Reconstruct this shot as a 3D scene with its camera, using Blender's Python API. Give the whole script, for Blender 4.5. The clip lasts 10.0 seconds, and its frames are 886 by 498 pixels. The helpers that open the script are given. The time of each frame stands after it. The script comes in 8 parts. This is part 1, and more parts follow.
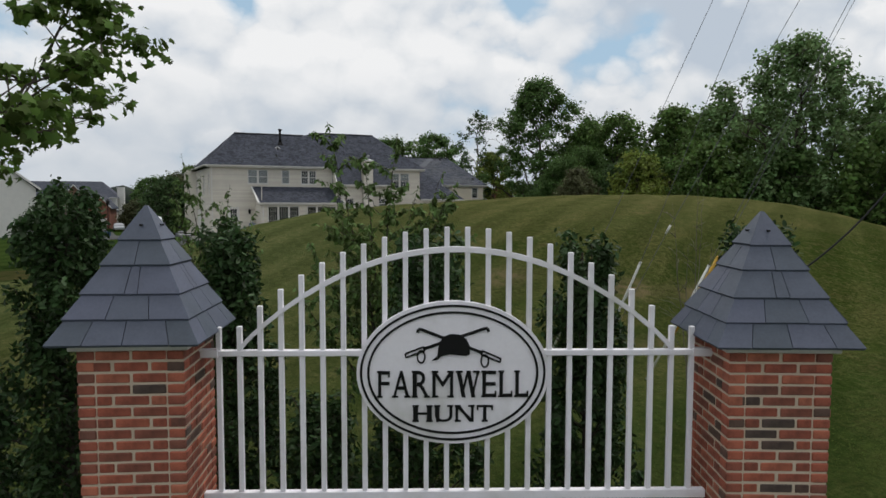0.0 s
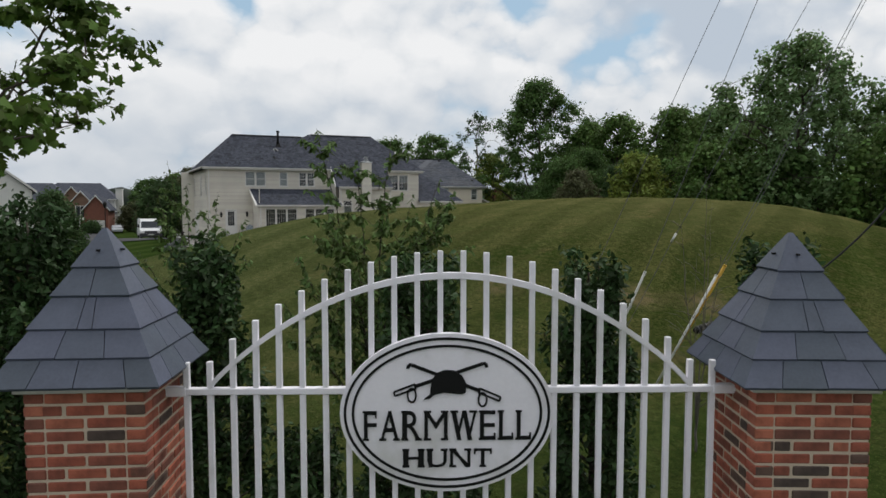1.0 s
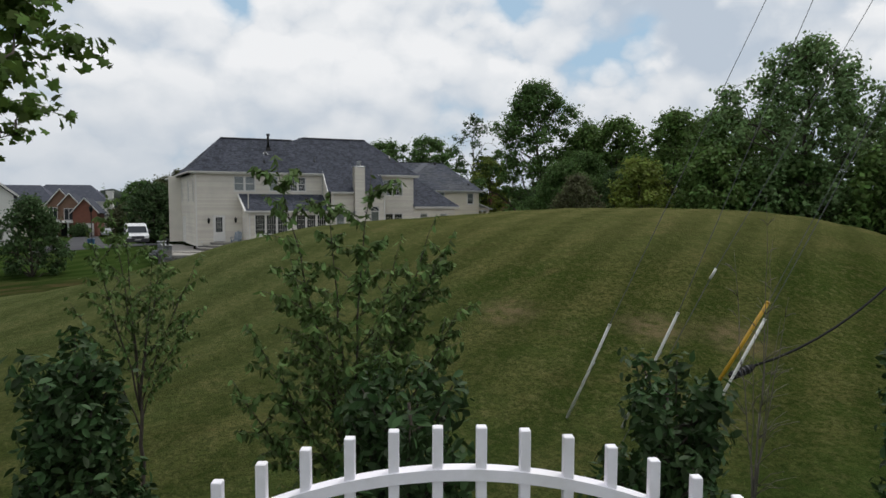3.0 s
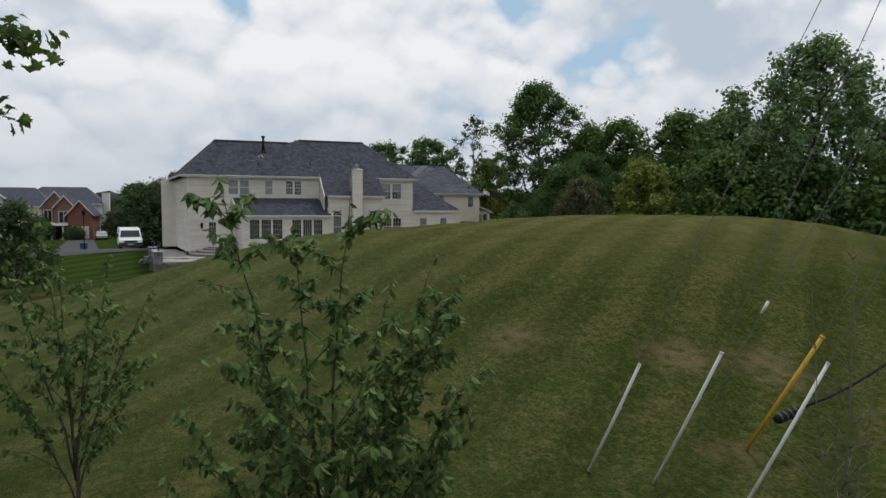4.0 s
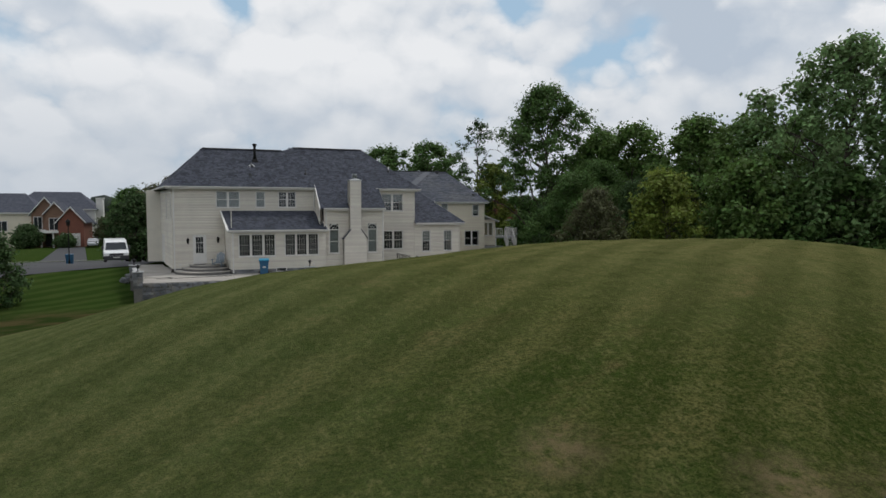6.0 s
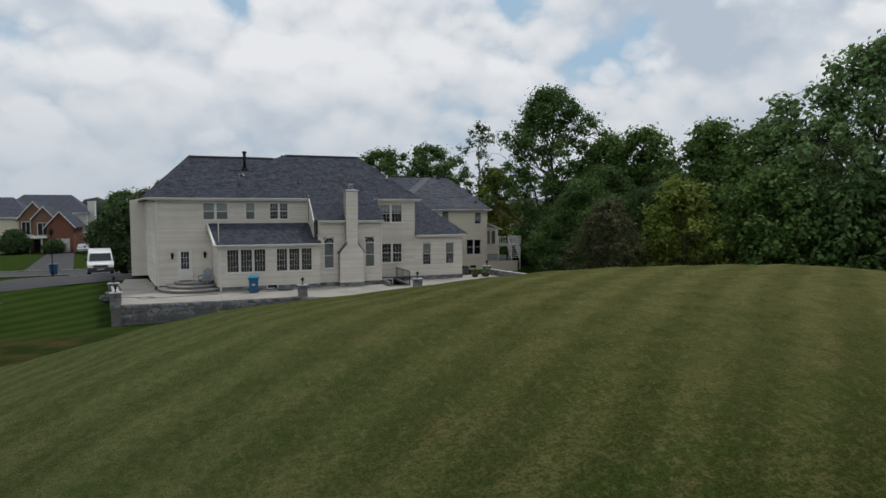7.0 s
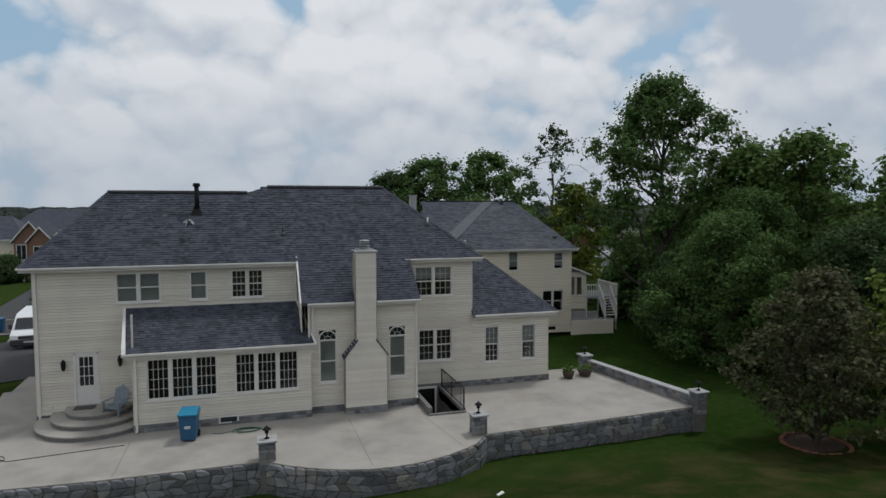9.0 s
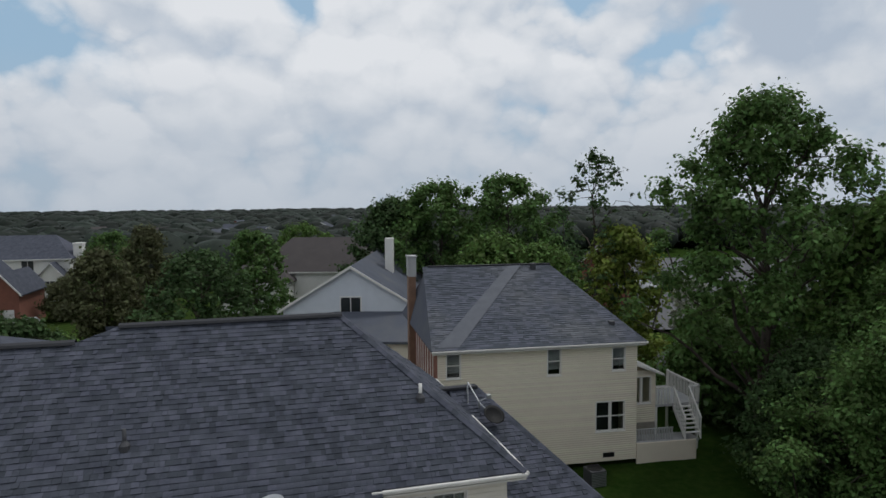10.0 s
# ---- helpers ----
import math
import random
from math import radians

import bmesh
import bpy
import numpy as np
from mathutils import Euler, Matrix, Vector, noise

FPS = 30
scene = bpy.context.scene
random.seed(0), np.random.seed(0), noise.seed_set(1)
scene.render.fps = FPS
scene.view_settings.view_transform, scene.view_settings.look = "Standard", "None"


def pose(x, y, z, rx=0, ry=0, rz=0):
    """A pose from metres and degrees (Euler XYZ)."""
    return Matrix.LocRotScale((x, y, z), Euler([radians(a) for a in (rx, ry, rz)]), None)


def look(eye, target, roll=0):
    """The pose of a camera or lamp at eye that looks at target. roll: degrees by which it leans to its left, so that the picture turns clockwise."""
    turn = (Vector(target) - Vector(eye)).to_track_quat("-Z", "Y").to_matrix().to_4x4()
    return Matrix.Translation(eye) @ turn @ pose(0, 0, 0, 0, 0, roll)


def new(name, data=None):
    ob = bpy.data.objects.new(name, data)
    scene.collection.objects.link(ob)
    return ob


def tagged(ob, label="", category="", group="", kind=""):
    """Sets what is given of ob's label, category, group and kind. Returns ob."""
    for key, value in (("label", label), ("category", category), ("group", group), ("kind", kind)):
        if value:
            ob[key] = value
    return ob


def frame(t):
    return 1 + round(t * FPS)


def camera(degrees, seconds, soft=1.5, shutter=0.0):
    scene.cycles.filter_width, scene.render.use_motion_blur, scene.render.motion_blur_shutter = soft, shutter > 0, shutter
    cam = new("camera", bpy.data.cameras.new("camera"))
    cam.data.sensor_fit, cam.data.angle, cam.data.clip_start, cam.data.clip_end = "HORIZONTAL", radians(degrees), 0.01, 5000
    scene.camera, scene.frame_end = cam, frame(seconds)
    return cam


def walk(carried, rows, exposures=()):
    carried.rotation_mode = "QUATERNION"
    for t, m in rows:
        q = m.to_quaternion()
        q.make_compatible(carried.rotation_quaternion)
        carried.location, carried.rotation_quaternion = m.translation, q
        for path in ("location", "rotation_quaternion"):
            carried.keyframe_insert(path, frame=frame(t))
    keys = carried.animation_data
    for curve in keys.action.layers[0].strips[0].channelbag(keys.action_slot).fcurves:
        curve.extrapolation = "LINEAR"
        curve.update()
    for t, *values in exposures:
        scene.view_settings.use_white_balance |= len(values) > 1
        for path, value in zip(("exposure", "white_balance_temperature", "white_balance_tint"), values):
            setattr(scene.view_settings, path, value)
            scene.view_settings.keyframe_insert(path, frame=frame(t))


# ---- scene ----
cam = camera(70.0, 10.0, soft=1.55)
PATH = [
    (0, (-0.618, -55.978, 2.609), (0.089, -54.111, 2.477), 0.1),
    (0.5, (-0.548, -55.804, 2.666), (0.16, -53.938, 2.535), 0.1),
    (1, (-0.435, -55.603, 2.729), (0.273, -53.737, 2.599), -0.0),
    (1.5, (-0.299, -55.359, 2.806), (0.411, -53.494, 2.677), -0.0),
    (2, (-0.165, -54.999, 2.889), (0.548, -53.135, 2.762), -0.0),
    (2.5, (-0.025, -54.523, 3.004), (0.694, -52.661, 2.876), 0.1),
    (4, (0.664, -52.614, 3.394), (1.387, -50.753, 3.271), 0.1),
    (4.5, (0.906, -51.848, 3.498), (1.626, -49.986, 3.375), 0.1),
    (5, (1.171, -51.06, 3.695), (1.89, -49.198, 3.573), 0.0),
    (5.5, (1.493, -50.034, 3.948), (2.211, -48.171, 3.826), 0.0),
    (7, (2.591, -46.279, 5.315), (3.314, -44.419, 5.189), 0.0),
    (7.5, (3.552, -43.328, 5.687), (4.27, -41.466, 5.556), -0.0),
    (8, (4.847, -39.324, 6.198), (5.514, -37.443, 6.068), 0.0),
    (8.5, (6.399, -34.274, 6.938), (7.014, -32.375, 6.807), -0.1),
    (9, (8.42, -28.21, 8.39), (8.988, -26.297, 8.26), -0.1),
    (9.5, (10.27, -21.53, 10.3), (10.83, -19.614, 10.17), -0.1),
    (10, (12.794, -14.054, 12.427), (13.326, -12.13, 12.296), -0.45),
]
walk(cam, [(t, look(eye, target, roll)) for t, eye, target, roll in PATH],
     exposures=((0, -0.10, 6370, 9.5), (2.5, -0.10, 6320, 9.5), (4.5, -0.12, 6270, 9.5), (7, -0.23, 6240, 9.5), (8, -0.30, 6200, 9.5), (9, -0.36, 6140, 9.5), (10, -0.31, 6130, 9.5)))

# ---- sky and sun ----
SUN_ELEV, SUN_AZ = radians(64), radians(62)
world = bpy.data.worlds.new("world")
scene.world = world
world.use_nodes = True
wn, wl = world.node_tree.nodes, world.node_tree.links
wn.clear()


def wnode(kind, **kw):
    n = wn.new(kind)
    for k, v in kw.items():
        n.inputs[k].default_value = v
    return n


def wmath(op, a, b=None, clamp=False):
    n = wn.new("ShaderNodeMath")
    n.operation, n.use_clamp = op, clamp
    for i, v in enumerate((a, b)):
        if v is None:
            continue
        if isinstance(v, (int, float)):
            n.inputs[i].default_value = v
        else:
            wl.new(v, n.inputs[i])
    return n.outputs[0]


def wramp(fac, stops):
    n = wn.new("ShaderNodeValToRGB")
    els = n.color_ramp.elements
    els[0].position, els[0].color = stops[0][0], (*stops[0][1], 1)
    els[1].position, els[1].color = stops[-1][0], (*stops[-1][1], 1)
    for p, c in stops[1:-1]:
        e = els.new(p)
        e.color = (*c, 1)
    wl.new(fac, n.inputs[0])
    return n.outputs[0]


def wmix(fac, a, b):
    n = wn.new("ShaderNodeMix")
    n.data_type = "RGBA"
    for s, v in ((0, fac), (6, a), (7, b)):
        if isinstance(v, (tuple, float)):
            n.inputs[s].default_value = v
        else:
            wl.new(v, n.inputs[s])
    return n.outputs[2]


sky = wn.new("ShaderNodeTexSky")
sky.sky_type, sky.sun_disc = "NISHITA", False
sky.sun_elevation, sky.sun_rotation = SUN_ELEV, SUN_AZ
sky.air_density, sky.dust_density, sky.ozone_density = 1.0, 2.5, 1.0
coord = wn.new("ShaderNodeTexCoord")
sep = wn.new("ShaderNodeSeparateXYZ")
wl.new(coord.outputs["Generated"], sep.inputs[0])
plane_pos = wn.new("ShaderNodeCombineXYZ")
wl.new(sep.outputs[0], plane_pos.inputs[0])
wl.new(sep.outputs[1], plane_pos.inputs[1])
wl.new(wmath("MULTIPLY", sep.outputs[2], 1.35), plane_pos.inputs[2])


def moved(dx, dy, dz):
    m = wn.new("ShaderNodeMapping")
    m.inputs["Location"].default_value = (dx, dy, dz)
    wl.new(plane_pos.outputs[0], m.inputs[0])
    return m.outputs[0]


def blob(az, el, size, gain):
    """A soft bank of cloud round one compass direction: azimuth from +y towards +x and height, in degrees."""
    a, e = radians(az), radians(el)
    d = wn.new("ShaderNodeVectorMath")
    d.operation = "DOT_PRODUCT"
    wl.new(coord.outputs["Generated"], d.inputs[0])
    d.inputs[1].default_value = (math.sin(a) * math.cos(e), math.cos(a) * math.cos(e), math.sin(e))
    x = wmath("DIVIDE", wmath("SUBTRACT", 1.0, d.outputs["Value"]), 1 - math.cos(radians(size)))
    return wmath("MULTIPLY", wmath("POWER", 2.718, wmath("MULTIPLY", x, -1.0)), gain)


def heap(k, dx, up):
    """Density of heaped cloud of one size: broad banks, round heads on them, fine curls; up lifts the point at which it is taken, towards the light."""
    vec = moved(dx, 0.9, up)
    warp = wnode("ShaderNodeTexNoise", Scale=11.0 * k, Detail=5.0, Roughness=0.6)
    wl.new(vec, warp.inputs["Vector"])
    bent = wn.new("ShaderNodeVectorMath")
    bent.operation = "MULTIPLY_ADD"
    wl.new(warp.outputs["Color"], bent.inputs[0])
    bent.inputs[1].default_value = (0.06 / k, 0.06 / k, 0.06 / k)
    wl.new(vec, bent.inputs[2])
    bank = wnode("ShaderNodeTexNoise", Scale=2.5 * k, Detail=8.0, Roughness=0.52)
    wl.new(vec, bank.inputs["Vector"])
    d = bank.outputs[0]
    for scale, gain in ((6.0 * k, 0.40), (15.0 * k, 0.15)):
        v = wn.new("ShaderNodeTexVoronoi")
        v.inputs["Scale"].default_value = scale
        wl.new(bent.outputs[0], v.inputs["Vector"])
        d = wmath("ADD", d, wmath("MULTIPLY", wmath("SUBTRACT", 0.30, wmath("MULTIPLY", v.outputs["Distance"], v.outputs["Distance"])), gain))
    return d


def bank_of(k, dx, up, gaps, tones, lo, hi, slope):
    """One rank of cumulus: how much of the sky it hides, and its colour from shaded base to sunlit head."""
    here = heap(k, dx, 0.0)
    rise = wmath("MULTIPLY", wmath("SUBTRACT", here, heap(k, dx, up)), slope)
    cover = here
    for az, el, size, gain in gaps:
        cover = wmath("ADD", cover, blob(az, el, size, gain))
    tone = wmath("ADD", wmath("ADD", rise, wmath("MULTIPLY", here, 0.9)), 0.02)
    for az, el, size, gain in tones:
        tone = wmath("ADD", tone, blob(az, el, size, gain))
    hide = wramp(cover, ((lo, (0, 0, 0)), ((lo + hi) / 2, (0.65, 0.65, 0.65)), (hi, (1, 1, 1))))
    return hide, wramp(tone, ((0.10, (7.0, 7.8, 8.8)), (0.32, (8.7, 9.2, 9.8)), (0.52, (10.6, 10.75, 10.9)), (0.74, (12.1, 12.0, 11.9))))


# gaps in the broken cloud, then its dark bases and bright heads: azimuth, height, width, gain
GAPS = ((3.2, 17.4, 2.6, -0.26), (27.3, 18.2, 2.6, -0.24), (-18, 14.2, 3.2, -0.26))
TONES = ((46, 14.4, 5.5, -0.45), (40, 15.5, 4.0, -0.25), (16, 15.4, 4.5, 0.10), (-6.5, 16.4, 4.0, 0.10), (31.5, 11.5, 3.0, 0.12), (42, 10.2, 3.2, 0.16))
far_hide, far_c = bank_of(1.7, 5.1, 0.022, GAPS, (), 0.30, 0.50, 1.3)
near_hide, near_c = bank_of(1.0, 2.3, 0.045, GAPS + ((16, 15.0, 6, 0.12), (-6, 15.5, 5, 0.10), (44, 14.5, 7, 0.35)), TONES, 0.44, 0.57, 1.8)
haze = wramp(sep.outputs[2], ((0.0, (1, 1, 1)), (0.06, (0.80, 0.80, 0.80)), (0.21, (0, 0, 0))))
blue = wmix(0.75, sky.outputs[0], (6.0, 8.5, 10.6, 1))
clouded = wmix(near_hide, wmix(far_hide, blue, far_c), near_c)
hazed = wmix(wmath("MULTIPLY", haze, 0.75), clouded, (6.8, 7.45, 8.2, 1))
bg = wnode("ShaderNodeBackground", Strength=0.078)
wl.new(hazed, bg.inputs["Color"])
wout = wn.new("ShaderNodeOutputWorld")
wl.new(bg.outputs[0], wout.inputs[0])

sun = new("sun", bpy.data.lights.new("sun", "SUN"))
sun.data.energy, sun.data.angle, sun.data.color = 1.8, radians(9), (1.0, 0.95, 0.87)
sd = Vector((math.sin(SUN_AZ) * math.cos(SUN_ELEV), math.cos(SUN_AZ) * math.cos(SUN_ELEV), math.sin(SUN_ELEV)))
sun.matrix_world = look(sd * 200, (0, 0, 0))

# ---- the lie of the land ----
HILLS = ((3.878, 15.25, -26.34, 15.8, 11.0, 0.323), (0.878, 2.40, -25.60, 5.64, 8.36, 0.194), (1.010, 28.75, -26.89, 7.25, 8.05, 0.0),
         (2.057, 17.05, -37.52, 13.7, 6.40, 0.201), (0.851, -0.93, -32.22, 10.6, 3.84, 0.093), (0.837, 7.33, -17.77, 13.6, 5.55, 0.302),
         (1.137, 31.45, -31.07, 11.2, 9.33, 0.041))


def land(x, y):
    """Height of the lawn: a mown mound between the gate and the house, flat ground round it."""
    z = -1.151 + 0.081 * np.tanh(x / 25) - 0.313 * np.tanh((y + 28) / 18)
    for a, x0, y0, sx, sy, th in HILLS:
        c, s = math.cos(th), math.sin(th)
        u, v = (x - x0) * c + (y - y0) * s, -(x - x0) * s + (y - y0) * c
        z = z + a * np.exp(-(u / sx) ** 2 - (v / sy) ** 2)
    dy = (y - 8) / np.where(y < 8, 8.5, 15.0)
    z = z + 1.35 * np.exp(-dy ** 2) * 0.5 * (1 - np.tanh((x - 8) / 6))
    west = 1 - np.tanh((x - 30) / 20)
    return z - west * (0.08 * (1 + np.tanh((y - 24) / 6)) + 0.45 * (1 + np.tanh((y - 125) / 25)))


def lz(x, y):
    return float(land(np.float64(x), np.float64(y)))

# ---- materials ----
def material(name, c1, c2, scale=4.0, fine=40.0, rough=0.7, bump=0.2, metal=0.0, vary=0.0, random_from="", spec=0.5, stretch=None,
             bump_dist=0.02, stain=None, stain_scale=0.6, translucent=0.0):
    """A surface of two base colours mixed by coarse and fine noise, with relief; vary: brightness scatter by object or by island."""
    m = bpy.data.materials.new(name)
    m.use_nodes = True
    nt = m.node_tree
    n, l = nt.nodes, nt.links
    p = n["Principled BSDF"]
    tc = n.new("ShaderNodeTexCoord")
    src = tc.outputs["Object"]
    if stretch:
        mp = n.new("ShaderNodeMapping")
        mp.inputs["Scale"].default_value = stretch
        l.new(src, mp.inputs[0])
        src = mp.outputs[0]

    def tex(s, detail=6):
        t = n.new("ShaderNodeTexNoise")
        t.inputs["Scale"].default_value, t.inputs["Detail"].default_value = s, detail
        t.inputs["Roughness"].default_value = 0.6
        l.new(src, t.inputs["Vector"])
        return t.outputs[0]

    def math2(op, a, b):
        q = n.new("ShaderNodeMath")
        q.operation = op
        for i, v in enumerate((a, b)):
            if isinstance(v, (int, float)):
                q.inputs[i].default_value = v
            else:
                l.new(v, q.inputs[i])
        return q.outputs[0]

    def mix(f, a, b, kind="MIX"):
        q = n.new("ShaderNodeMix")
        q.data_type, q.blend_type = "RGBA", kind
        for s, v in ((0, f), (6, a), (7, b)):
            if isinstance(v, (tuple, float, int)):
                q.inputs[s].default_value = v
            else:
                l.new(v, q.inputs[s])
        return q.outputs[2]

    coarse, grain = tex(scale), tex(fine, 4)
    f = math2("ADD", math2("MULTIPLY", coarse, 0.6), math2("MULTIPLY", grain, 0.4))
    r = n.new("ShaderNodeMapRange")
    r.inputs["From Min"].default_value, r.inputs["From Max"].default_value = 0.35, 0.65
    l.new(f, r.inputs[0])
    col = mix(r.outputs[0], (*c1, 1), (*c2, 1))
    if stain:
        s = tex(stain_scale, 5)
        r2 = n.new("ShaderNodeMapRange")
        r2.inputs["From Min"].default_value, r2.inputs["From Max"].default_value = 0.5, 0.7
        l.new(s, r2.inputs[0])
        col = mix(math2("MULTIPLY", r2.outputs[0], 0.8), col, (*stain, 1))
    if vary:
        if random_from == "island":
            rnd = n.new("ShaderNodeNewGeometry").outputs["Random Per Island"]
        else:
            rnd = n.new("ShaderNodeObjectInfo").outputs["Random"]
        hv = n.new("ShaderNodeHueSaturation")
        l.new(math2("ADD", math2("MULTIPLY", rnd, 2 * vary), 1 - vary), hv.inputs["Value"])
        l.new(math2("ADD", math2("MULTIPLY", rnd, 0.03), 0.485), hv.inputs["Hue"])
        l.new(col, hv.inputs["Color"])
        col = hv.outputs[0]
    l.new(col, p.inputs["Base Color"])
    p.inputs["Metallic"].default_value = metal
    p.inputs["Specular IOR Level"].default_value = spec
    l.new(math2("ADD", math2("MULTIPLY", grain, 0.2), rough - 0.1), p.inputs["Roughness"])
    if bump:
        b = n.new("ShaderNodeBump")
        b.inputs["Strength"].default_value, b.inputs["Distance"].default_value = bump, bump_dist
        l.new(f, b.inputs["Height"])
        l.new(b.outputs[0], p.inputs["Normal"])
    if translucent:
        t = n.new("ShaderNodeBsdfTranslucent")
        l.new(col, t.inputs[0])
        ms = n.new("ShaderNodeMixShader")
        ms.inputs[0].default_value = translucent
        l.new(p.outputs[0], ms.inputs[1])
        l.new(t.outputs[0], ms.inputs[2])
        l.new(ms.outputs[0], n["Material Output"].inputs[0])
    return m


def glass_material(name, tint=(0.9, 0.95, 0.95)):
    m = bpy.data.materials.new(name)
    m.use_nodes = True
    p = m.node_tree.nodes["Principled BSDF"]
    p.inputs["Base Color"].default_value = (*tint, 1)
    p.inputs["Transmission Weight"].default_value = 1.0
    p.inputs["Roughness"].default_value, p.inputs["IOR"].default_value = 0.02, 1.45
    return m


def brick_material():
    """Fired clay: each brick takes its own place between near-black, brown-red and orange-red."""
    m = material("brick_clay", (0.5, 0.5, 0.5), (0.36, 0.36, 0.36), 9, 90, 0.85, 0.6, bump_dist=0.006, stain=(0.20, 0.20, 0.20), stain_scale=7.0)
    n, l = m.node_tree.nodes, m.node_tree.links
    p = n["Principled BSDF"]
    tone = p.inputs["Base Color"].links[0].from_socket
    r = n.new("ShaderNodeValToRGB")
    els = r.color_ramp.elements
    els[0].position, els[0].color = 0.0, (0.12, 0.085, 0.07, 1)
    els[1].position, els[1].color = 1.0, (0.66, 0.22, 0.13, 1)
    for pos, c in ((0.07, (0.17, 0.10, 0.075)), (0.14, (0.34, 0.115, 0.075)), (0.55, (0.50, 0.135, 0.08)), (0.85, (0.58, 0.165, 0.095))):
        e = els.new(pos)
        e.color = (*c, 1)
    l.new(n.new("ShaderNodeObjectInfo").outputs["Random"], r.inputs[0])
    q = n.new("ShaderNodeMix")
    q.data_type, q.blend_type = "RGBA", "MULTIPLY"
    q.inputs[0].default_value = 1.0
    l.new(r.outputs[0], q.inputs[6])
    bright = n.new("ShaderNodeVectorMath")
    bright.operation = "SCALE"
    bright.inputs["Scale"].default_value = 1.55
    l.new(tone, bright.inputs[0])
    l.new(bright.outputs[0], q.inputs[7])
    l.new(q.outputs[2], p.inputs["Base Color"])
    return m


M_BRICK = brick_material()
M_MORTAR = material("mortar", (0.60, 0.50, 0.385), (0.47, 0.38, 0.285), 8, 120, 0.95, 0.5, bump_dist=0.004)
M_SLATE = material("slate_grey", (0.082, 0.096, 0.135), (0.060, 0.070, 0.098), 6, 60, 0.5, 0.35, vary=0.16, random_from="object", bump_dist=0.004)
M_WHITE = material("white_paint", (0.90, 0.87, 0.92), (0.83, 0.80, 0.85), 3, 50, 0.45, 0.1, bump_dist=0.003, stain=(0.55, 0.54, 0.5), stain_scale=1.3)
M_TRIM = material("white_trim", (0.70, 0.68, 0.645), (0.62, 0.605, 0.575), 2, 30, 0.55, 0.1, bump_dist=0.003)
M_BLACK = material("black_paint", (0.008, 0.008, 0.008), (0.013, 0.013, 0.013), 5, 60, 0.6, 0.1, bump_dist=0.002, spec=0.15)
M_SIDING = material("vinyl_siding", (0.67, 0.625, 0.55), (0.61, 0.57, 0.50), 0.8, 30, 0.6, 0.15, bump_dist=0.004, stain=(0.56, 0.53, 0.47), stain_scale=0.5, vary=0.06, random_from="island")
M_SIDING2 = material("vinyl_siding_cream", (0.70, 0.635, 0.51), (0.64, 0.58, 0.47), 0.8, 30, 0.6, 0.15, bump_dist=0.004, vary=0.03, random_from="island")
M_SHINGLE = material("asphalt_shingle", (0.080, 0.086, 0.106), (0.040, 0.044, 0.058), 2.0, 60, 0.9, 0.6, vary=0.30, random_from="island", bump_dist=0.006, spec=0.12)
M_SHINGLE_OB = material("asphalt_shingle_single", (0.080, 0.086, 0.106), (0.040, 0.044, 0.058), 2.0, 60, 0.9, 0.6, vary=0.26, random_from="object", bump_dist=0.006, spec=0.12)
M_SHINGLE2 = material("asphalt_shingle_grey", (0.088, 0.096, 0.118), (0.062, 0.068, 0.084), 0.5, 60, 0.9, 0.6, vary=0.3, random_from="island", bump_dist=0.006, spec=0.12, stain=(0.11, 0.115, 0.125), stain_scale=0.25)
M_RIDGE = material("ridge_vent", (0.02, 0.021, 0.025), (0.03, 0.03, 0.035), 3, 50, 0.9, 0.4)
M_GLASS = glass_material("window_glass")
# near-black so that the colour itself carries the shade of unlit rooms
M_INSIDE = material("room_shade", (0.040, 0.043, 0.048), (0.028, 0.030, 0.034), 1, 9, 0.9, 0.0)
M_BLIND = material("window_blind", (0.36, 0.36, 0.35), (0.28, 0.29, 0.29), 2, 20, 0.8, 0.1)
M_MUNTIN = material("muntin_grey", (0.66, 0.65, 0.62), (0.58, 0.57, 0.55), 2, 20, 0.7, 0.1)
M_CONC = material("concrete", (0.37, 0.345, 0.31), (0.275, 0.258, 0.236), 0.7, 40, 0.9, 0.25, bump_dist=0.006, stain=(0.205, 0.19, 0.17), stain_scale=0.42)
M_STONE = material("field_stone", (0.21, 0.215, 0.23), (0.115, 0.12, 0.128), 3, 40, 0.9, 0.8, vary=0.45, random_from="object", bump_dist=0.03, stain=(0.26, 0.23, 0.19), stain_scale=1.4)
M_WALLMORTAR = material("wall_mortar", (0.17, 0.16, 0.145), (0.11, 0.105, 0.098), 3, 30, 0.95, 0.5, bump_dist=0.01)
M_STONEB = material("foundation_stone", (0.22, 0.21, 0.20), (0.10, 0.10, 0.10), 6, 30, 0.9, 0.8, bump_dist=0.03)
M_CAPST = material("cap_stone", (0.40, 0.40, 0.40), (0.30, 0.30, 0.30), 2, 40, 0.85, 0.4, bump_dist=0.008)
M_ASPHALT = material("asphalt", (0.040, 0.040, 0.045), (0.029, 0.029, 0.033), 0.6, 60, 0.9, 0.4, bump_dist=0.008)
M_BARK = material("bark", (0.075, 0.058, 0.045), (0.035, 0.028, 0.022), 5, 40, 0.95, 0.8, stretch=(1, 1, 0.3), bump_dist=0.03)
M_BARKP = material("bark_pale", (0.16, 0.14, 0.12), (0.09, 0.08, 0.07), 5, 40, 0.95, 0.8, stretch=(1, 1, 0.3), bump_dist=0.02)
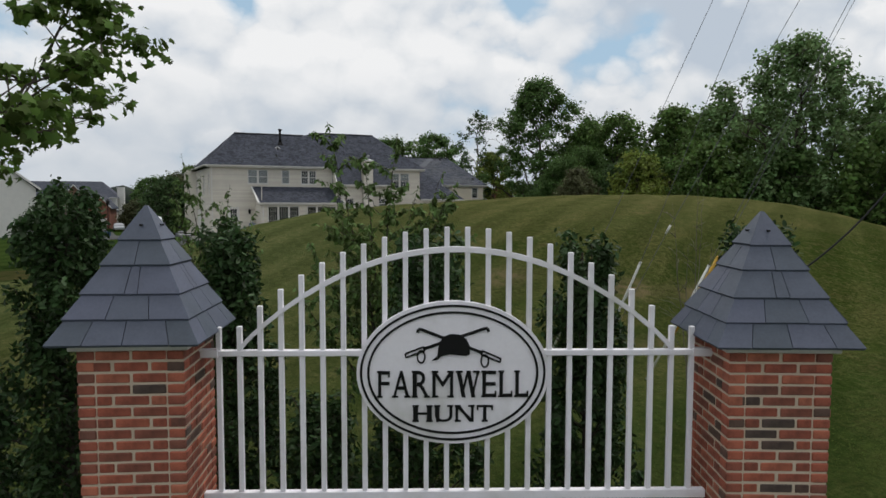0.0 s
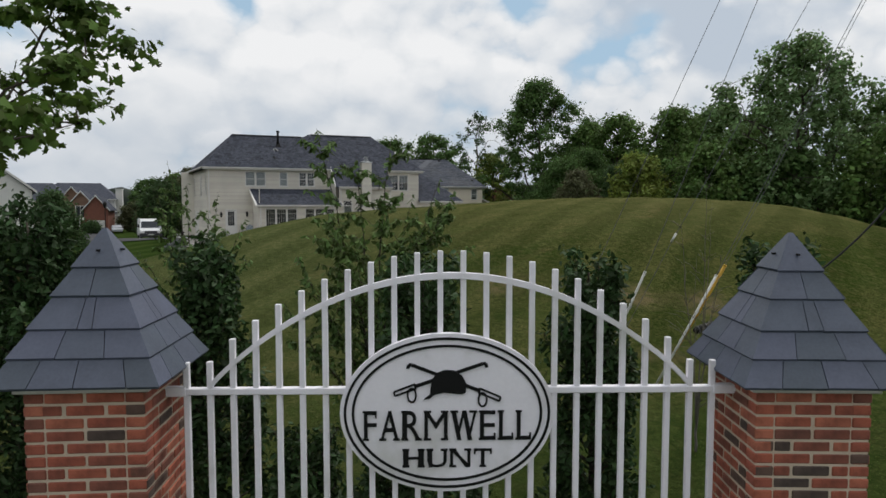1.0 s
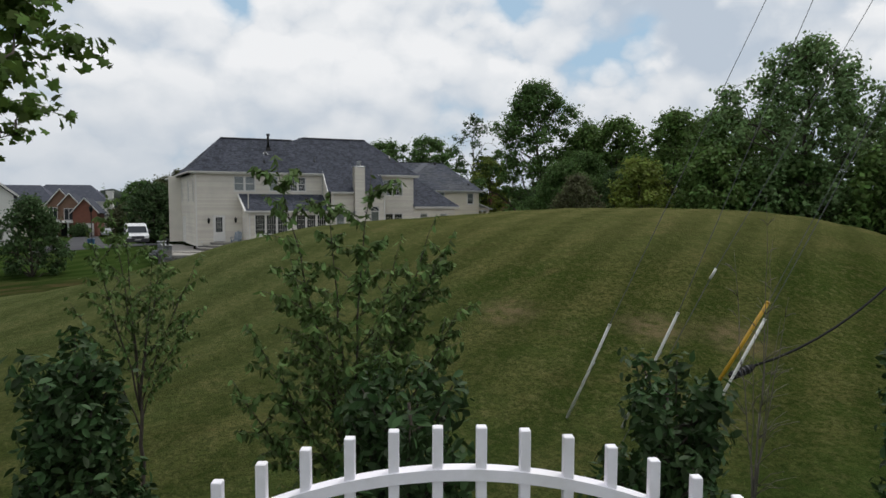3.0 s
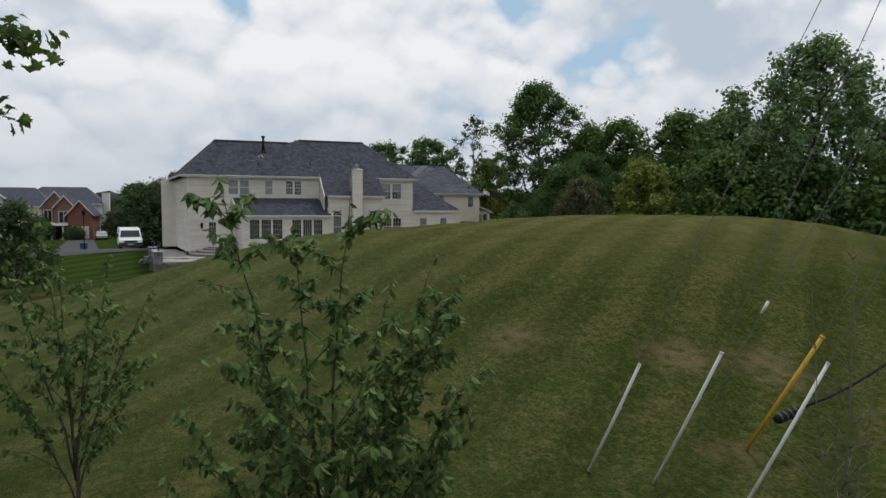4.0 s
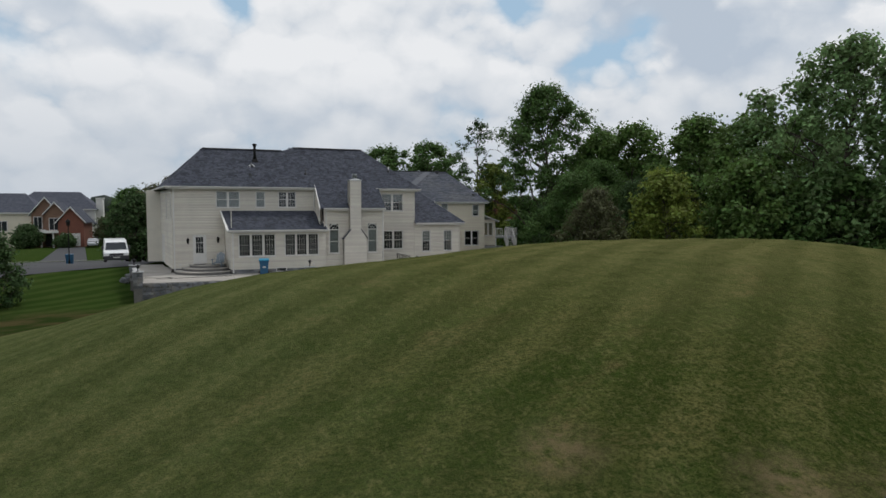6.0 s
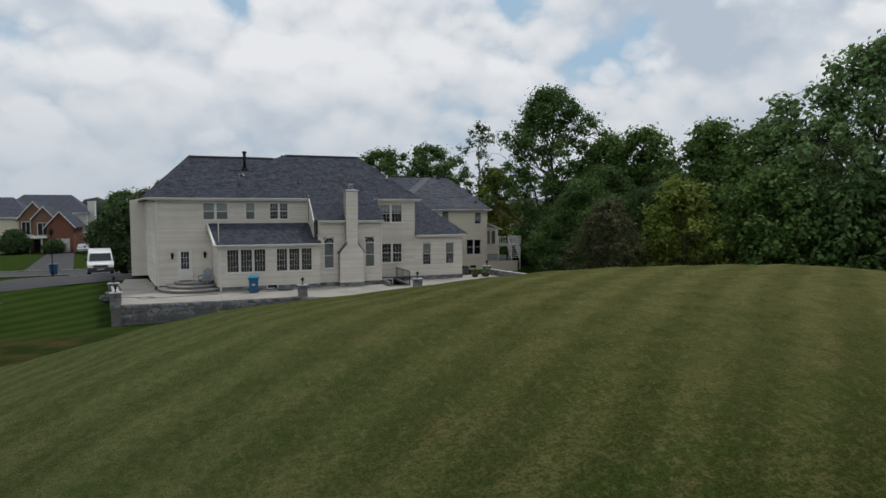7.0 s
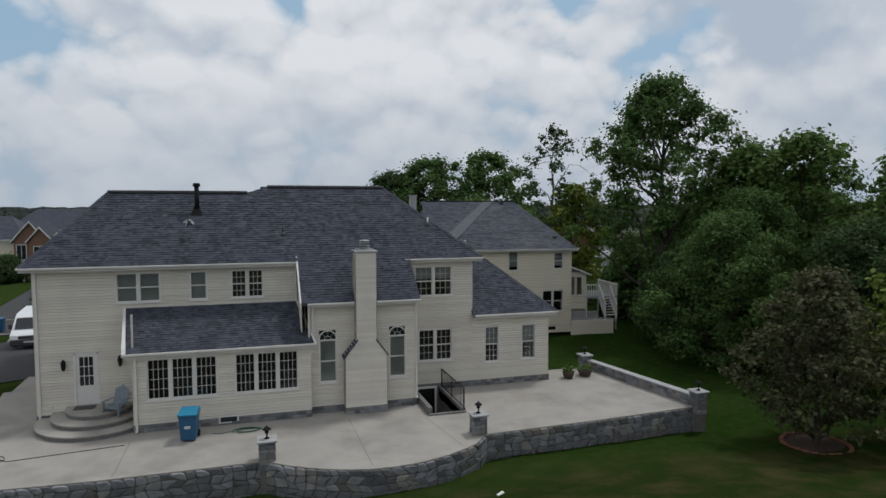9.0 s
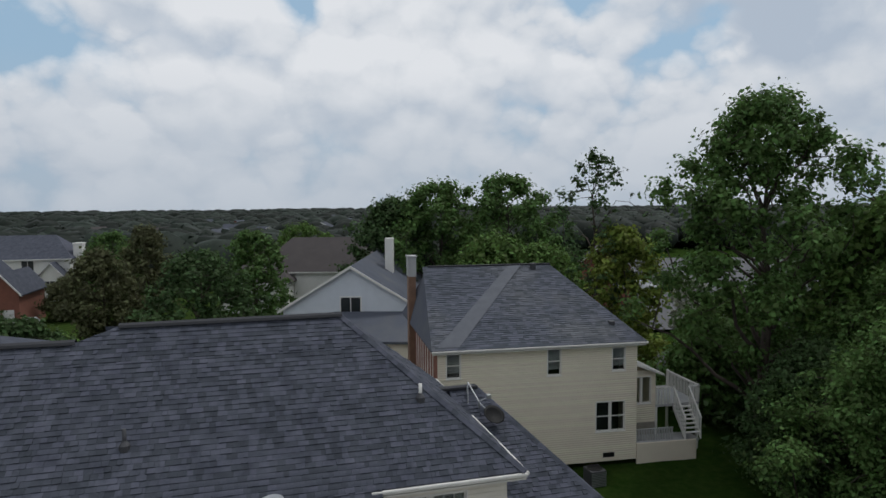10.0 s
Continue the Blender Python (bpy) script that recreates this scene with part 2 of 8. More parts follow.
def leaf_mat(name, c1, c2, vary=0.5, tr=0.35, rough=0.5):
    return material(name, c1, c2, 0.5, 6, rough + 0.2, 0.0, vary=vary, random_from="island", translucent=tr, spec=0.15)
# bluish near-black green: distance haze put into the leaf colour
M_LEAF_FAR = leaf_mat("far_leaves_haze", (0.019, 0.027, 0.019), (0.010, 0.015, 0.011), tr=0.1)
M_LEAF_OAK = leaf_mat("oak_leaves", (0.100, 0.168, 0.045), (0.064, 0.116, 0.034))
M_LEAF_MID = leaf_mat("tree_leaves", (0.112, 0.181, 0.043), (0.073, 0.125, 0.033))
M_LEAF_BLUE = leaf_mat("willow_leaves", (0.170, 0.255, 0.100), (0.118, 0.188, 0.074))
M_LEAF_YEL = leaf_mat("yellow_green_leaves", (0.184, 0.218, 0.037), (0.115, 0.161, 0.032))
M_LEAF_DARK = leaf_mat("dark_leaves", (0.068, 0.112, 0.039), (0.047, 0.081, 0.031))
M_LEAF_PLUM = leaf_mat("plum_leaves", (0.100, 0.110, 0.050), (0.075, 0.075, 0.037))
M_LEAF_HOLLY = leaf_mat("holly_leaves", (0.040, 0.074, 0.024), (0.022, 0.044, 0.015), tr=0.2, rough=0.3)
M_LEAF_CHERRY = leaf_mat("cherry_leaves", (0.118, 0.178, 0.052), (0.070, 0.116, 0.034), tr=0.3, rough=0.45)
M_LEAF_MAPLE = leaf_mat("maple_leaves", (0.102, 0.163, 0.031), (0.062, 0.105, 0.025), tr=0.4)
M_METAL = material("galvanized_metal", (0.45, 0.46, 0.47), (0.36, 0.37, 0.38), 3, 60, 0.4, 0.1, metal=0.8)
M_RUBBER = material("black_rubber", (0.010, 0.010, 0.011), (0.015, 0.015, 0.015), 5, 40, 0.8, 0.2, spec=0.15)
M_YELLOW = material("yellow_plastic", (0.55, 0.32, 0.02), (0.46, 0.26, 0.02), 3, 40, 0.5, 0.1)
M_PVC = material("white_plastic", (0.62, 0.62, 0.58), (0.52, 0.52, 0.48), 3, 40, 0.5, 0.1)
M_BLUE = material("blue_plastic", (0.02, 0.10, 0.20), (0.015, 0.08, 0.17), 2, 40, 0.5, 0.1)
M_BLUELID = material("light_blue_plastic", (0.02, 0.22, 0.36), (0.015, 0.19, 0.32), 2, 40, 0.5, 0.1)
M_CHAIR = material("grey_blue_plastic", (0.20, 0.24, 0.28), (0.16, 0.20, 0.24), 2, 40, 0.6, 0.1)
M_CARW = material("white_car_paint", (0.75, 0.76, 0.77), (0.70, 0.71, 0.72), 1, 20, 0.3, 0.0)
M_GREYP = material("grey_plastic", (0.05, 0.05, 0.055), (0.035, 0.035, 0.04), 2, 40, 0.6, 0.1)
M_CLAY = material("dark_clay_pot", (0.09, 0.06, 0.045), (0.06, 0.04, 0.03), 3, 40, 0.8, 0.2)
M_BRICKFAR = material("red_brick_wall", (0.22, 0.085, 0.055), (0.155, 0.062, 0.043), 3, 30, 0.9, 0.4, bump_dist=0.01)
M_BRICKTAN = material("brown_brick_wall", (0.23, 0.135, 0.09), (0.165, 0.098, 0.068), 3, 30, 0.9, 0.4, bump_dist=0.01)
M_WINDARK = material("dark_window_pane", (0.03, 0.035, 0.04), (0.02, 0.022, 0.026), 1, 10, 0.12, 0.0)


def ground_material():
    m = bpy.data.materials.new("mown_grass")
    m.use_nodes = True
    n, l = m.node_tree.nodes, m.node_tree.links
    p = n["Principled BSDF"]
    tc = n.new("ShaderNodeTexCoord")

    def tex(s, detail=6, stretch=None, rot=0.0):
        t = n.new("ShaderNodeTexNoise")
        t.inputs["Scale"].default_value, t.inputs["Detail"].default_value, t.inputs["Roughness"].default_value = s, detail, 0.62
        mp = n.new("ShaderNodeMapping")
        mp.inputs["Scale"].default_value = stretch or (1, 1, 1)
        mp.inputs["Rotation"].default_value = (0, 0, rot)
        l.new(tc.outputs["Object"], mp.inputs[0])
        l.new(mp.outputs[0], t.inputs["Vector"])
        return t.outputs[0]

    def rng(v, a, b, lo=0.0, hi=1.0):
        r = n.new("ShaderNodeMapRange")
        for i, x in enumerate((a, b, lo, hi)):
            r.inputs[i + 1].default_value = x
        l.new(v, r.inputs[0])
        return r.outputs[0]

    def mix(f, a, b):
        q = n.new("ShaderNodeMix")
        q.data_type = "RGBA"
        for s, v in ((0, f), (6, a), (7, b)):
            if isinstance(v, tuple):
                q.inputs[s].default_value = v
            else:
                l.new(v, q.inputs[s])
        return q.outputs[2]

    col = mix(rng(tex(1.1), 0.35, 0.65), (0.038, 0.060, 0.013, 1), (0.066, 0.076, 0.020, 1))
    col = mix(rng(tex(0.16, 5, (1, 3.2, 1), 0.9), 0.44, 0.60, 0, 0.85), col, (0.112, 0.102, 0.037, 1))
    col = mix(rng(tex(0.45, 8, (1, 1.6, 1), 0.5), 0.57, 0.70, 0, 0.85), col, (0.120, 0.086, 0.040, 1))
    wv = n.new("ShaderNodeTexWave")
    wv.inputs["Scale"].default_value, wv.inputs["Distortion"].default_value, wv.inputs["Detail"].default_value = 0.19, 2.2, 4
    mp = n.new("ShaderNodeMapping")
    mp.inputs["Rotation"].default_value = (0, 0, radians(52))
    l.new(tc.outputs["Object"], mp.inputs[0])
    l.new(mp.outputs[0], wv.inputs[0])
    col = mix(rng(wv.outputs[1], 0.35, 0.65, 0.0, 0.35), col, (0.036, 0.060, 0.012, 1))
    col = mix(rng(tex(5.5, 5, (1, 1.7, 1), 0.6), 0.46, 0.58, 0, 0.70), col, (0.026, 0.044, 0.010, 1))
    col = mix(rng(tex(4.0, 5, (1.6, 1, 1), 0.2), 0.52, 0.62, 0, 0.65), col, (0.125, 0.118, 0.046, 1))
    col = mix(rng(tex(16, 6), 0.44, 0.62, 0, 0.8), col, (0.018, 0.029, 0.007, 1))
    col = mix(rng(tex(45, 3), 0.52, 0.68, 0, 0.65), col, (0.105, 0.105, 0.038, 1))
    sp0 = n.new("ShaderNodeSeparateXYZ")
    l.new(tc.outputs["Object"], sp0.inputs[0])
    # the dry top of the mound has turned to straw
    dry = n.new("ShaderNodeMath")
    dry.operation = "MULTIPLY"
    l.new(rng(sp0.outputs[2], 1.4, 4.0, 0, 1.0), dry.inputs[0])
    l.new(rng(tex(1.6, 6), 0.30, 0.62, 0.35, 0.92), dry.inputs[1])
    col = mix(dry.outputs[0], col, (0.155, 0.145, 0.060, 1))
    # paler grass on the west shoulder
    pale = n.new("ShaderNodeMath")
    pale.operation = "MULTIPLY"
    l.new(rng(sp0.outputs[0], 2.0, 9.0, 0.65, 0.0), pale.inputs[0])
    l.new(rng(sp0.outputs[1], -45.0, -30.0, 0.25, 1.0), pale.inputs[1])
    col = mix(pale.outputs[0], col, mix(rng(tex(5.0, 6), 0.38, 0.62), (0.070, 0.088, 0.034, 1), (0.118, 0.128, 0.056, 1)))
    # worn brown patches, each with a ragged edge
    for px0, py0, size in ((6.7, -41.2, 0.9), (9.3, -42.9, 1.0), (7.95, -45.6, 0.6), (10.9, -43.7, 1.1)):
        dist = n.new("ShaderNodeVectorMath")
        dist.operation = "DISTANCE"
        l.new(tc.outputs["Object"], dist.inputs[0])
        dist.inputs[1].default_value = (px0, py0, lz(px0, py0))
        worn = n.new("ShaderNodeMath")
        worn.operation = "MULTIPLY"
        l.new(rng(dist.outputs["Value"], 0.2 * size, size, 1, 0), worn.inputs[0])
        l.new(rng(tex(3.5, 6), 0.36, 0.60, 0, 0.85), worn.inputs[1])
        col = mix(worn.outputs[0], col, (0.150, 0.115, 0.065, 1))
    # darker, greener grass at the foot by the gate
    col = mix(rng(sp0.outputs[1], -48.5, -45.0, 0.55, 0.0), col, mix(rng(tex(6.0, 5), 0.40, 0.62), (0.016, 0.032, 0.007, 1), (0.040, 0.064, 0.016, 1)))
    # mower lanes
    lane = n.new("ShaderNodeMix")
    lane.data_type, lane.blend_type = "RGBA", "MULTIPLY"
    l.new(rng(wv.outputs[1], 0.25, 0.75, 0.0, 0.50), lane.inputs[0])
    l.new(col, lane.inputs[6])
    lane.inputs[7].default_value = (0.62, 0.66, 0.60, 1)
    col = lane.outputs[2]
    # beyond the mound: darker grass; towards the wood greener, with tree shade painted in
    wood_side = rng(sp0.outputs[0], 9.0, 24.0)
    hollow_c = mix(rng(tex(0.5, 5), 0.42, 0.66), (0.020, 0.033, 0.009, 1), (0.062, 0.050, 0.022, 1))
    wood_shade_c = mix(rng(tex(0.5, 5), 0.42, 0.68), (0.019, 0.034, 0.008, 1), (0.060, 0.052, 0.022, 1))
    col = mix(rng(sp0.outputs[1], -20.0, -18.8, 0, 0.95), col, mix(wood_side, hollow_c, wood_shade_c))
    # watered lawn round the houses, lanes cut west, tree shade painted in eastwards
    cut_c = mix(rng(wv.outputs[1], 0.3, 0.7), (0.024, 0.046, 0.010, 1), (0.038, 0.062, 0.015, 1))
    lawn_shade_c = mix(rng(tex(2.2), 0.35, 0.65), (0.014, 0.036, 0.006, 1), (0.027, 0.050, 0.010, 1))
    col = mix(rng(sp0.outputs[1], -10.5, -7.0, 0, 0.85), col, mix(wood_side, cut_c, lawn_shade_c))
    l.new(col, p.inputs["Base Color"])
    p.inputs["Roughness"].default_value = 0.9
    p.inputs["Specular IOR Level"].default_value = 0.0
    b = n.new("ShaderNodeBump")
    b.inputs["Strength"].default_value, b.inputs["Distance"].default_value = 0.9, 0.06
    l.new(tex(22, 6), b.inputs["Height"])
    l.new(b.outputs[0], p.inputs["Normal"])
    return m


M_GRASS = ground_material()

# ---- building helpers ----
class Build:
    """Collects vertices and faces; every shape goes through the matrix m."""

    def __init__(self, m=None):
        self.v, self.f, self.m = [], [], m or Matrix()

    def add(self, verts, faces):
        o = len(self.v)
        self.v += [tuple(self.m @ Vector(p)) for p in verts]
        self.f += [tuple(i + o for i in f) for f in faces]
        return self

    def box(self, x0, y0, z0, x1, y1, z1, b=0.0):
        if b <= 0:
            vs = [(x, y, z) for z in (z0, z1) for y in (y0, y1) for x in (x0, x1)]
            return self.add(vs, [(0, 2, 3, 1), (4, 5, 7, 6), (0, 1, 5, 4), (2, 6, 7, 3), (0, 4, 6, 2), (1, 3, 7, 5)])
        vs, idx = [], {}
        for sx in (0, 1):
            for sy in (0, 1):
                for sz in (0, 1):
                    for ax in range(3):
                        p = [(x0, x1)[sx], (y0, y1)[sy], (z0, z1)[sz]]
                        for k, s in enumerate((sx, sy, sz)):
                            if k != ax:
                                p[k] += -b if s else b
                        idx[sx, sy, sz, ax] = len(vs)
                        vs.append(tuple(p))
        fs = []
        for ax in range(3):
            u, w = (ax + 1) % 3, (ax + 2) % 3
            for s in (0, 1):
                ring = []
                for a, c in ((0, 0), (1, 0), (1, 1), (0, 1)):
                    k = [0, 0, 0]
                    k[ax], k[u], k[w] = s, a, c
                    ring.append(idx[(*k, ax)])
                fs.append(tuple(ring if s else ring[::-1]))
            for a in (0, 1):
                for c in (0, 1):
                    q = []
                    for s in (0, 1):
                        k = [0, 0, 0]
                        k[ax], k[u], k[w] = s, a, c
                        q.append((idx[(*k, u)], idx[(*k, w)]))
                    f = (q[0][0], q[1][0], q[1][1], q[0][1])
                    fs.append(f if a == c else f[::-1])
        for sx in (0, 1):
            for sy in (0, 1):
                for sz in (0, 1):
                    t = (idx[sx, sy, sz, 0], idx[sx, sy, sz, 1], idx[sx, sy, sz, 2])
                    fs.append(t if (sx + sy + sz) % 2 else t[::-1])
        return self.add(vs, fs)

    def prism(self, poly, z0, z1):
        n = len(poly)
        vs = [(x, y, z0) for x, y in poly] + [(x, y, z1) for x, y in poly]
        fs = [tuple(range(n - 1, -1, -1)), tuple(range(n, 2 * n))] + [(i, (i + 1) % n, n + (i + 1) % n, n + i) for i in range(n)]
        return self.add(vs, fs)

    def slab(self, pts, t):
        """A flat polygon in space, thickened downwards."""
        n = len(pts)
        vs = [tuple(p) for p in pts] + [(p[0], p[1], p[2] - t) for p in pts]
        return self.add(vs, [tuple(range(n)), tuple(range(2 * n - 1, n - 1, -1))] + [((i + 1) % n, i, n + i, n + (i + 1) % n) for i in range(n)])

    def tube(self, path, radii, sides=8, caps=True):
        path = [Vector(p) for p in path]
        if isinstance(radii, (int, float)):
            radii = [radii] * len(path)
        vs, fs = [], []
        up = Vector((0.13, 0.21, 1)).normalized()
        for i, p in enumerate(path):
            d = (path[min(i + 1, len(path) - 1)] - path[max(i - 1, 0)])
            d = d.normalized() if d.length > 1e-9 else Vector((0, 0, 1))
            a = d.cross(up)
            if a.length < 0.05:
                a = d.cross(Vector((1, 0, 0)))
            a.normalize()
            b = d.cross(a)
            for k in range(sides):
                q = 2 * math.pi * k / sides
                vs.append(tuple(p + (a * math.cos(q) + b * math.sin(q)) * radii[i]))
        for i in range(len(path) - 1):
            for k in range(sides):
                k2 = (k + 1) % sides
                fs.append((i * sides + k, i * sides + k2, (i + 1) * sides + k2, (i + 1) * sides + k))
        if caps:
            fs += [tuple(range(sides - 1, -1, -1)), tuple(range((len(path) - 1) * sides, len(path) * sides))]
        return self.add(vs, fs)

    def lathe(self, prof, sides=16, cx=0.0, cy=0.0):
        vs, fs = [], []
        for r, z in prof:
            vs += [(cx + r * math.cos(2 * math.pi * k / sides), cy + r * math.sin(2 * math.pi * k / sides), z) for k in range(sides)]
        for i in range(len(prof) - 1):
            for k in range(sides):
                k2 = (k + 1) % sides
                fs.append((i * sides + k, i * sides + k2, (i + 1) * sides + k2, (i + 1) * sides + k))
        fs += [tuple(range(sides - 1, -1, -1)), tuple(range((len(prof) - 1) * sides, len(prof) * sides))]
        return self.add(vs, fs)

    def mesh(self, name, mat, smooth=False):
        me = bpy.data.meshes.new(name)
        me.from_pydata(self.v, [], self.f)
        me.materials.append(mat)
        if smooth:
            me.polygons.foreach_set("use_smooth", [True] * len(me.polygons))
        me.update()
        return me


def part(name, b, mat, parent=None, label="", smooth=False):
    """One mesh object of the collected shapes, under a thing or a part."""
    ob = new(name, b.mesh(name, mat, smooth))
    ob.parent = parent
    return tagged(ob, label)


def thing(name, label, category, m=None, group="", kind=""):
    ob = new(name)
    ob.empty_display_size = 0.2
    if m is not None:
        ob.matrix_basis = m
    return tagged(ob, label, category, group, kind)


def fast_mesh(name, verts, faces, mat):
    """A mesh from arrays: faces all of one size."""
    me = bpy.data.meshes.new(name)
    nf, k = faces.shape
    me.vertices.add(len(verts))
    me.vertices.foreach_set("co", np.ascontiguousarray(verts, dtype=np.float32).ravel())
    me.loops.add(nf * k)
    me.polygons.add(nf)
    me.loops.foreach_set("vertex_index", np.ascontiguousarray(faces, dtype=np.int32).ravel())
    me.polygons.foreach_set("loop_start", np.arange(0, nf * k, k, dtype=np.int32))
    me.materials.append(mat)
    me.update(calc_edges=True)
    return me


# ---- ground ----
def axis(knots):
    """Grid lines from (start, end, step) stretches."""
    out = []
    for a, b, s in knots:
        out += list(np.arange(a, b, s))
    return np.array(out + [knots[-1][1]])


gx = axis(((-3000, -400, 260), (-400, -60, 30), (-60, -24, 4), (-24, 50, 0.5), (50, 80, 3), (80, 400, 32), (400, 3000, 260)))
gy = axis(((-1500, -300, 200), (-300, -80, 20), (-80, -64, 2), (-64, 40, 0.5), (40, 100, 3), (100, 500, 40), (500, 4500, 400)))
GX, GY = np.meshgrid(gx, gy)
bumps = 0.018 * (np.sin(GX * 2.1 + 1.3 * np.sin(GY * 1.7)) + np.sin(GY * 2.7 + np.sin(GX * 1.9)))
GZ = land(GX, GY) + bumps
nx, ny = len(gx), len(gy)
i0 = (np.arange(ny - 1)[:, None] * nx + np.arange(nx - 1)[None, :]).ravel()
# the lawn sheet dips under the paved terrace and the house
inside = (GX > np.where(GY > 2, 0.4, -1.6)) & (GX < 25.0) & (GY > -6.0) & (GY < 12)
GZ = np.where(inside, np.minimum(GZ, -2.4), GZ)
ground = new("ground", fast_mesh("ground", np.stack([GX.ravel(), GY.ravel(), GZ.ravel()], 1),
                                 np.stack([i0, i0 + 1, i0 + nx + 1, i0 + nx], 1), M_GRASS))
ground.data.polygons.foreach_set("use_smooth", [True] * len(ground.data.polygons))
tagged(ground, "mown green and straw-coloured lawn over a broad mound", "lawn", kind="structure")

# ---- house helpers ----
FACE_S, FACE_W, FACE_E, FACE_N = 0, -90, 90, 180


def frame_on(x, y, z, turn):
    """A frame on a wall: x along it as seen from outside, y into it, z up."""
    return pose(x, y, z, 0, 0, turn)


def cut(spans, a, b):
    out = []
    for s, e in spans:
        if b <= s or a >= e:
            out.append((s, e))
        else:
            if a > s:
                out.append((s, a))
            if b < e:
                out.append((b, e))
    return out


def siding_wall(name, parent, m, length, z0, z1, holes=(), mat=None, top=None, course=0.118, thick=0.16, label=""):
    """A wall with lapped boards outside, cut round its openings (x0, x1, z0, z1). top: height limit along x."""
    b, boards = Build(m), Build(m)
    zs = sorted({z0, z1, *[h[2] for h in holes if z0 < h[2] < z1], *[h[3] for h in holes if z0 < h[3] < z1]})
    n = 24 if top else 1
    if top:
        for k in range(n):
            xa, xb = length * k / n, length * (k + 1) / n
            h0, h1 = top(xa), top(xb)
            if max(h0, h1) > z0 + 0.01:
                b.add([(xa, 0.02, z0), (xb, 0.02, z0), (xb, 0.02, max(h1, z0)), (xa, 0.02, max(h0, z0)),
                       (xa, thick, z0), (xb, thick, z0), (xb, thick, max(h1, z0)), (xa, thick, max(h0, z0))],
                      [(0, 1, 2, 3), (7, 6, 5, 4), (3, 2, 6, 7)])
    else:
        for za, zb in zip(zs, zs[1:]):
            spans = [(0, length)]
            for h in holes:
                if h[2] <= za + 1e-6 and h[3] >= zb - 1e-6:
                    spans = cut(spans, h[0], h[1])
            for s, e in spans:
                b.box(s, 0.02, za, e, thick, zb)
    z = z0
    while z < z1 - 0.01:
        zt = min(z + course, z1)
        spans = [(0, length)]
        for h in holes:
            if h[2] < zt - 0.01 and h[3] > z + 0.01:
                spans = cut(spans, h[0], h[1])
        if top:
            xs = [length * k / 400 for k in range(401)]
            ok = [x for x in xs if top(x) > z + course * 0.6]
            spans = [(min(ok), max(ok))] if ok else []
        for s, e in spans:
            # dutch lap: a flat face, then a cove running back under the next board
            zm = z + (zt - z) * 0.66
            boards.add([(s, -0.030, z), (e, -0.030, z), (e, -0.026, zm), (s, -0.026, zm), (s, 0.012, zt), (e, 0.012, zt), (s, 0.018, z), (e, 0.018, z)],
                       [(0, 1, 2, 3), (3, 2, 5, 4), (6, 7, 1, 0), (0, 3, 4, 6), (1, 7, 5, 2)])
        z += course
    wall = part(name, b, mat or M_SIDING, parent, label)
    tagged(part("siding", boards, mat or M_SIDING, wall), "lapped vinyl boards", kind="stuff")
    return wall


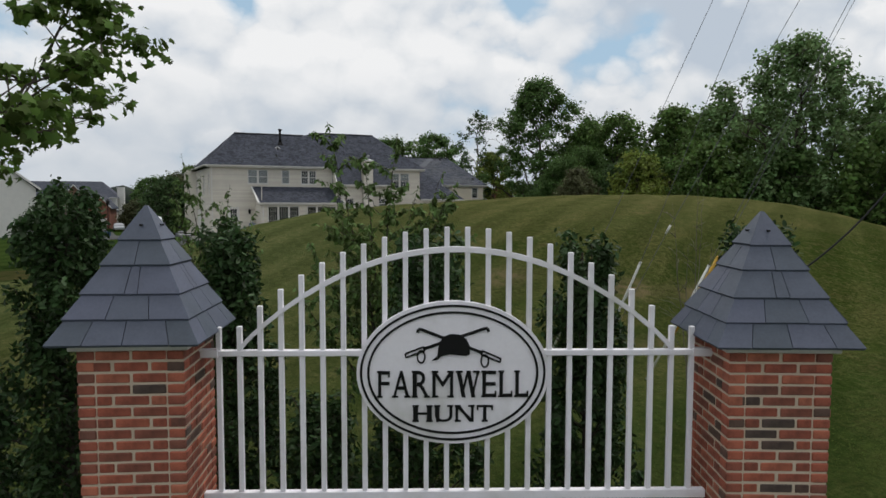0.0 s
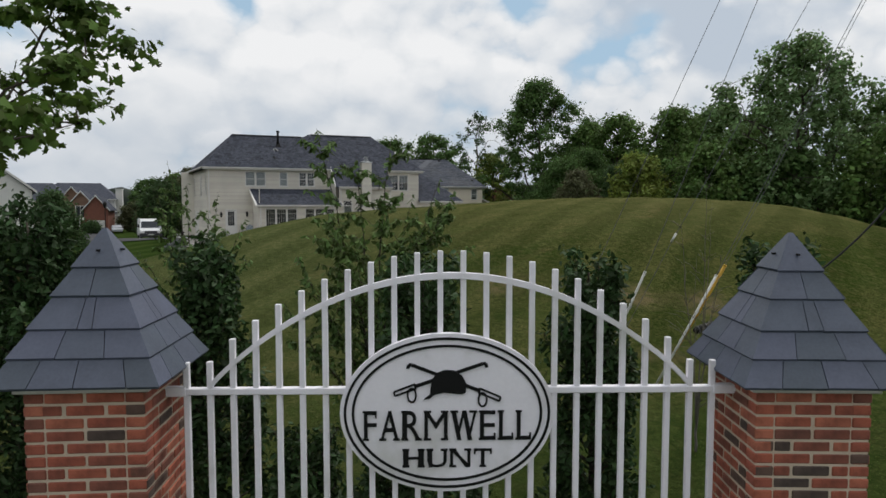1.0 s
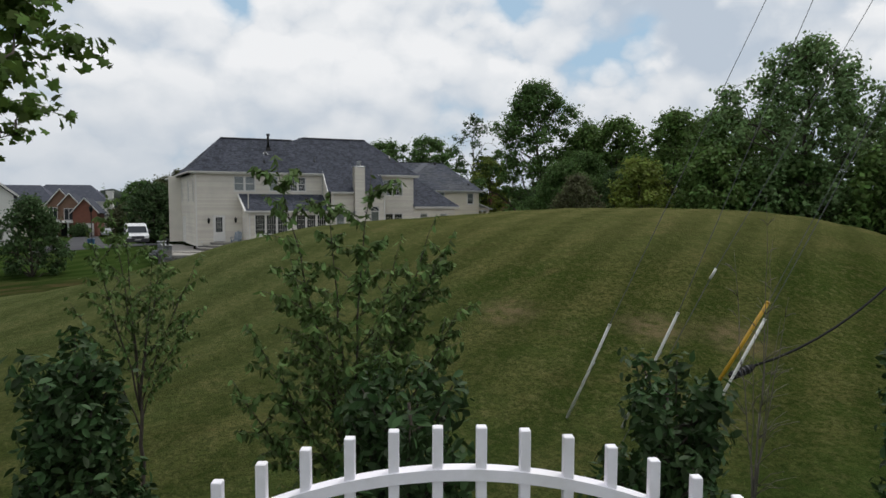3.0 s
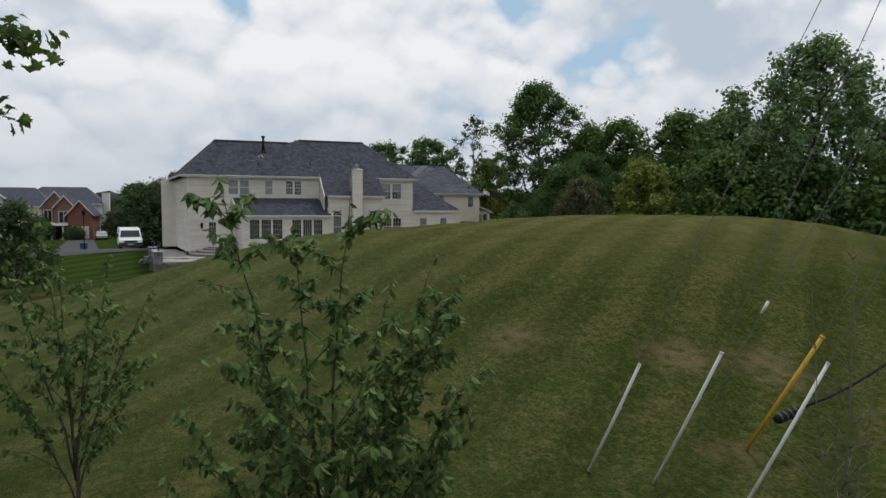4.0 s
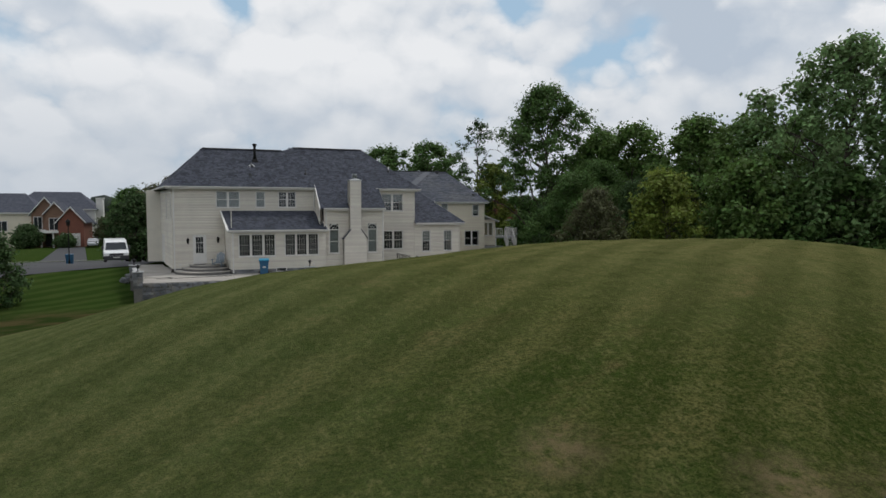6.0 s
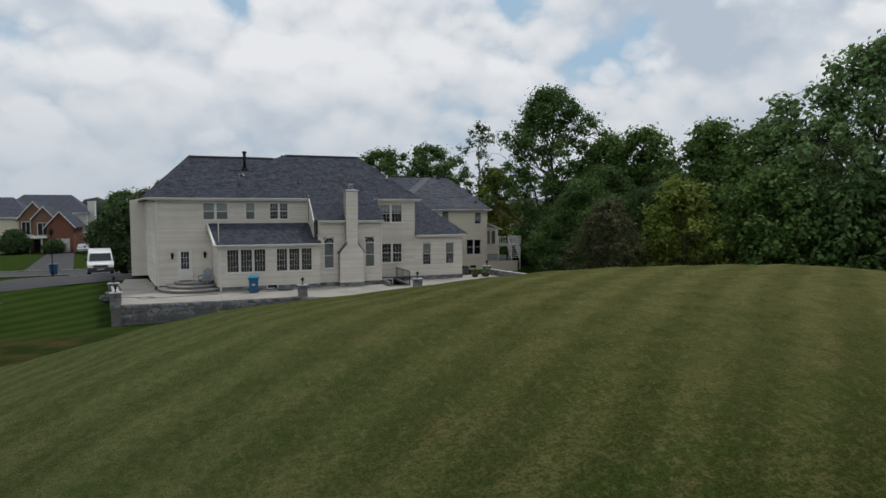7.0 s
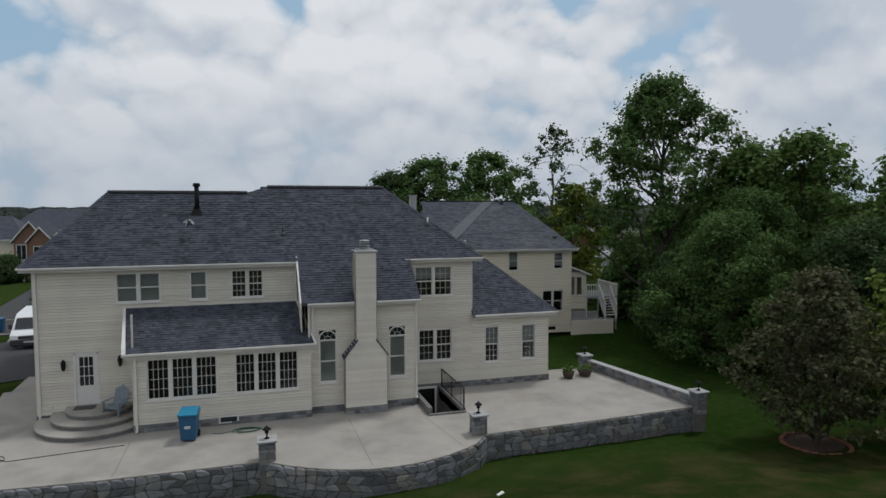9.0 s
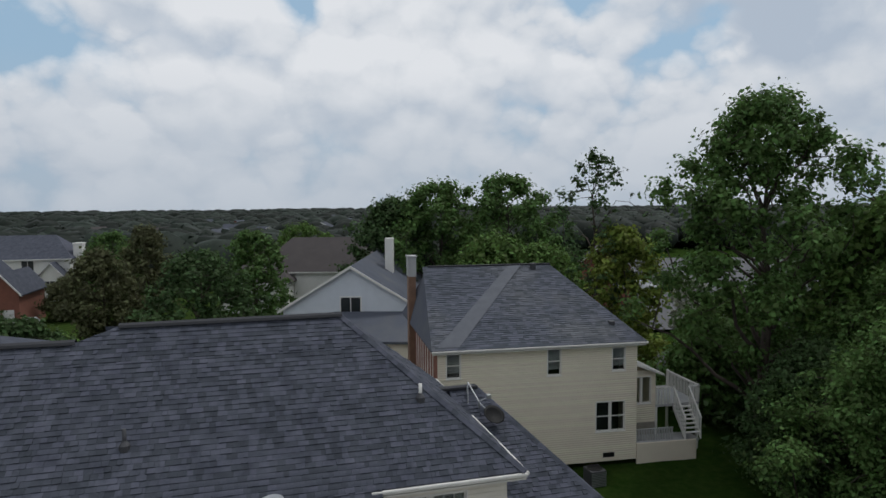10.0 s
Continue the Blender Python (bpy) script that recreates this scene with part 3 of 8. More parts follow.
def window(parent, m, w, h, units=1, cols=3, rows=4, sash=True, blind=0.0, arch=False, trim=0.045, label=""):
    """A window in an opening w by h, lower left corner at the frame's origin: casing, sill, panes, bars."""
    b = Build(m)
    b.box(-trim, -0.035, -trim, 0, 0.06, h + trim, 0.008)
    b.box(w, -0.035, -trim, w + trim, 0.06, h + trim, 0.008)
    b.box(0, -0.033, h, w, 0.06, h + trim, 0.008)
    b.box(0, -0.033, -trim, w, 0.06, 0, 0.008)
    win = part("window", b, M_TRIM, parent, label)
    s = Build(m)
    s.box(-trim - 0.03, -0.075, -trim - 0.035, w + trim + 0.03, 0.0, -trim, 0.006)
    part("sill", s, M_TRIM, win)
    mull = 0.10
    uw = (w - mull * (units - 1)) / units
    for k in range(units):
        x0 = k * (uw + mull)
        if k:
            q = Build(m)
            q.box(x0 - mull, -0.025, 0, x0, 0.06, h, 0.006)
            part("mullion", q, M_TRIM, win)
        q = Build(m)
        fr = 0.035
        for a, c, d, e in ((0, 0, fr, h), (uw - fr, 0, uw, h), (fr, 0, uw - fr, fr), (fr, h - fr, uw - fr, h)):
            q.box(x0 + a, 0.012, c, x0 + d, 0.05, e)
        if sash:
            q.box(x0 + fr, 0.008, h / 2 - 0.025, x0 + uw - fr, 0.055, h / 2 + 0.025)
        part("sash", q, M_TRIM, win)
        if cols * rows > 1:
            q = Build(m)
            for i in range(1, cols):
                xx = x0 + fr + (uw - 2 * fr) * i / cols
                q.box(xx - 0.009, 0.022, fr, xx + 0.009, 0.034, h - fr)
            for i in range(1, rows):
                zz = h * i / rows
                if sash and abs(zz - h / 2) < 0.03:
                    continue
                q.box(x0 + fr, 0.0235, zz - 0.009, x0 + uw - fr, 0.0325, zz + 0.009)
            part("muntin_grid", q, M_MUNTIN, win)
        q = Build(m)
        q.box(x0 + fr, 0.036, fr, x0 + uw - fr, 0.042, h - fr)
        pane = part("pane", q, M_GLASS, win)
        pane.visible_shadow = False
        if blind:
            q = Build(m)
            zz = h - fr
            while zz > h * (1 - blind):
                q.add([(x0 + fr, 0.075, zz), (x0 + uw - fr, 0.075, zz), (x0 + uw - fr, 0.10, zz - 0.045), (x0 + fr, 0.10, zz - 0.045)], [(0, 1, 2, 3)])
                zz -= 0.045
            part("blind", q, M_BLIND, win)
    if arch:
        r, cx = w / 2, w / 2
        q = Build(m)
        ring = [(cx + (r + trim) * math.cos(a), (r + trim) * math.sin(a)) for a in np.linspace(0, math.pi, 19)]
        inner = [(cx + r * math.cos(a), r * math.sin(a)) for a in np.linspace(0, math.pi, 19)]
        z1 = h + trim
        for i in range(18):
            (ax, az), (bx, bz), (cx2, cz), (dx, dz) = ring[i], ring[i + 1], inner[i + 1], inner[i]
            q.add([(ax, -0.03, z1 + az), (bx, -0.03, z1 + bz), (cx2, -0.03, z1 + cz), (dx, -0.03, z1 + dz),
                   (ax, 0.05, z1 + az), (bx, 0.05, z1 + bz), (cx2, 0.05, z1 + cz), (dx, 0.05, z1 + dz)],
                  [(3, 2, 1, 0), (0, 1, 5, 4), (2, 3, 7, 6)])
        for a in (45, 90, 135):
            c, sn = math.cos(radians(a)), math.sin(radians(a))
            px, pz = -sn * 0.014, c * 0.014
            q.add([(cx + 0.12 * c + px, 0.0, z1 + 0.12 * sn + pz), (cx + r * c + px, 0.0, z1 + r * sn + pz), (cx + r * c - px, 0.0, z1 + r * sn - pz), (cx + 0.12 * c - px, 0.0, z1 + 0.12 * sn - pz)], [(0, 1, 2, 3), (3, 2, 1, 0)])
        for i in range(9):
            a0, a1 = math.pi * i / 9, math.pi * (i + 1) / 9
            q.add([(cx + k * math.cos(a), 0.001, z1 + k * math.sin(a)) for a, k in ((a0, 0.15), (a1, 0.15), (a1, 0.12), (a0, 0.12))], [(3, 2, 1, 0)])
        part("fanlight_frame", q, M_TRIM, win)
        q = Build(m)
        pts = [(cx + r * 0.98 * math.cos(a), 0.02, z1 + r * 0.98 * math.sin(a)) for a in np.linspace(0, math.pi, 19)]
        q.add(pts, [tuple(range(18, -1, -1))])
        part("fanlight_pane", q, M_WINDARK, win)
    return win


def clip_poly(poly, a, c):
    """Keeps the part of a flat polygon where a . p <= c."""
    out = []
    for i, p in enumerate(poly):
        q = poly[(i + 1) % len(poly)]
        dp, dq = a[0] * p[0] + a[1] * p[1] - c, a[0] * q[0] + a[1] * q[1] - c
        if dp <= 0:
            out.append(p)
        if (dp < 0 < dq) or (dq < 0 < dp):
            t = dp / (dp - dq)
            out.append((p[0] + (q[0] - p[0]) * t, p[1] + (q[1] - p[1]) * t))
    return out


def shingles(poly, rng, exposure=0.145, tab=0.17, single=None):
    """Shingle tabs over a convex flat polygon (points in space, counter-clockwise from above). Returns the joined shapes and those picked by single(x, y, z)."""
    P = [Vector(p) for p in poly]
    nrm = (P[1] - P[0]).cross(P[2] - P[0]).normalized()
    if nrm.z < 0:
        nrm, P = -nrm, P[::-1]
    u = Vector((0, 0, 1)).cross(nrm).normalized()
    v = nrm.cross(u)
    o = P[0]
    Q = [((p - o).dot(u), (p - o).dot(v)) for p in P]
    edges = []
    for i, p in enumerate(Q):
        q = Q[(i + 1) % len(Q)]
        a = (q[1] - p[1], p[0] - q[0])
        edges.append((a, a[0] * p[0] + a[1] * p[1]))
    umin, umax = min(q[0] for q in Q), max(q[0] for q in Q)
    vmin, vmax = min(q[1] for q in Q), max(q[1] for q in Q)
    b, picked = Build(), []
    r = 0
    vv = vmin
    while vv < vmax:
        x = umin - rng.random() * tab
        while x < umax:
            wdt = tab * (0.55 + 0.9 * rng.random())
            cell = [(x + 0.002, vv), (x + wdt - 0.002, vv), (x + wdt - 0.002, vv + exposure), (x + 0.002, vv + exposure)]
            x += wdt
            for a, c in edges:
                cell = clip_poly(cell, a, c)
                if len(cell) < 3:
                    break
            if len(cell) < 3:
                continue
            hgt = rng.choice((0.010, 0.016, 0.026))
            top = [o + u * p[0] + v * p[1] + nrm * (0.004 + hgt * (1 - 0.8 * (p[1] - vv) / exposure)) for p in cell]
            bot = [o + u * p[0] + v * p[1] for p in cell]
            n = len(cell)
            vs = [tuple(p) for p in top + bot]
            fs = [tuple(range(n))] + [(i, n + i, n + (i + 1) % n, (i + 1) % n) for i in range(n)]
            mid = sum(top, Vector()) / n
            if single and len(picked) < 300 and single(mid.x, mid.y, mid.z):
                picked.append((vs, fs, mid))
            else:
                b.add(vs, fs)
        vv += exposure
        r += 1
    return b, picked


def roof_plane(parent, polys, rng, mat=None, single=None, thick=0.10, exposure=0.145, tab=0.17):
    """A roof plane of one or more convex flat polygons: deck below, shingle tabs above."""
    deck, field, picked = Build(), Build(), []
    for poly in polys:
        deck.slab(poly, thick)
        b, pk = shingles(poly, rng, exposure, tab, single)
        field.add(b.v, b.f)
        picked += pk
    roof = part("roof", deck, mat or M_SHINGLE, parent)
    tagged(part("shingle_field", field, mat or M_SHINGLE, roof), "weathered dark grey asphalt shingles", kind="stuff")
    for vs, fs, mid in picked:
        q = Build(Matrix.Translation(-mid))
        q.add(vs, fs)
        ob = part("shingle", q, M_SHINGLE_OB, roof)
        ob.location = mid
    return roof


def gutter(parent, a, b, size=0.085):
    """A white eaves gutter with its fascia between two points."""
    a, b = Vector(a), Vector(b)
    d = (b - a).normalized()
    n = Vector((d.y, -d.x, 0)).normalized()
    q = Build()
    prof = ((0, 0), (size * 0.9, 0.0), (size, -0.03), (size * 0.8, -size), (0, -size), (-0.02, -0.13), (-0.04, -0.13), (-0.04, 0.0))
    vs = [tuple(p + n * x + Vector((0, 0, z))) for p in (a, b) for x, z in prof]
    k = len(prof)
    q.add(vs, [(i, (i + 1) % k, k + (i + 1) % k, k + i) for i in range(k)] + [tuple(range(k - 1, -1, -1)), tuple(range(k, 2 * k))])
    return part("gutter", q, M_TRIM, parent)


def pipe(parent, path, r, mat, name="pipe", sides=10):
    return part(name, Build().tube(path, r, sides), mat, parent, smooth=True)


# ---- the house ----
rng = random.Random(7)
house = thing("house", "two-storey cream-sided suburban house with a dark shingle hip roof", "house", pose(0, 0, 0))
PZ = -0.12
S, SW = 0.80, 0.62
EY, EZ = -0.33, 6.10


def main_z(y):
    return EZ + S * (y - EY)


R1Y, R2Y, RB = 3.46, 3.83, 8.0
R1Z, R2Z = main_z(R1Y), main_z(R2Y)
FND = 0.16
# rear walls, seen from the garden
siding_wall("wall", house, frame_on(0, 0, 0, FACE_S), 3.7, FND, 6.0, ((1.36, 2.22, 0.50, 2.56), (2.99, 3.7, 4.58, 5.74)))
siding_wall("wall", house, frame_on(3.7, 0, 0, FACE_S), 6.4, 2.9, 6.0, ((0, 0.89, 4.58, 5.74), (2.08, 2.70, 4.59, 5.74), (3.72, 4.98, 4.60, 5.74)))
window(house, frame_on(2.99, 0, 4.58, FACE_S), 1.60, 1.16, 2, 1, 1, blind=1.0)
window(house, frame_on(5.78, 0, 4.59, FACE_S), 0.62, 1.15, 1, 1, 1, blind=1.0)
window(house, frame_on(7.42, 0, 4.60, FACE_S), 1.26, 1.14, 2, 3, 4)
# side walls
# the west walls stand a little off square to the garden front
SLANT = 8.3
WEST = frame_on(-2.31, 15.83, 0, FACE_W + SLANT)
siding_wall("wall", house, WEST, 16.0, FND, 6.0, ((8.35, 8.95, 3.72, 5.45), (12.35, 12.95, 3.72, 5.45), (15.1, 15.65, 3.72, 5.45), (1.2, 5.6, FND, 2.45), (6.4, 10.8, FND, 2.45)))
for xx, ww in ((8.35, 0.60), (12.35, 0.60), (15.1, 0.55)):
    window(house, WEST @ pose(xx, 0, 3.72), ww, 1.73, 1, 1, 2)
for xx in (1.2, 6.4):
    b = Build(WEST @ pose(xx, 0, FND))
    for k in range(4):
        for c in range(4):
            b.box(0.06 + c * 1.08, 0.05, 0.03 + k * 0.56, 1.10 + c * 1.08, 0.09, 0.57 + k * 0.56, 0.012)
    b.box(0.0, 0.08, 0.0, 4.4, 0.12, 2.29)
    part("garage_door", b, M_TRIM, house, "white panelled garage door")
b = Build().box(-2.2, 7.9, FND, 8.0, 15.8, 6.0)
part("wing_wall", b, M_SIDING, house, "cream-sided wing over the garages")
b = Build()
b.slab([(-2.6, 16.2, 6.05), (-0.9, 7.4, 6.05), (2.9, 7.4, 7.9), (2.9, 12.5, 7.9)], 0.1)
b.slab([(2.9, 7.4, 7.9), (8.4, 7.4, 6.05), (8.4, 16.2, 6.05), (2.9, 12.5, 7.9)], 0.1)
b.slab([(8.4, 16.2, 6.05), (-2.6, 16.2, 6.05), (2.9, 12.5, 7.9)], 0.1)
part("roof", b, M_SHINGLE, house)
siding_wall("wall", house, frame_on(22.2, 0, 0, FACE_E), 10.0, FND, 3.3)
siding_wall("wall", house, frame_on(18.24, 0.1, 0, FACE_E), 7.9, 3.0, 6.0)
siding_wall("wall", house, frame_on(22.2, 10, 0, FACE_N), 3.96, FND, 3.3)
siding_wall("wall", house, frame_on(18.24, 8.0, 0, FACE_N), 18.24, FND, 6.0)
# sunroom
SY = -2.30
siding_wall("wall", house, frame_on(3.88, SY, 0, FACE_S), 6.60, FND, 3.02, ((0.50, 2.98, 1.10, 2.64), (3.69, 6.08, 1.10, 2.64)))
window(house, frame_on(4.38, SY, 1.10, FACE_S), 2.48, 1.54, 3, 4, 4, sash=False)
window(house, frame_on(7.57, SY, 1.10, FACE_S), 2.39, 1.54, 3, 4, 4, sash=False)
SUNW = frame_on(3.88 + 0.146 * SY, 0, 0, FACE_W + SLANT)
siding_wall("wall", house, SUNW, -SY * 1.011, FND, 4.3, (), top=lambda x: 4.30 + x / (SY * 1.011) * 1.30)
b = Build(SUNW @ pose(0.25, 0, 0))
for k in range(3):
    b.box(0.2 + k * 0.62, -0.02, 0.75, 0.72 + k * 0.62, 0.03, 2.7, 0.01)
part("side_window_panel", b, M_TRIM, house, "white framed sunroom side windows")
siding_wall("wall", house, frame_on(10.48, SY, 0, FACE_E), 0.36, FND, 3.02)
# great room
GY0, CY = -1.95, -2.48
siding_wall("wall", house, frame_on(10.48, GY0, 0, FACE_S), 4.52, FND, 4.42, ((0.38, 1.08, 1.14, 3.32), (3.33, 4.02, 1.14, 3.34)))
window(house, frame_on(10.88, GY0, 1.16, FACE_S), 0.68, 1.74, 1, 1, 1, sash=True, blind=1.0, arch=True)
window(house, frame_on(13.83, GY0, 1.18, FACE_S), 0.68, 1.74, 1, 1, 1, sash=True, blind=1.0, arch=True)
siding_wall("wall", house, frame_on(15.0, GY0, 0, FACE_E), -GY0, FND, 6.0, (), top=lambda x: main_z(GY0 + x) - 0.12)
siding_wall("wall", house, frame_on(10.17, 0.0, 0, FACE_W), 1.97, 2.9, 6.0, (), top=lambda x: main_z(-x) - 0.13)
# bedroom bay and wing
siding_wall("wall", house, frame_on(15.0, 0, 0, FACE_S), 3.24, FND, 6.0, ((0.45, 2.20, 4.32, 5.66), (0.62, 2.19, 1.26, 2.70)))
window(house, frame_on(15.45, 0, 4.32, FACE_S), 1.75, 1.34, 2, 3, 4, blind=0.4)
window(house, frame_on(15.62, 0, 1.26, FACE_S), 1.57, 1.44, 2, 3, 4)
siding_wall("wall", house, frame_on(18.24, 0, 0, FACE_S), 3.96, FND, 3.3, ((0.66, 1.33, 1.0, 2.67), (2.57, 3.24, 1.04, 2.68)))
window(house, frame_on(18.90, 0, 1.0, FACE_S), 0.67, 1.67, 1, 3, 6, blind=0.5)
window(house, frame_on(20.81, 0, 1.04, FACE_S), 0.67, 1.64, 1, 3, 6, blind=0.5)
# near-black panels added for the shade of the rooms behind the windows
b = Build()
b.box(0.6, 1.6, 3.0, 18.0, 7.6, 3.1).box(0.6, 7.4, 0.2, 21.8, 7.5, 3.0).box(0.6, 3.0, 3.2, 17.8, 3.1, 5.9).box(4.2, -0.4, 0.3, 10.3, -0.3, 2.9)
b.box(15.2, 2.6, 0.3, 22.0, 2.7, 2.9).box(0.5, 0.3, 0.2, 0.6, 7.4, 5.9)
part("inner_wall", b, M_INSIDE, house, "added near-black panels that put the rooms' shade behind the windows")
# stone foundation band
b = Build()
for x0, y0, x1, y1 in ((-0.02, -0.05, 3.86, 0.2), (3.84, SY - 0.05, 10.5, SY + 0.15), (10.49, GY0 - 0.05, 15.02, GY0 + 0.15), (14.9, GY0 + 0.1, 15.05, 0),
                       (15.06, -0.05, 22.24, 0.15), (22.1, -0.03, 22.25, 10), (11.85, CY - 0.04, 13.63, GY0)):
    b.box(x0, y0, -0.7, x1, y1, FND)
band = part("foundation", b, M_STONEB, house, "grey stone foundation band")


def stone_band(parent, m, length, z0, z1, seed, rows=2):
    """Flat facing stones of uneven size in courses; local x along the wall, -y outwards."""
    r = random.Random(seed)
    for j in range(rows):
        za, zb = z0 + (z1 - z0) * j / rows, z0 + (z1 - z0) * (j + 1) / rows
        x = 0.0
        while x < length - 0.02:
            w = min(r.uniform(0.18, 0.48), length - x)
            part("stone", Build(m).box(x + 0.006, -0.03 - r.uniform(0, 0.015), za + 0.005, x + w - 0.006, 0.02, zb - 0.005, 0.010), M_STONE, parent)
            x += w


for x0, y, x1 in ((-0.02, -0.05, 2.0), (3.84, SY - 0.05, 10.5), (10.5, GY0 - 0.05, 11.83), (13.65, GY0 - 0.05, 15.0), (16.75, -0.05, 22.24), (11.85, CY - 0.04, 13.63)):
    stone_band(band, pose(x0, y, 0), x1 - x0, PZ, FND - 0.01, int(x0 * 10))
# corner boards
for x, y in ((-0.02, -0.022), (10.03, -0.022), (3.86, SY - 0.022), (10.40, SY - 0.022), (14.92, GY0 - 0.022), (18.16, -0.022), (22.13, -0.022)):
    top = 6.0 if (x < 1 or abs(x - 10.03) < .01 or abs(x - 18.16) < .01) else (3.0 if y < -2.6 or x > 20 else 4.4)
    low = 3.0 if abs(x - 10.03) < .01 else FND
    part("corner_board", Build().box(x, y, low, x + 0.06, y + 0.1, top, 0.005), M_SIDING, house)

# roofs
rng2 = random.Random(11)
xl, xr = -0.38, 18.62
near = lambda x, y, z: 10.4 < x < 15.2 and y < 0.2
GE = -2.28
YM = 2.9
hl = lambda y: xl + (2.13 - xl) * (y - EY) / (R1Y - EY)
xh = lambda y: 14.70 + (xr - 14.70) * (R2Y - y) / (R2Y - EY)
RX = 8.15
roof_plane(house, [[(xl, EY, EZ), (10.15, EY, EZ), (10.15, YM, main_z(YM)), (hl(YM), YM, main_z(YM))],
                   [(hl(YM), YM, main_z(YM)), (RX, YM, main_z(YM)), (RX, R1Y, R1Z), (2.13, R1Y, R1Z)]], rng2)
roof_plane(house, [[(10.15, GE, main_z(GE)), (15.12, GE, main_z(GE)), (15.12, EY, EZ), (10.15, EY, EZ)],
                   [(10.15, EY, EZ), (xr, EY, EZ), (xh(YM), YM, main_z(YM)), (10.15, YM, main_z(YM))],
                   [(RX, YM, main_z(YM)), (xh(YM), YM, main_z(YM)), (14.70, R2Y, R2Z), (9.05, R2Y, R2Z), (RX, R1Y, R1Z)]], rng2, single=near)
roof_plane(house, [[(xl - 1.2, RB + 0.35, EZ), (xl, EY, EZ), (2.13, R1Y, R1Z), (2.13, R1Y + 0.4, R1Z)]], rng2, exposure=0.2, tab=0.5)
roof_plane(house, [[(xr, EY, EZ), (xr, RB + 0.35, EZ), (14.70, R2Y + 0.01, R2Z), (14.70, R2Y, R2Z)]], rng2, exposure=0.2, tab=0.5)
b = Build()
b.slab([(2.13, R1Y, R1Z), (8.7, R1Y, R1Z), (8.9, RB + 0.35, EZ), (xl - 1.2, RB + 0.35, EZ)], 0.1)
b.slab([(8.7, R2Y, R2Z), (14.70, R2Y, R2Z), (xr, RB + 0.35, EZ), (8.7, RB + 0.35, EZ)], 0.1)
b.add([(RX, R1Y, R1Z - 0.02), (9.05, R2Y, R2Z), (9.05, R2Y + 0.5, R1Z - 0.4), (RX, R1Y + 0.3, R1Z - 0.3)], [(0, 1, 2, 3), (3, 2, 1, 0)])
part("roof", b, M_SHINGLE, house)
# ridge vents and hips
b = Build()
for a, c in (((2.1, R1Y, R1Z), (RX - 0.05, R1Y, R1Z)), ((9.02, R2Y, R2Z), (14.75, R2Y, R2Z))):
    b.add([(a[0], a[1] - 0.16, a[2] - 0.03), (c[0], c[1] - 0.16, c[2] - 0.03), (c[0], c[1] - 0.12, c[2] + 0.035), (a[0], a[1] - 0.12, a[2] + 0.035),
           (a[0], a[1], a[2] + 0.075), (c[0], c[1], c[2] + 0.075), (c[0], c[1] + 0.15, c[2] - 0.03), (a[0], a[1] + 0.15, a[2] - 0.03)],
          [(0, 1, 2, 3), (3, 2, 5, 4), (4, 5, 6, 7)])
part("ridge_vent", b, M_RIDGE, house, "dark ridge vent cap")


def hip_caps(a, c, n):
    a, c = Vector(a), Vector(c)
    d = (c - a).normalized()
    side = d.cross(Vector((0, 0, 1))).normalized()
    for k in range(n):
        q = Build()
        p, e = a + (c - a) * (k / n), a + (c - a) * ((k + 1.25) / n)
        for s in (1, -1):
            q.add([tuple(p + Vector((0, 0, 0.045))), tuple(e + Vector((0, 0, 0.03))), tuple(e + side * s * 0.13 + Vector((0, 0, -0.03))), tuple(p + side * s * 0.13 + Vector((0, 0, -0.015)))],
                  [(0, 1, 2, 3) if s < 0 else (3, 2, 1, 0)])
        part("hip_cap", q, M_SHINGLE_OB, house)


hip_caps((xl, EY, EZ), (2.13, R1Y, R1Z), 30)
hip_caps((xr, EY, EZ), (14.70, R2Y, R2Z), 34)
# sunroom roof
SRE = 2.98
roof_plane(house, [[(3.70, SY - 0.28, SRE), (10.62, SY - 0.28, SRE), (10.06, -0.01, 4.33), (3.30, -0.01, 4.33)]], rng2)
for corners in ([(3.55, SY - 0.30, SRE), (3.71, SY - 0.30, SRE), (3.31, 0.0, 4.34), (3.2, 0.0, 4.34)],
                [(10.60, SY - 0.30, SRE), (10.70, SY - 0.30, SRE), (10.16, -0.02, 4.35), (10.05, -0.02, 4.35)]):
    part("rake_board", Build().slab(corners, 0.14), M_TRIM, house)
# wing roof
WZ = 3.36
wz = lambda y: WZ + SW * (y - EY)
roof_plane(house, [[(18.2, EY, WZ), (22.55, EY, WZ), (19.1, 5.0, wz(5.0)), (18.2, 5.0, wz(5.0))]], rng2)
b = Build()
b.slab([(22.55, EY, WZ), (22.55, 10.4, WZ), (19.1, 5.05, wz(5.0)), (19.1, 5.0, wz(5.0))], 0.1)
b.slab([(18.2, 5.0, wz(5.0)), (19.1, 5.0, wz(5.0)), (22.55, 10.4, WZ), (18.2, 10.4, WZ)], 0.1)
part("roof", b, M_SHINGLE, house)
b = Build()
b.box(17.7, 4.86, wz(5.0) - 0.04, 19.15, 5.14, wz(5.0) + 0.06, 0.02)
part("ridge_vent", b, M_RIDGE, house)
hip_caps((22.55, EY, WZ), (19.1, 5.0, wz(5.0)), 26)
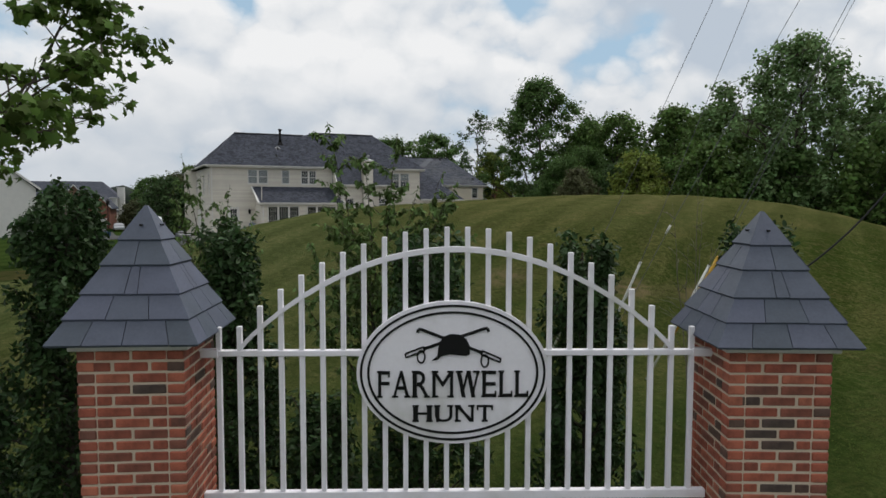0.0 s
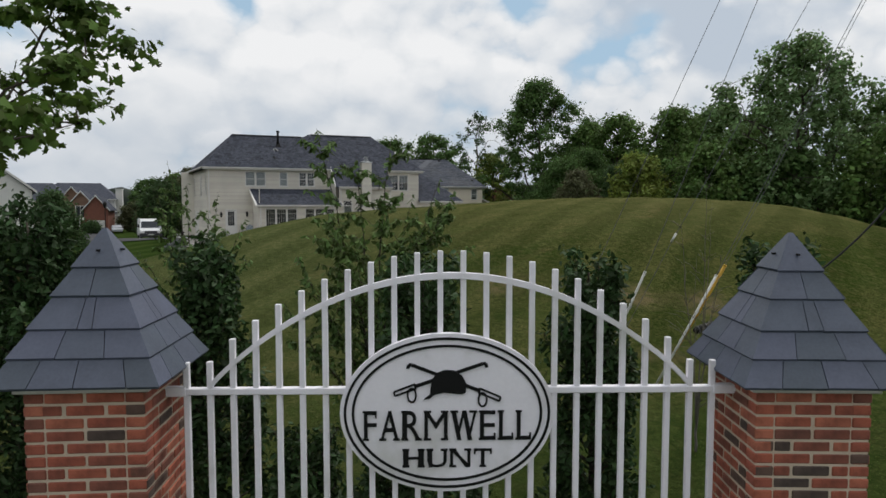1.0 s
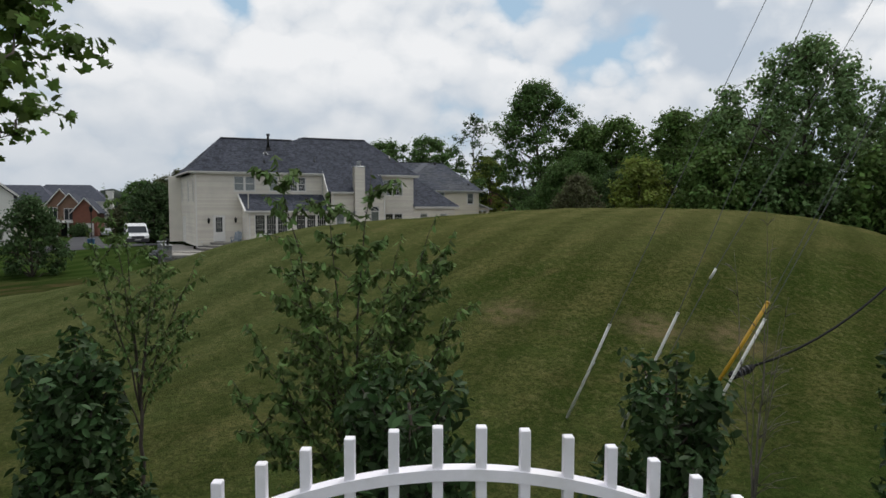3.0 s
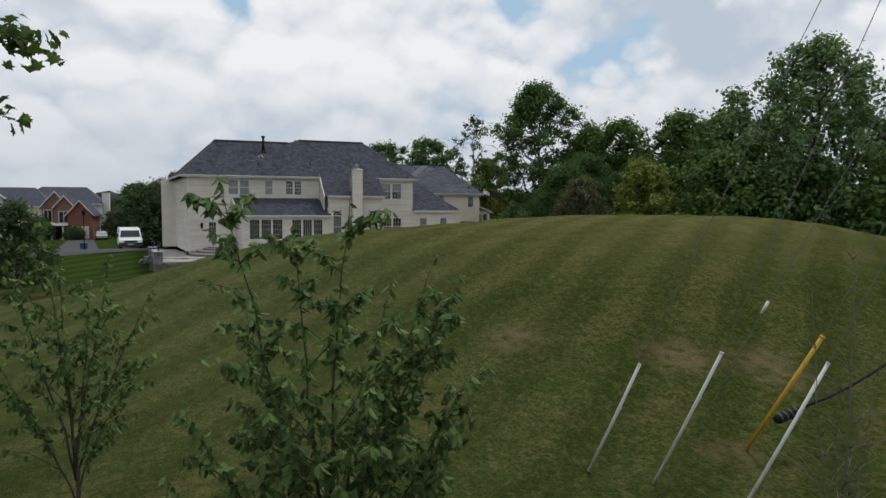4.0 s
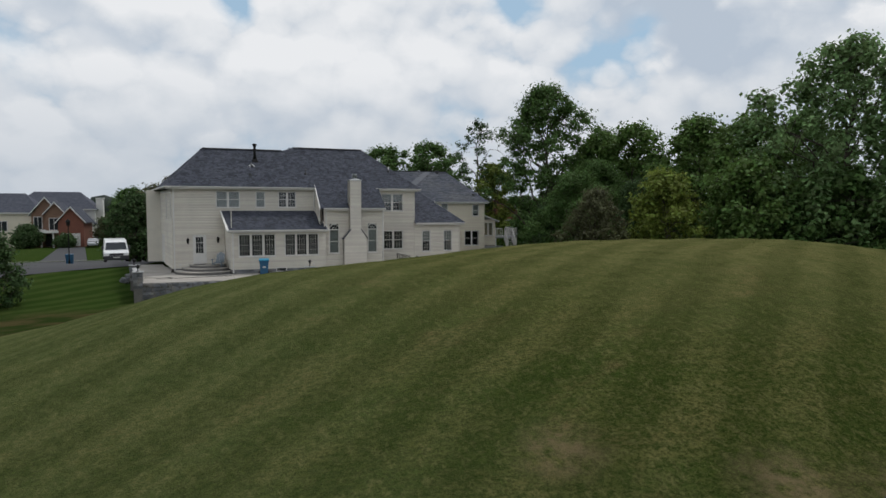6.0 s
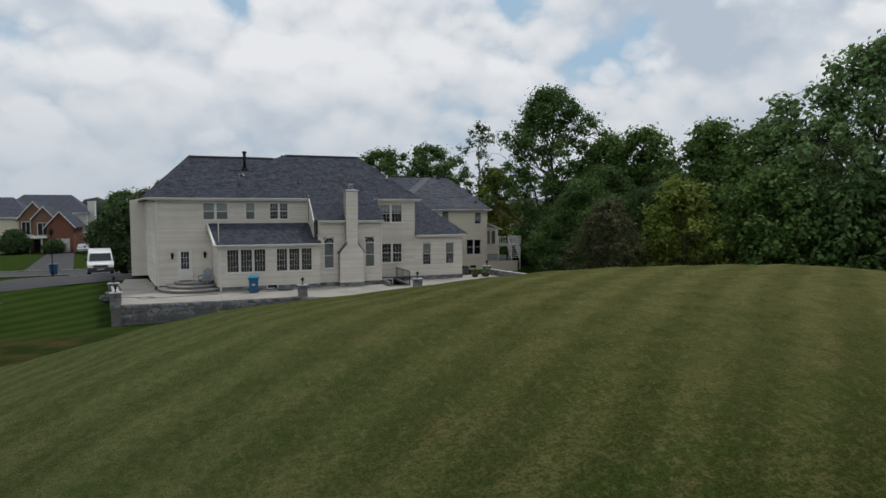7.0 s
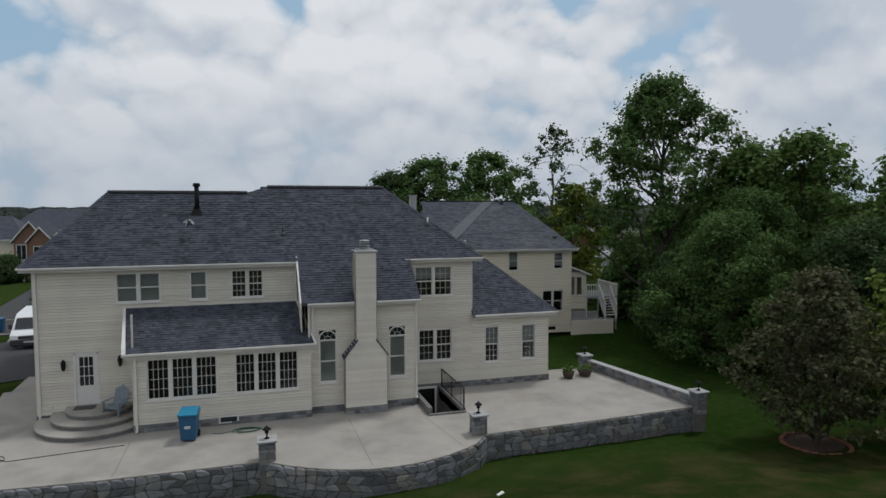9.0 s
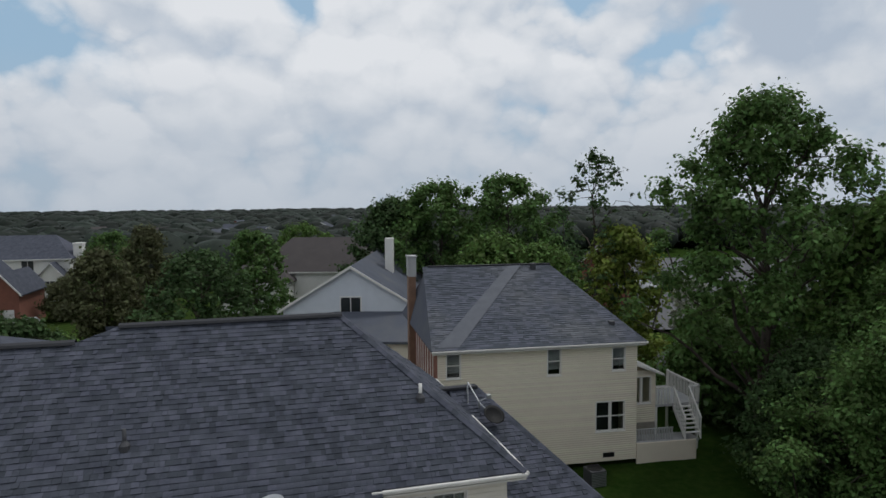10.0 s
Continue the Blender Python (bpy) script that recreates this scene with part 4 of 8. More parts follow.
# eaves
for a, c in (((xl, EY, EZ - 0.02), (10.16, EY, EZ - 0.02)), ((10.4, GE, main_z(GE) - 0.02), (12.30, GE, main_z(GE) - 0.02)), ((13.22, GE, main_z(GE) - 0.02), (15.14, GE, main_z(GE) - 0.02)),
             ((14.88, EY, EZ - 0.02), (xr, EY, EZ - 0.02)), ((18.26, EY, WZ - 0.02), (22.56, EY, WZ - 0.02)), ((3.62, SY - 0.28, SRE - 0.02), (10.66, SY - 0.28, SRE - 0.02)), ((xl - 2.42, 16.2, EZ - 0.02), (xl, EY, EZ - 0.02)), ((xr, EY, EZ - 0.02), (xr, RB + 0.35, EZ - 0.02))):
    gutter(house, a, c)
b = Build()
for x0, x1, y0, y1, z in ((xl, 10.1, EY, 0.02, EZ - 0.2), (10.4, 15.1, GE, GY0 + 0.02, main_z(GE) - 0.2), (15.05, xr, EY, 0.02, EZ - 0.2), (18.25, 22.5, EY, 0.02, WZ - 0.2), (3.65, 10.6, SY - 0.27, SY + 0.02, SRE - 0.2), (18.22, xr, 0, 8.2, EZ - 0.2)):
    b.box(x0, y0, z, x1, y1, z + 0.04)
b.add([(xl, EY, EZ - 0.18), (0.02, EY, EZ - 0.18), (-2.3, 15.9, EZ - 0.18), (xl - 2.4, 16.2, EZ - 0.18)], [(0, 1, 2, 3), (3, 2, 1, 0)])
part("soffit", b, M_TRIM, house)
# white rake along the upper storey's end wall
b = Build()
b.slab([(10.09, 0.0, main_z(0.0) + 0.012), (10.16, 0.0, main_z(0.0) + 0.012), (10.16, GE, main_z(GE) + 0.012), (10.09, GE, main_z(GE) + 0.012)], 0.19)
part("rake_board", b, M_TRIM, house)
# bay side cheek by the great room roof
# chimney
b = Build()
poly = [(11.88, FND), (13.60, FND), (13.60, 2.34), (13.17, 2.86), (13.17, 6.58), (12.34, 6.58), (12.34, 2.82), (11.88, 2.24)]
b.add([(x, CY, z) for x, z in poly] + [(x, (CY + 0.78 if z > 4 else GY0 + 0.05), z) for x, z in poly],
      [tuple(range(8))] + [((i + 1) % 8, i, 8 + i, 8 + (i + 1) % 8) for i in range(8)])
z = FND
while z < 6.5:
    zt = z + 0.118
    def span(zz):
        if zz > 2.86:
            return 12.34, 13.17
        if zz > 2.28:
            k = (zz - 2.28) / 0.58
            return 11.88 + 0.46 * k, 13.60 - 0.43 * k
        return 11.88, 13.60
    (s, e), (s2, e2) = span(z), span(zt)
    b.add([(s, CY - 0.024, z), (e, CY - 0.024, z), (e2, CY - 0.004, zt), (s2, CY - 0.004, zt), (s, CY - 0.002, z), (e, CY - 0.002, z)], [(0, 1, 2, 3), (4, 5, 1, 0)])
    for xx, dx in ((s, -0.02), (e, 0.02)):
        b.add([(xx + dx, CY - 0.02, z), (xx + dx, (CY + 0.76 if z > 4.4 else GY0), z), (xx + dx * 0.2, (CY + 0.76 if z > 4.4 else GY0), zt), (xx + dx * 0.2, CY - 0.004, zt)], [(0, 1, 2, 3), (3, 2, 1, 0)])
    z = zt
chimney = part("chimney", b, M_SIDING, house, "tall cream-sided chimney chase with sloped shoulders")
b = Build()
b.add([(11.80, CY - 0.06, 2.17), (12.40, CY - 0.06, 2.92), (12.40, GY0, 2.92), (11.80, GY0, 2.17), (11.80, CY - 0.06, 2.25), (12.40, CY - 0.06, 3.0), (12.40, GY0, 3.0), (11.80, GY0, 2.25)],
      [(0, 1, 5, 4), (4, 5, 6, 7), (3, 7, 6, 2), (0, 4, 7, 3), (1, 0, 3, 2), (1, 2, 6, 5)])
b.add([(13.68, CY - 0.06, 2.22), (13.14, CY - 0.06, 2.90), (13.14, GY0, 2.90), (13.68, GY0, 2.22), (13.68, CY - 0.06, 2.28), (13.14, CY - 0.06, 2.98), (13.14, GY0, 2.98), (13.68, GY0, 2.28)],
      [(4, 5, 1, 0), (7, 6, 5, 4), (2, 6, 7, 3), (3, 7, 4, 0), (2, 3, 0, 1), (5, 6, 2, 1)])
part("shoulder_shingles", b, M_SHINGLE, chimney)
b = Build()
b.box(12.28, CY - 0.06, 6.56, 13.23, CY + 0.84, 6.64, 0.015).box(12.42, CY + 0.08, 6.64, 13.09, CY + 0.70, 6.70, 0.01)
for k in range(4):
    b.lathe([(0.17, 6.70 + k * 0.10), (0.21, 6.72 + k * 0.10), (0.21, 6.74 + k * 0.10), (0.17, 6.76 + k * 0.10)], 16, 12.75, CY + 0.30)
b.lathe([(0.12, 6.68), (0.12, 7.08)], 14, 12.75, CY + 0.30)
part("chimney_cap", b, M_METAL, chimney, "metal chase cover with a louvred flue cap")
# pipes on the roof
FY = 2.33
pz = main_z(FY)
pipe(house, [(5.93, FY, pz - 0.1), (5.93, FY, 9.45)], 0.10, M_BLACK, "flue_pipe", 12)
b = Build().lathe([(0.13, 9.36), (0.16, 9.38), (0.16, 9.48), (0.10, 9.52)], 12, 5.93, FY)
part("flue_cap", b, M_BLACK, house)
part("flue_flashing", Build().add([(5.70, FY - 0.25, main_z(FY - 0.25) + 0.03), (6.16, FY - 0.25, main_z(FY - 0.25) + 0.03), (6.05, FY, main_z(FY) + 0.28), (5.81, FY, main_z(FY) + 0.28)], [(0, 1, 2, 3)]), M_BLACK, house)
for x, y, h, r in ((9.62, 1.02, 0.42, 0.045), (16.45, 1.46, 0.40, 0.045), (5.45, 0.78, 0.10, 0.09), (5.63, 1.72, 0.26, 0.06)):
    zz = main_z(y)
    pipe(house, [(x, y, zz - 0.05), (x, y, zz + h)], r, M_GREYP if x < 16 else M_TRIM, "vent_pipe")
    b = Build().lathe([(0.13, zz - 0.08), (0.12, zz + 0.06), (r + 0.01, zz + 0.14), (r + 0.005, zz + 0.16)], 12, x, y)
    part("pipe_flashing", b, M_GREYP, house)
b = Build().add([(5.38, 1.62, 7.75), (5.9, 1.62, 7.72), (5.63, 1.87, 7.98)], [(0, 1, 2), (2, 1, 0)])
b.tube([(5.5, 1.5, 7.6), (5.63, 1.62, 7.9), (5.85, 1.56, 7.66)], 0.025, 6)
part("antenna_bracket", b, M_METAL, house)
# downspouts
for x, y, z0, z1 in ((3.93, SY - 0.06, -0.08, 2.9), (14.94, GY0 - 0.06, 0.2, 4.4), (10.02, -0.06, 4.4, 5.95), (10.56, GY0 - 0.12, 3.2, 4.4), (0.05, -0.06, -0.05, 5.9)):
    b = Build().box(x, y - 0.04, z0, x + 0.09, y + 0.03, z1, 0.01)
    b.box(x, y - 0.16, z0, x + 0.09, y + 0.02, z0 + 0.07, 0.01)
    part("downspout", b, M_TRIM, house)
# back door
b = Build(frame_on(1.33, 0, 0.47, FACE_S))
b.box(0, -0.04, 0, 0.09, 0.06, 2.12, 0.008).box(0.83, -0.04, 0, 0.92, 0.06, 2.12, 0.008).box(0, -0.04, 2.04, 0.92, 0.06, 2.12, 0.008)
door = part("door", b, M_TRIM, house, "white back door with nine panes")
b = Build(frame_on(1.33, 0, 0.47, FACE_S))
b.box(0.09, 0.0, 0.02, 0.83, 0.05, 0.78, 0.006).box(0.09, 0.0, 0.78, 0.20, 0.05, 2.03).box(0.70, 0.0, 0.78, 0.83, 0.05, 2.03).box(0.20, 0.0, 1.95, 0.70, 0.05, 2.03)
b.box(0.24, -0.008, 0.12, 0.42, 0.0, 0.66, 0.004).box(0.50, -0.008, 0.12, 0.68, 0.0, 0.66, 0.004)
for k in (1, 2):
    b.box(0.20 + k * 0.167 - 0.01, 0.005, 0.78, 0.20 + k * 0.167 + 0.01, 0.03, 1.95)
    b.box(0.20, 0.006, 0.78 + k * 0.39 - 0.012, 0.70, 0.029, 0.78 + k * 0.39 + 0.012)
part("door_leaf", b, M_TRIM, door)
part("door_pane", Build(frame_on(1.33, 0, 0.47, FACE_S)).box(0.20, 0.03, 0.78, 0.70, 0.04, 1.95), M_WINDARK, door)
part("door_handle", Build(frame_on(1.33, 0, 0.47, FACE_S)).tube([(0.14, -0.01, 0.98), (0.14, -0.06, 0.98), (0.22, -0.06, 0.98)], 0.012, 8), M_METAL, door)
# wall lanterns
for x, z in ((1.0, 2.15), (3.05, 2.2)):
    b = Build()
    b.box(x - 0.05, -0.05, z - 0.1, x + 0.05, 0.0, z + 0.12, 0.01).lathe([(0.04, z - 0.22), (0.075, z - 0.12), (0.095, z + 0.08), (0.11, z + 0.1), (0.05, z + 0.2), (0.015, z + 0.24)], 10, x, -0.15)
    part("wall_lantern", b, M_BLACK, house, "small dark wall lantern")
# basement window and fittings
b = Build()
b.box(6.90, SY - 0.09, -0.06, 7.66, SY - 0.04, 0.24, 0.008)
part("basement_window_frame", b, M_TRIM, house)
part("basement_window_pane", Build().box(6.97, SY - 0.10, 0.0, 7.59, SY - 0.085, 0.19), M_WINDARK, house)
for x, y, z, r in ((9.6, SY - 0.06, 0.42, 0.06), (0.45, -0.05, 0.45, 0.08), (15.3, -0.05, 0.5, 0.05)):
    part("wall_vent", Build().box(x - r, y - 0.03, z - r, x + r, y + 0.06, z + r, 0.015), M_TRIM, house)
# satellite dish on the wing roof
dish = thing("satellite_dish", "dark oval satellite dish on a tubular mast on the shingles", "dish", pose(18.95, 4.1, wz(4.1)))
prof = [(0.02, 0.0), (0.15, 0.012), (0.25, 0.05), (0.33, 0.10), (0.335, 0.11), (0.25, 0.06), (0.15, 0.02), (0.02, 0.006)]
part("reflector", Build(pose(0.25, -0.5, 0.02, 38, 0, 15)).lathe(prof, 24), M_BLACK, dish, "dark dish", smooth=True)
part("mast", Build().tube([(-0.20, 0.72, 0.42), (-0.16, 0.70, 0.78), (0.02, 0.15, 0.30)], 0.022, 8).tube([(-0.30, 0.25, 0.1), (-0.16, 0.70, 0.74)], 0.016, 6).tube([(0.02, 0.15, 0.30), (0.02, 0.15, 0.02)], 0.022, 8).tube([(0.02, 0.15, 0.28), (0.22, -0.42, 0.06)], 0.020, 6), M_METAL, dish)
part("feed_arm", Build().tube([(0.02, 0.15, 0.30), (0.30, 0.10, 0.42)], 0.018, 6).box(0.25, 0.04, 0.38, 0.40, 0.16, 0.52, 0.02), M_METAL, dish)

# ---- the entrance gate ----
GATE = pose(0.9005, -52.227, 0, 0, 0, -19.54)
GROUND_GATE = -0.75


def brick_mesh(w, d, h, name="brick"):
    return Build().box(-w / 2, -d / 2, -h / 2, w / 2, d / 2, h / 2, 0.006).mesh(name, M_BRICK)


BRICKS = {w: brick_mesh(w, 0.10, 0.0535) for w in (0.193, 0.196, 0.090, 0.086)}
HALF = 0.307


def pillar(cx, cy, turn, lift):
    """A square brick pillar with a stepped slate cap; local x along the gate."""
    p = thing("brick_pillar", "red brick gate pillar under a pyramid cap of grey slates", "gate pillar", GATE @ pose(cx, cy, lift, 0, 0, turn), group="gate pillars")
    core = Build().box(-HALF + 0.006, -HALF + 0.006, GROUND_GATE - 0.2, HALF - 0.006, HALF - 0.006, 1.735)
    part("mortar_core", core, M_MORTAR, p)
    r = random.Random(int(cx * 100))
    low = Build()
    course, n = 0.0677, 36
    for k in range(n):
        z = 1.735 - 0.034 - k * course
        if z < GROUND_GATE - 0.1:
            break
        # running bond: whole bricks offset by half each course, turned round the four sides
        for s in range(4):
            side = pose(0, 0, 0, 0, 0, 90 * s)
            if k < 3:
                # three courses of plain running bond under the cap
                cells = [(-0.2115, 0.193), (0.0, 0.193), (0.2115, 0.193)] if (k + s) % 2 else [(-0.105, 0.193), (0.106, 0.193), (-0.262, 0.090), (0.262, 0.090)]
            elif (k + s) % 2:
                # a panel between straight corner joints
                cells = [(-0.104, 0.193), (0.104, 0.193), (-0.264, 0.090), (0.264, 0.090)]
            else:
                cells = [(-0.156, 0.086), (0.0, 0.196), (0.156, 0.086), (-0.264, 0.090), (0.264, 0.090)]
            for x, w in cells:
                m = side @ pose(x + r.uniform(-0.0015, 0.0015), -HALF + 0.05 + r.uniform(-0.002, 0.002), z + r.uniform(-0.001, 0.001))
                if k < 27:
                    ob = new("brick", BRICKS[w])
                    ob.parent, ob.matrix_basis = p, m
                else:
                    low.m = m
                    low.box(-w / 2, -0.05, -0.029, w / 2, 0.05, 0.029)
    tagged(part("lower_bricks", low, M_BRICK, p), "red bricks near the ground", kind="stuff")
    part("trim_board", Build().box(-HALF - 0.035, -HALF - 0.035, 1.735, HALF + 0.035, HALF + 0.035, 1.79, 0.006), M_TRIM, p, "white wooden trim under the cap")
    # slates: five stepped rows on each of the four faces
    base, apex, z0, z1 = 0.408, 0.004, 1.775, 2.575
    core = Build()
    core.add([(-base + 0.03, -base + 0.03, z0), (base - 0.03, -base + 0.03, z0), (base - 0.03, base - 0.03, z0), (-base + 0.03, base - 0.03, z0), (0, 0, z1 - 0.05)],
             [(3, 2, 1, 0), (0, 1, 4), (1, 2, 4), (2, 3, 4), (3, 0, 4)])
    cap = part("cap", core, M_SLATE, p, "pyramid cap of grey slates")
    levels = (0.0, 0.172, 0.346, 0.550, 0.736, 1.0)
    joints = ((0.21, 0.505, 0.81), (0.335, 0.675), (0.425, 0.58), (0.51,), ())
    for s in range(4):
        side = pose(0, 0, 0, 0, 0, 90 * s)
        for k in range(5):
            f0, f1 = levels[k], min(levels[k + 1] + 0.022, 1.0)
            wa, wb = base + (apex - base) * f0, base + (apex - base) * f1
            za, zb = z0 + (z1 - z0) * f0, z0 + (z1 - z0) * f1
            cuts = [0] + [c + r.uniform(-0.02, 0.02) for c in joints[k]] + [1]
            t = 0.012 + r.uniform(-0.001, 0.002)
            for c0, c1 in zip(cuts, cuts[1:]):
                g, dz = 0.0022, r.uniform(-0.0015, 0.0015)
                oa, ob_ = 0.012 + t * 0.6, t * 0.6 - 0.002
                # the end slates run out to the hip, where those of two faces meet
                def px(c, w, out):
                    return -w - out if c == 0 else (w + out if c == 1 else -w + 2 * w * c + (g if c == c0 else -g))
                q = Build(side)
                q.add([(px(c0, wa, 0.012), -wa - 0.012, za + dz), (px(c1, wa, 0.012), -wa - 0.012, za + dz), (px(c1, wb, -0.004), -wb + 0.004, zb), (px(c0, wb, -0.004), -wb + 0.004, zb),
                       (px(c0, wa, oa), -wa - oa, za + t + dz), (px(c1, wa, oa), -wa - oa, za + t + dz), (px(c1, wb, ob_), -wb - ob_, zb + t * 0.5), (px(c0, wb, ob_), -wb - ob_, zb + t * 0.5)],
                      [(3, 2, 1, 0), (4, 5, 6, 7), (0, 1, 5, 4), (1, 2, 6, 5), (2, 3, 7, 6), (3, 0, 4, 7)])
                part("slate", q, M_SLATE, cap)
    # nail heads near the top
    q = Build()
    for s in range(4):
        q.m = pose(0, 0, 0, 0, 0, 90 * s)
        q.box(-0.006, -0.104, 2.455, 0.006, -0.06, 2.466)
    part("nail_head", q, M_BLACK, cap)
    return p


pillar(-1.949, -0.037, 3.0, 0.036)
pillar(1.961, -0.012, -2.9, 0.004)


def arch_z(x):
    """Upper edge line of the bowed top rail."""
    a = min(abs(x) / 1.40, 1.0)
    return 1.695 + 0.645 * (1 - a ** 2.0) ** 0.92 if a < 1 else 1.695


gate = thing("gate", "white-painted metal gate panel with an arched top rail", "gate", GATE)
for k in range(24):
    x = -1.53 + k * 3.06 / 23
    top = max(arch_z(x) + 0.145, 1.815)
    q = Build().box(x - 0.0162, -0.0162, 0.76, x + 0.0162, 0.0162, top, 0.003)
    part("picket", q, M_WHITE, gate)
q = Build().box(-1.64, -0.024, 1.652, 1.64, 0.024, 1.69, 0.004)
part("middle_rail", q, M_WHITE, gate)
q = Build().box(-1.64, -0.024, 0.70, 1.64, 0.024, 0.758, 0.004)
part("bottom_rail", q, M_WHITE, gate)
xs = np.linspace(-1.40, 1.40, 57)
ring = [(x, y, arch_z(x) + dz) for x in xs for y, dz in ((-0.023, -0.018), (-0.023, 0.018), (0.023, 0.018), (0.023, -0.018))]
q = Build().add(ring, [(4 * i + k, 4 * i + (k + 1) % 4, 4 * i + 4 + (k + 1) % 4, 4 * i + 4 + k) for i in range(56) for k in range(4)] + [(3, 2, 1, 0), (224, 225, 226, 227)])
part("arched_rail", q, M_WHITE, gate)
for x in (-1.60, 1.60):
    part("bracket", Build().box(x - 0.07, -0.03, 1.645, x + 0.07, 0.03, 1.697, 0.004), M_WHITE, gate)

SCX, SCZ, SA, SB = -0.028, 1.552, 0.615, 0.462
sign = thing("sign", "white oval sign with black letters and a riding cap emblem", "sign", GATE @ pose(SCX, -0.05, SCZ))


def oval(a, b, y, n=72):
    return [(a * math.cos(2 * math.pi * k / n), y, b * math.sin(2 * math.pi * k / n)) for k in range(n)]


def oval_plate(a, b, y0, y1):
    n = 72
    q = Build()
    q.add(oval(a, b, y0) + oval(a, b, y1), [tuple(range(n)), tuple(range(2 * n - 1, n - 1, -1))] + [((i + 1) % n, i, n + i, n + (i + 1) % n) for i in range(n)])
    return q


def oval_ring(a, b, w, y0, y1):
    n = 72
    q = Build()
    q.add(oval(a, b, y0) + oval(a - w, b - w, y0) + oval(a, b, y1) + oval(a - w, b - w, y1),
          [(i, (i + 1) % n, n + (i + 1) % n, n + i) for i in range(n)] + [((i + 1) % n, i, 2 * n + i, 2 * n + (i + 1) % n) for i in range(n)] + [(n + i, n + (i + 1) % n, 3 * n + (i + 1) % n, 3 * n + i) for i in range(n)])
    return q


part("board", oval_plate(SA, SB, -0.012, 0.03), M_WHITE, sign, "white oval board")
part("border", oval_ring(SA - 0.022, SB - 0.022, 0.014, -0.020, -0.012), M_BLACK, sign, "black border line")
part("border", oval_ring(SA - 0.068, SB - 0.064, 0.014, -0.020, -0.012), M_BLACK, sign, "black border line")


def lettering(text, x0, x1, z0, z1, parent):
    """A word in the built-in font, stretched to its true width and height, raised off the board; slab feet make it a serif face."""
    cu = bpy.data.curves.new("letters", "FONT")
    cu.body, cu.size, cu.extrude, cu.offset = text, 1.0, 0.02, 0.0
    tmp = new("letters_source", cu)
    me = bpy.data.meshes.new_from_object(tmp.evaluated_get(bpy.context.evaluated_depsgraph_get()))
    bpy.data.objects.remove(tmp)
    co = np.empty(len(me.vertices) * 3, np.float32)
    me.vertices.foreach_get("co", co)
    co = co.reshape(-1, 3)
    lo, hi = co.min(0), co.max(0)
    sx, sz = (x1 - x0) / (hi[0] - lo[0]), (z1 - z0) / (hi[1] - lo[1])
    out = np.stack([x0 + (co[:, 0] - lo[0]) * sx, -0.0155 - (co[:, 2] - lo[2]) / max(hi[2] - lo[2], 1e-6) * 0.006, z0 + (co[:, 1] - lo[1]) * sz], 1)
    me.vertices.foreach_set("co", out.ravel())
    me.materials.clear()
    me.materials.append(M_BLACK)
    me.update()
    ob = new("lettering", me)
    ob.parent = parent
    return tagged(ob, "black raised letters reading " + text.title())


def word(text, widths, x0, x1, z0, z1):
    """Letters set one by one to their true widths, with slab serifs on the stems."""
    total = sum(widths)
    gap = 0.020
    x = x0
    for ch, w in zip(text, widths):
        cw = (x1 - x0) * w / total
        a, c = x + gap / 2, x + cw - gap / 2
        ob = lettering(ch, a, c, z0, z1, sign)
        ob["label"] = "black raised letter " + ch
        q, t, h = Build(), 0.011, z1 - z0
        feet = {"F": (0,), "A": (0, 1), "R": (0, 1), "M": (0, 1), "W": (), "E": (0,), "L": (0,), "H": (0, 1), "U": (), "N": (0,), "T": (0.5,)}[ch]
        heads = {"F": (0,), "A": (), "R": (0,), "M": (0, 1), "W": (0, 1), "E": (0,), "L": (0,), "H": (0, 1), "U": (0, 1), "N": (0, 1), "T": ()}[ch]
        sw = 0.013 + 0.06 * (c - a)
        # heavy main stems of the roman letters
        st = 0.20 * (c - a)
        for f0 in {"F": (0.06,), "R": (0.06,), "M": (), "E": (0.06,), "L": (0.06,), "H": (0.06, 0.73), "U": (0.06,), "N": (), "T": (0.395,), "A": (), "W": ()}[ch]:
            q.box(a + f0 * (c - a), -0.0222, z0, a + f0 * (c - a) + st, -0.0135, z1)
        for p0, p1 in {"A": ((0.42, 0.80),), "W": ((0.02, 0.24), (0.44, 0.66)), "N": ((0.06, 0.76),)}.get(ch, ()):
            xa, xb, wd = a + p0 * (c - a), a + p1 * (c - a), 0.17 * (c - a)
            q.add([(xa, -0.0222, z1), (xa + wd, -0.0222, z1), (xb + wd, -0.0222, z0), (xb, -0.0222, z0), (xa, -0.0135, z1), (xa + wd, -0.0135, z1), (xb + wd, -0.0135, z0), (xb, -0.0135, z0)],
                  [(3, 2, 1, 0), (0, 1, 5, 4), (1, 2, 6, 5), (2, 3, 7, 6), (3, 0, 4, 7)])
        for side, zz in [(f, z0) for f in feet] + [(f, z1 - t) for f in heads]:
            px = a + (c - a) * (side if side == 0.5 else (0.13 if side == 0 else 0.87))
            q.box(px - sw, -0.0222, zz, px + sw, -0.0135, zz + t)
        if ch in "FEL":
            q.box(c - 0.010, -0.0222, z0 if ch != "F" else z1 - 0.04, c, -0.0135, z0 + 0.04 if ch != "F" else z1)
        if ch == "T":
            q.box(a, -0.0222, z1 - 0.032, a + 0.010, -0.0135, z1).box(c - 0.010, -0.0222, z1 - 0.032, c, -0.0135, z1)
        if q.v:
            part("stem_and_serif", q, M_BLACK, ob)
        x += cw


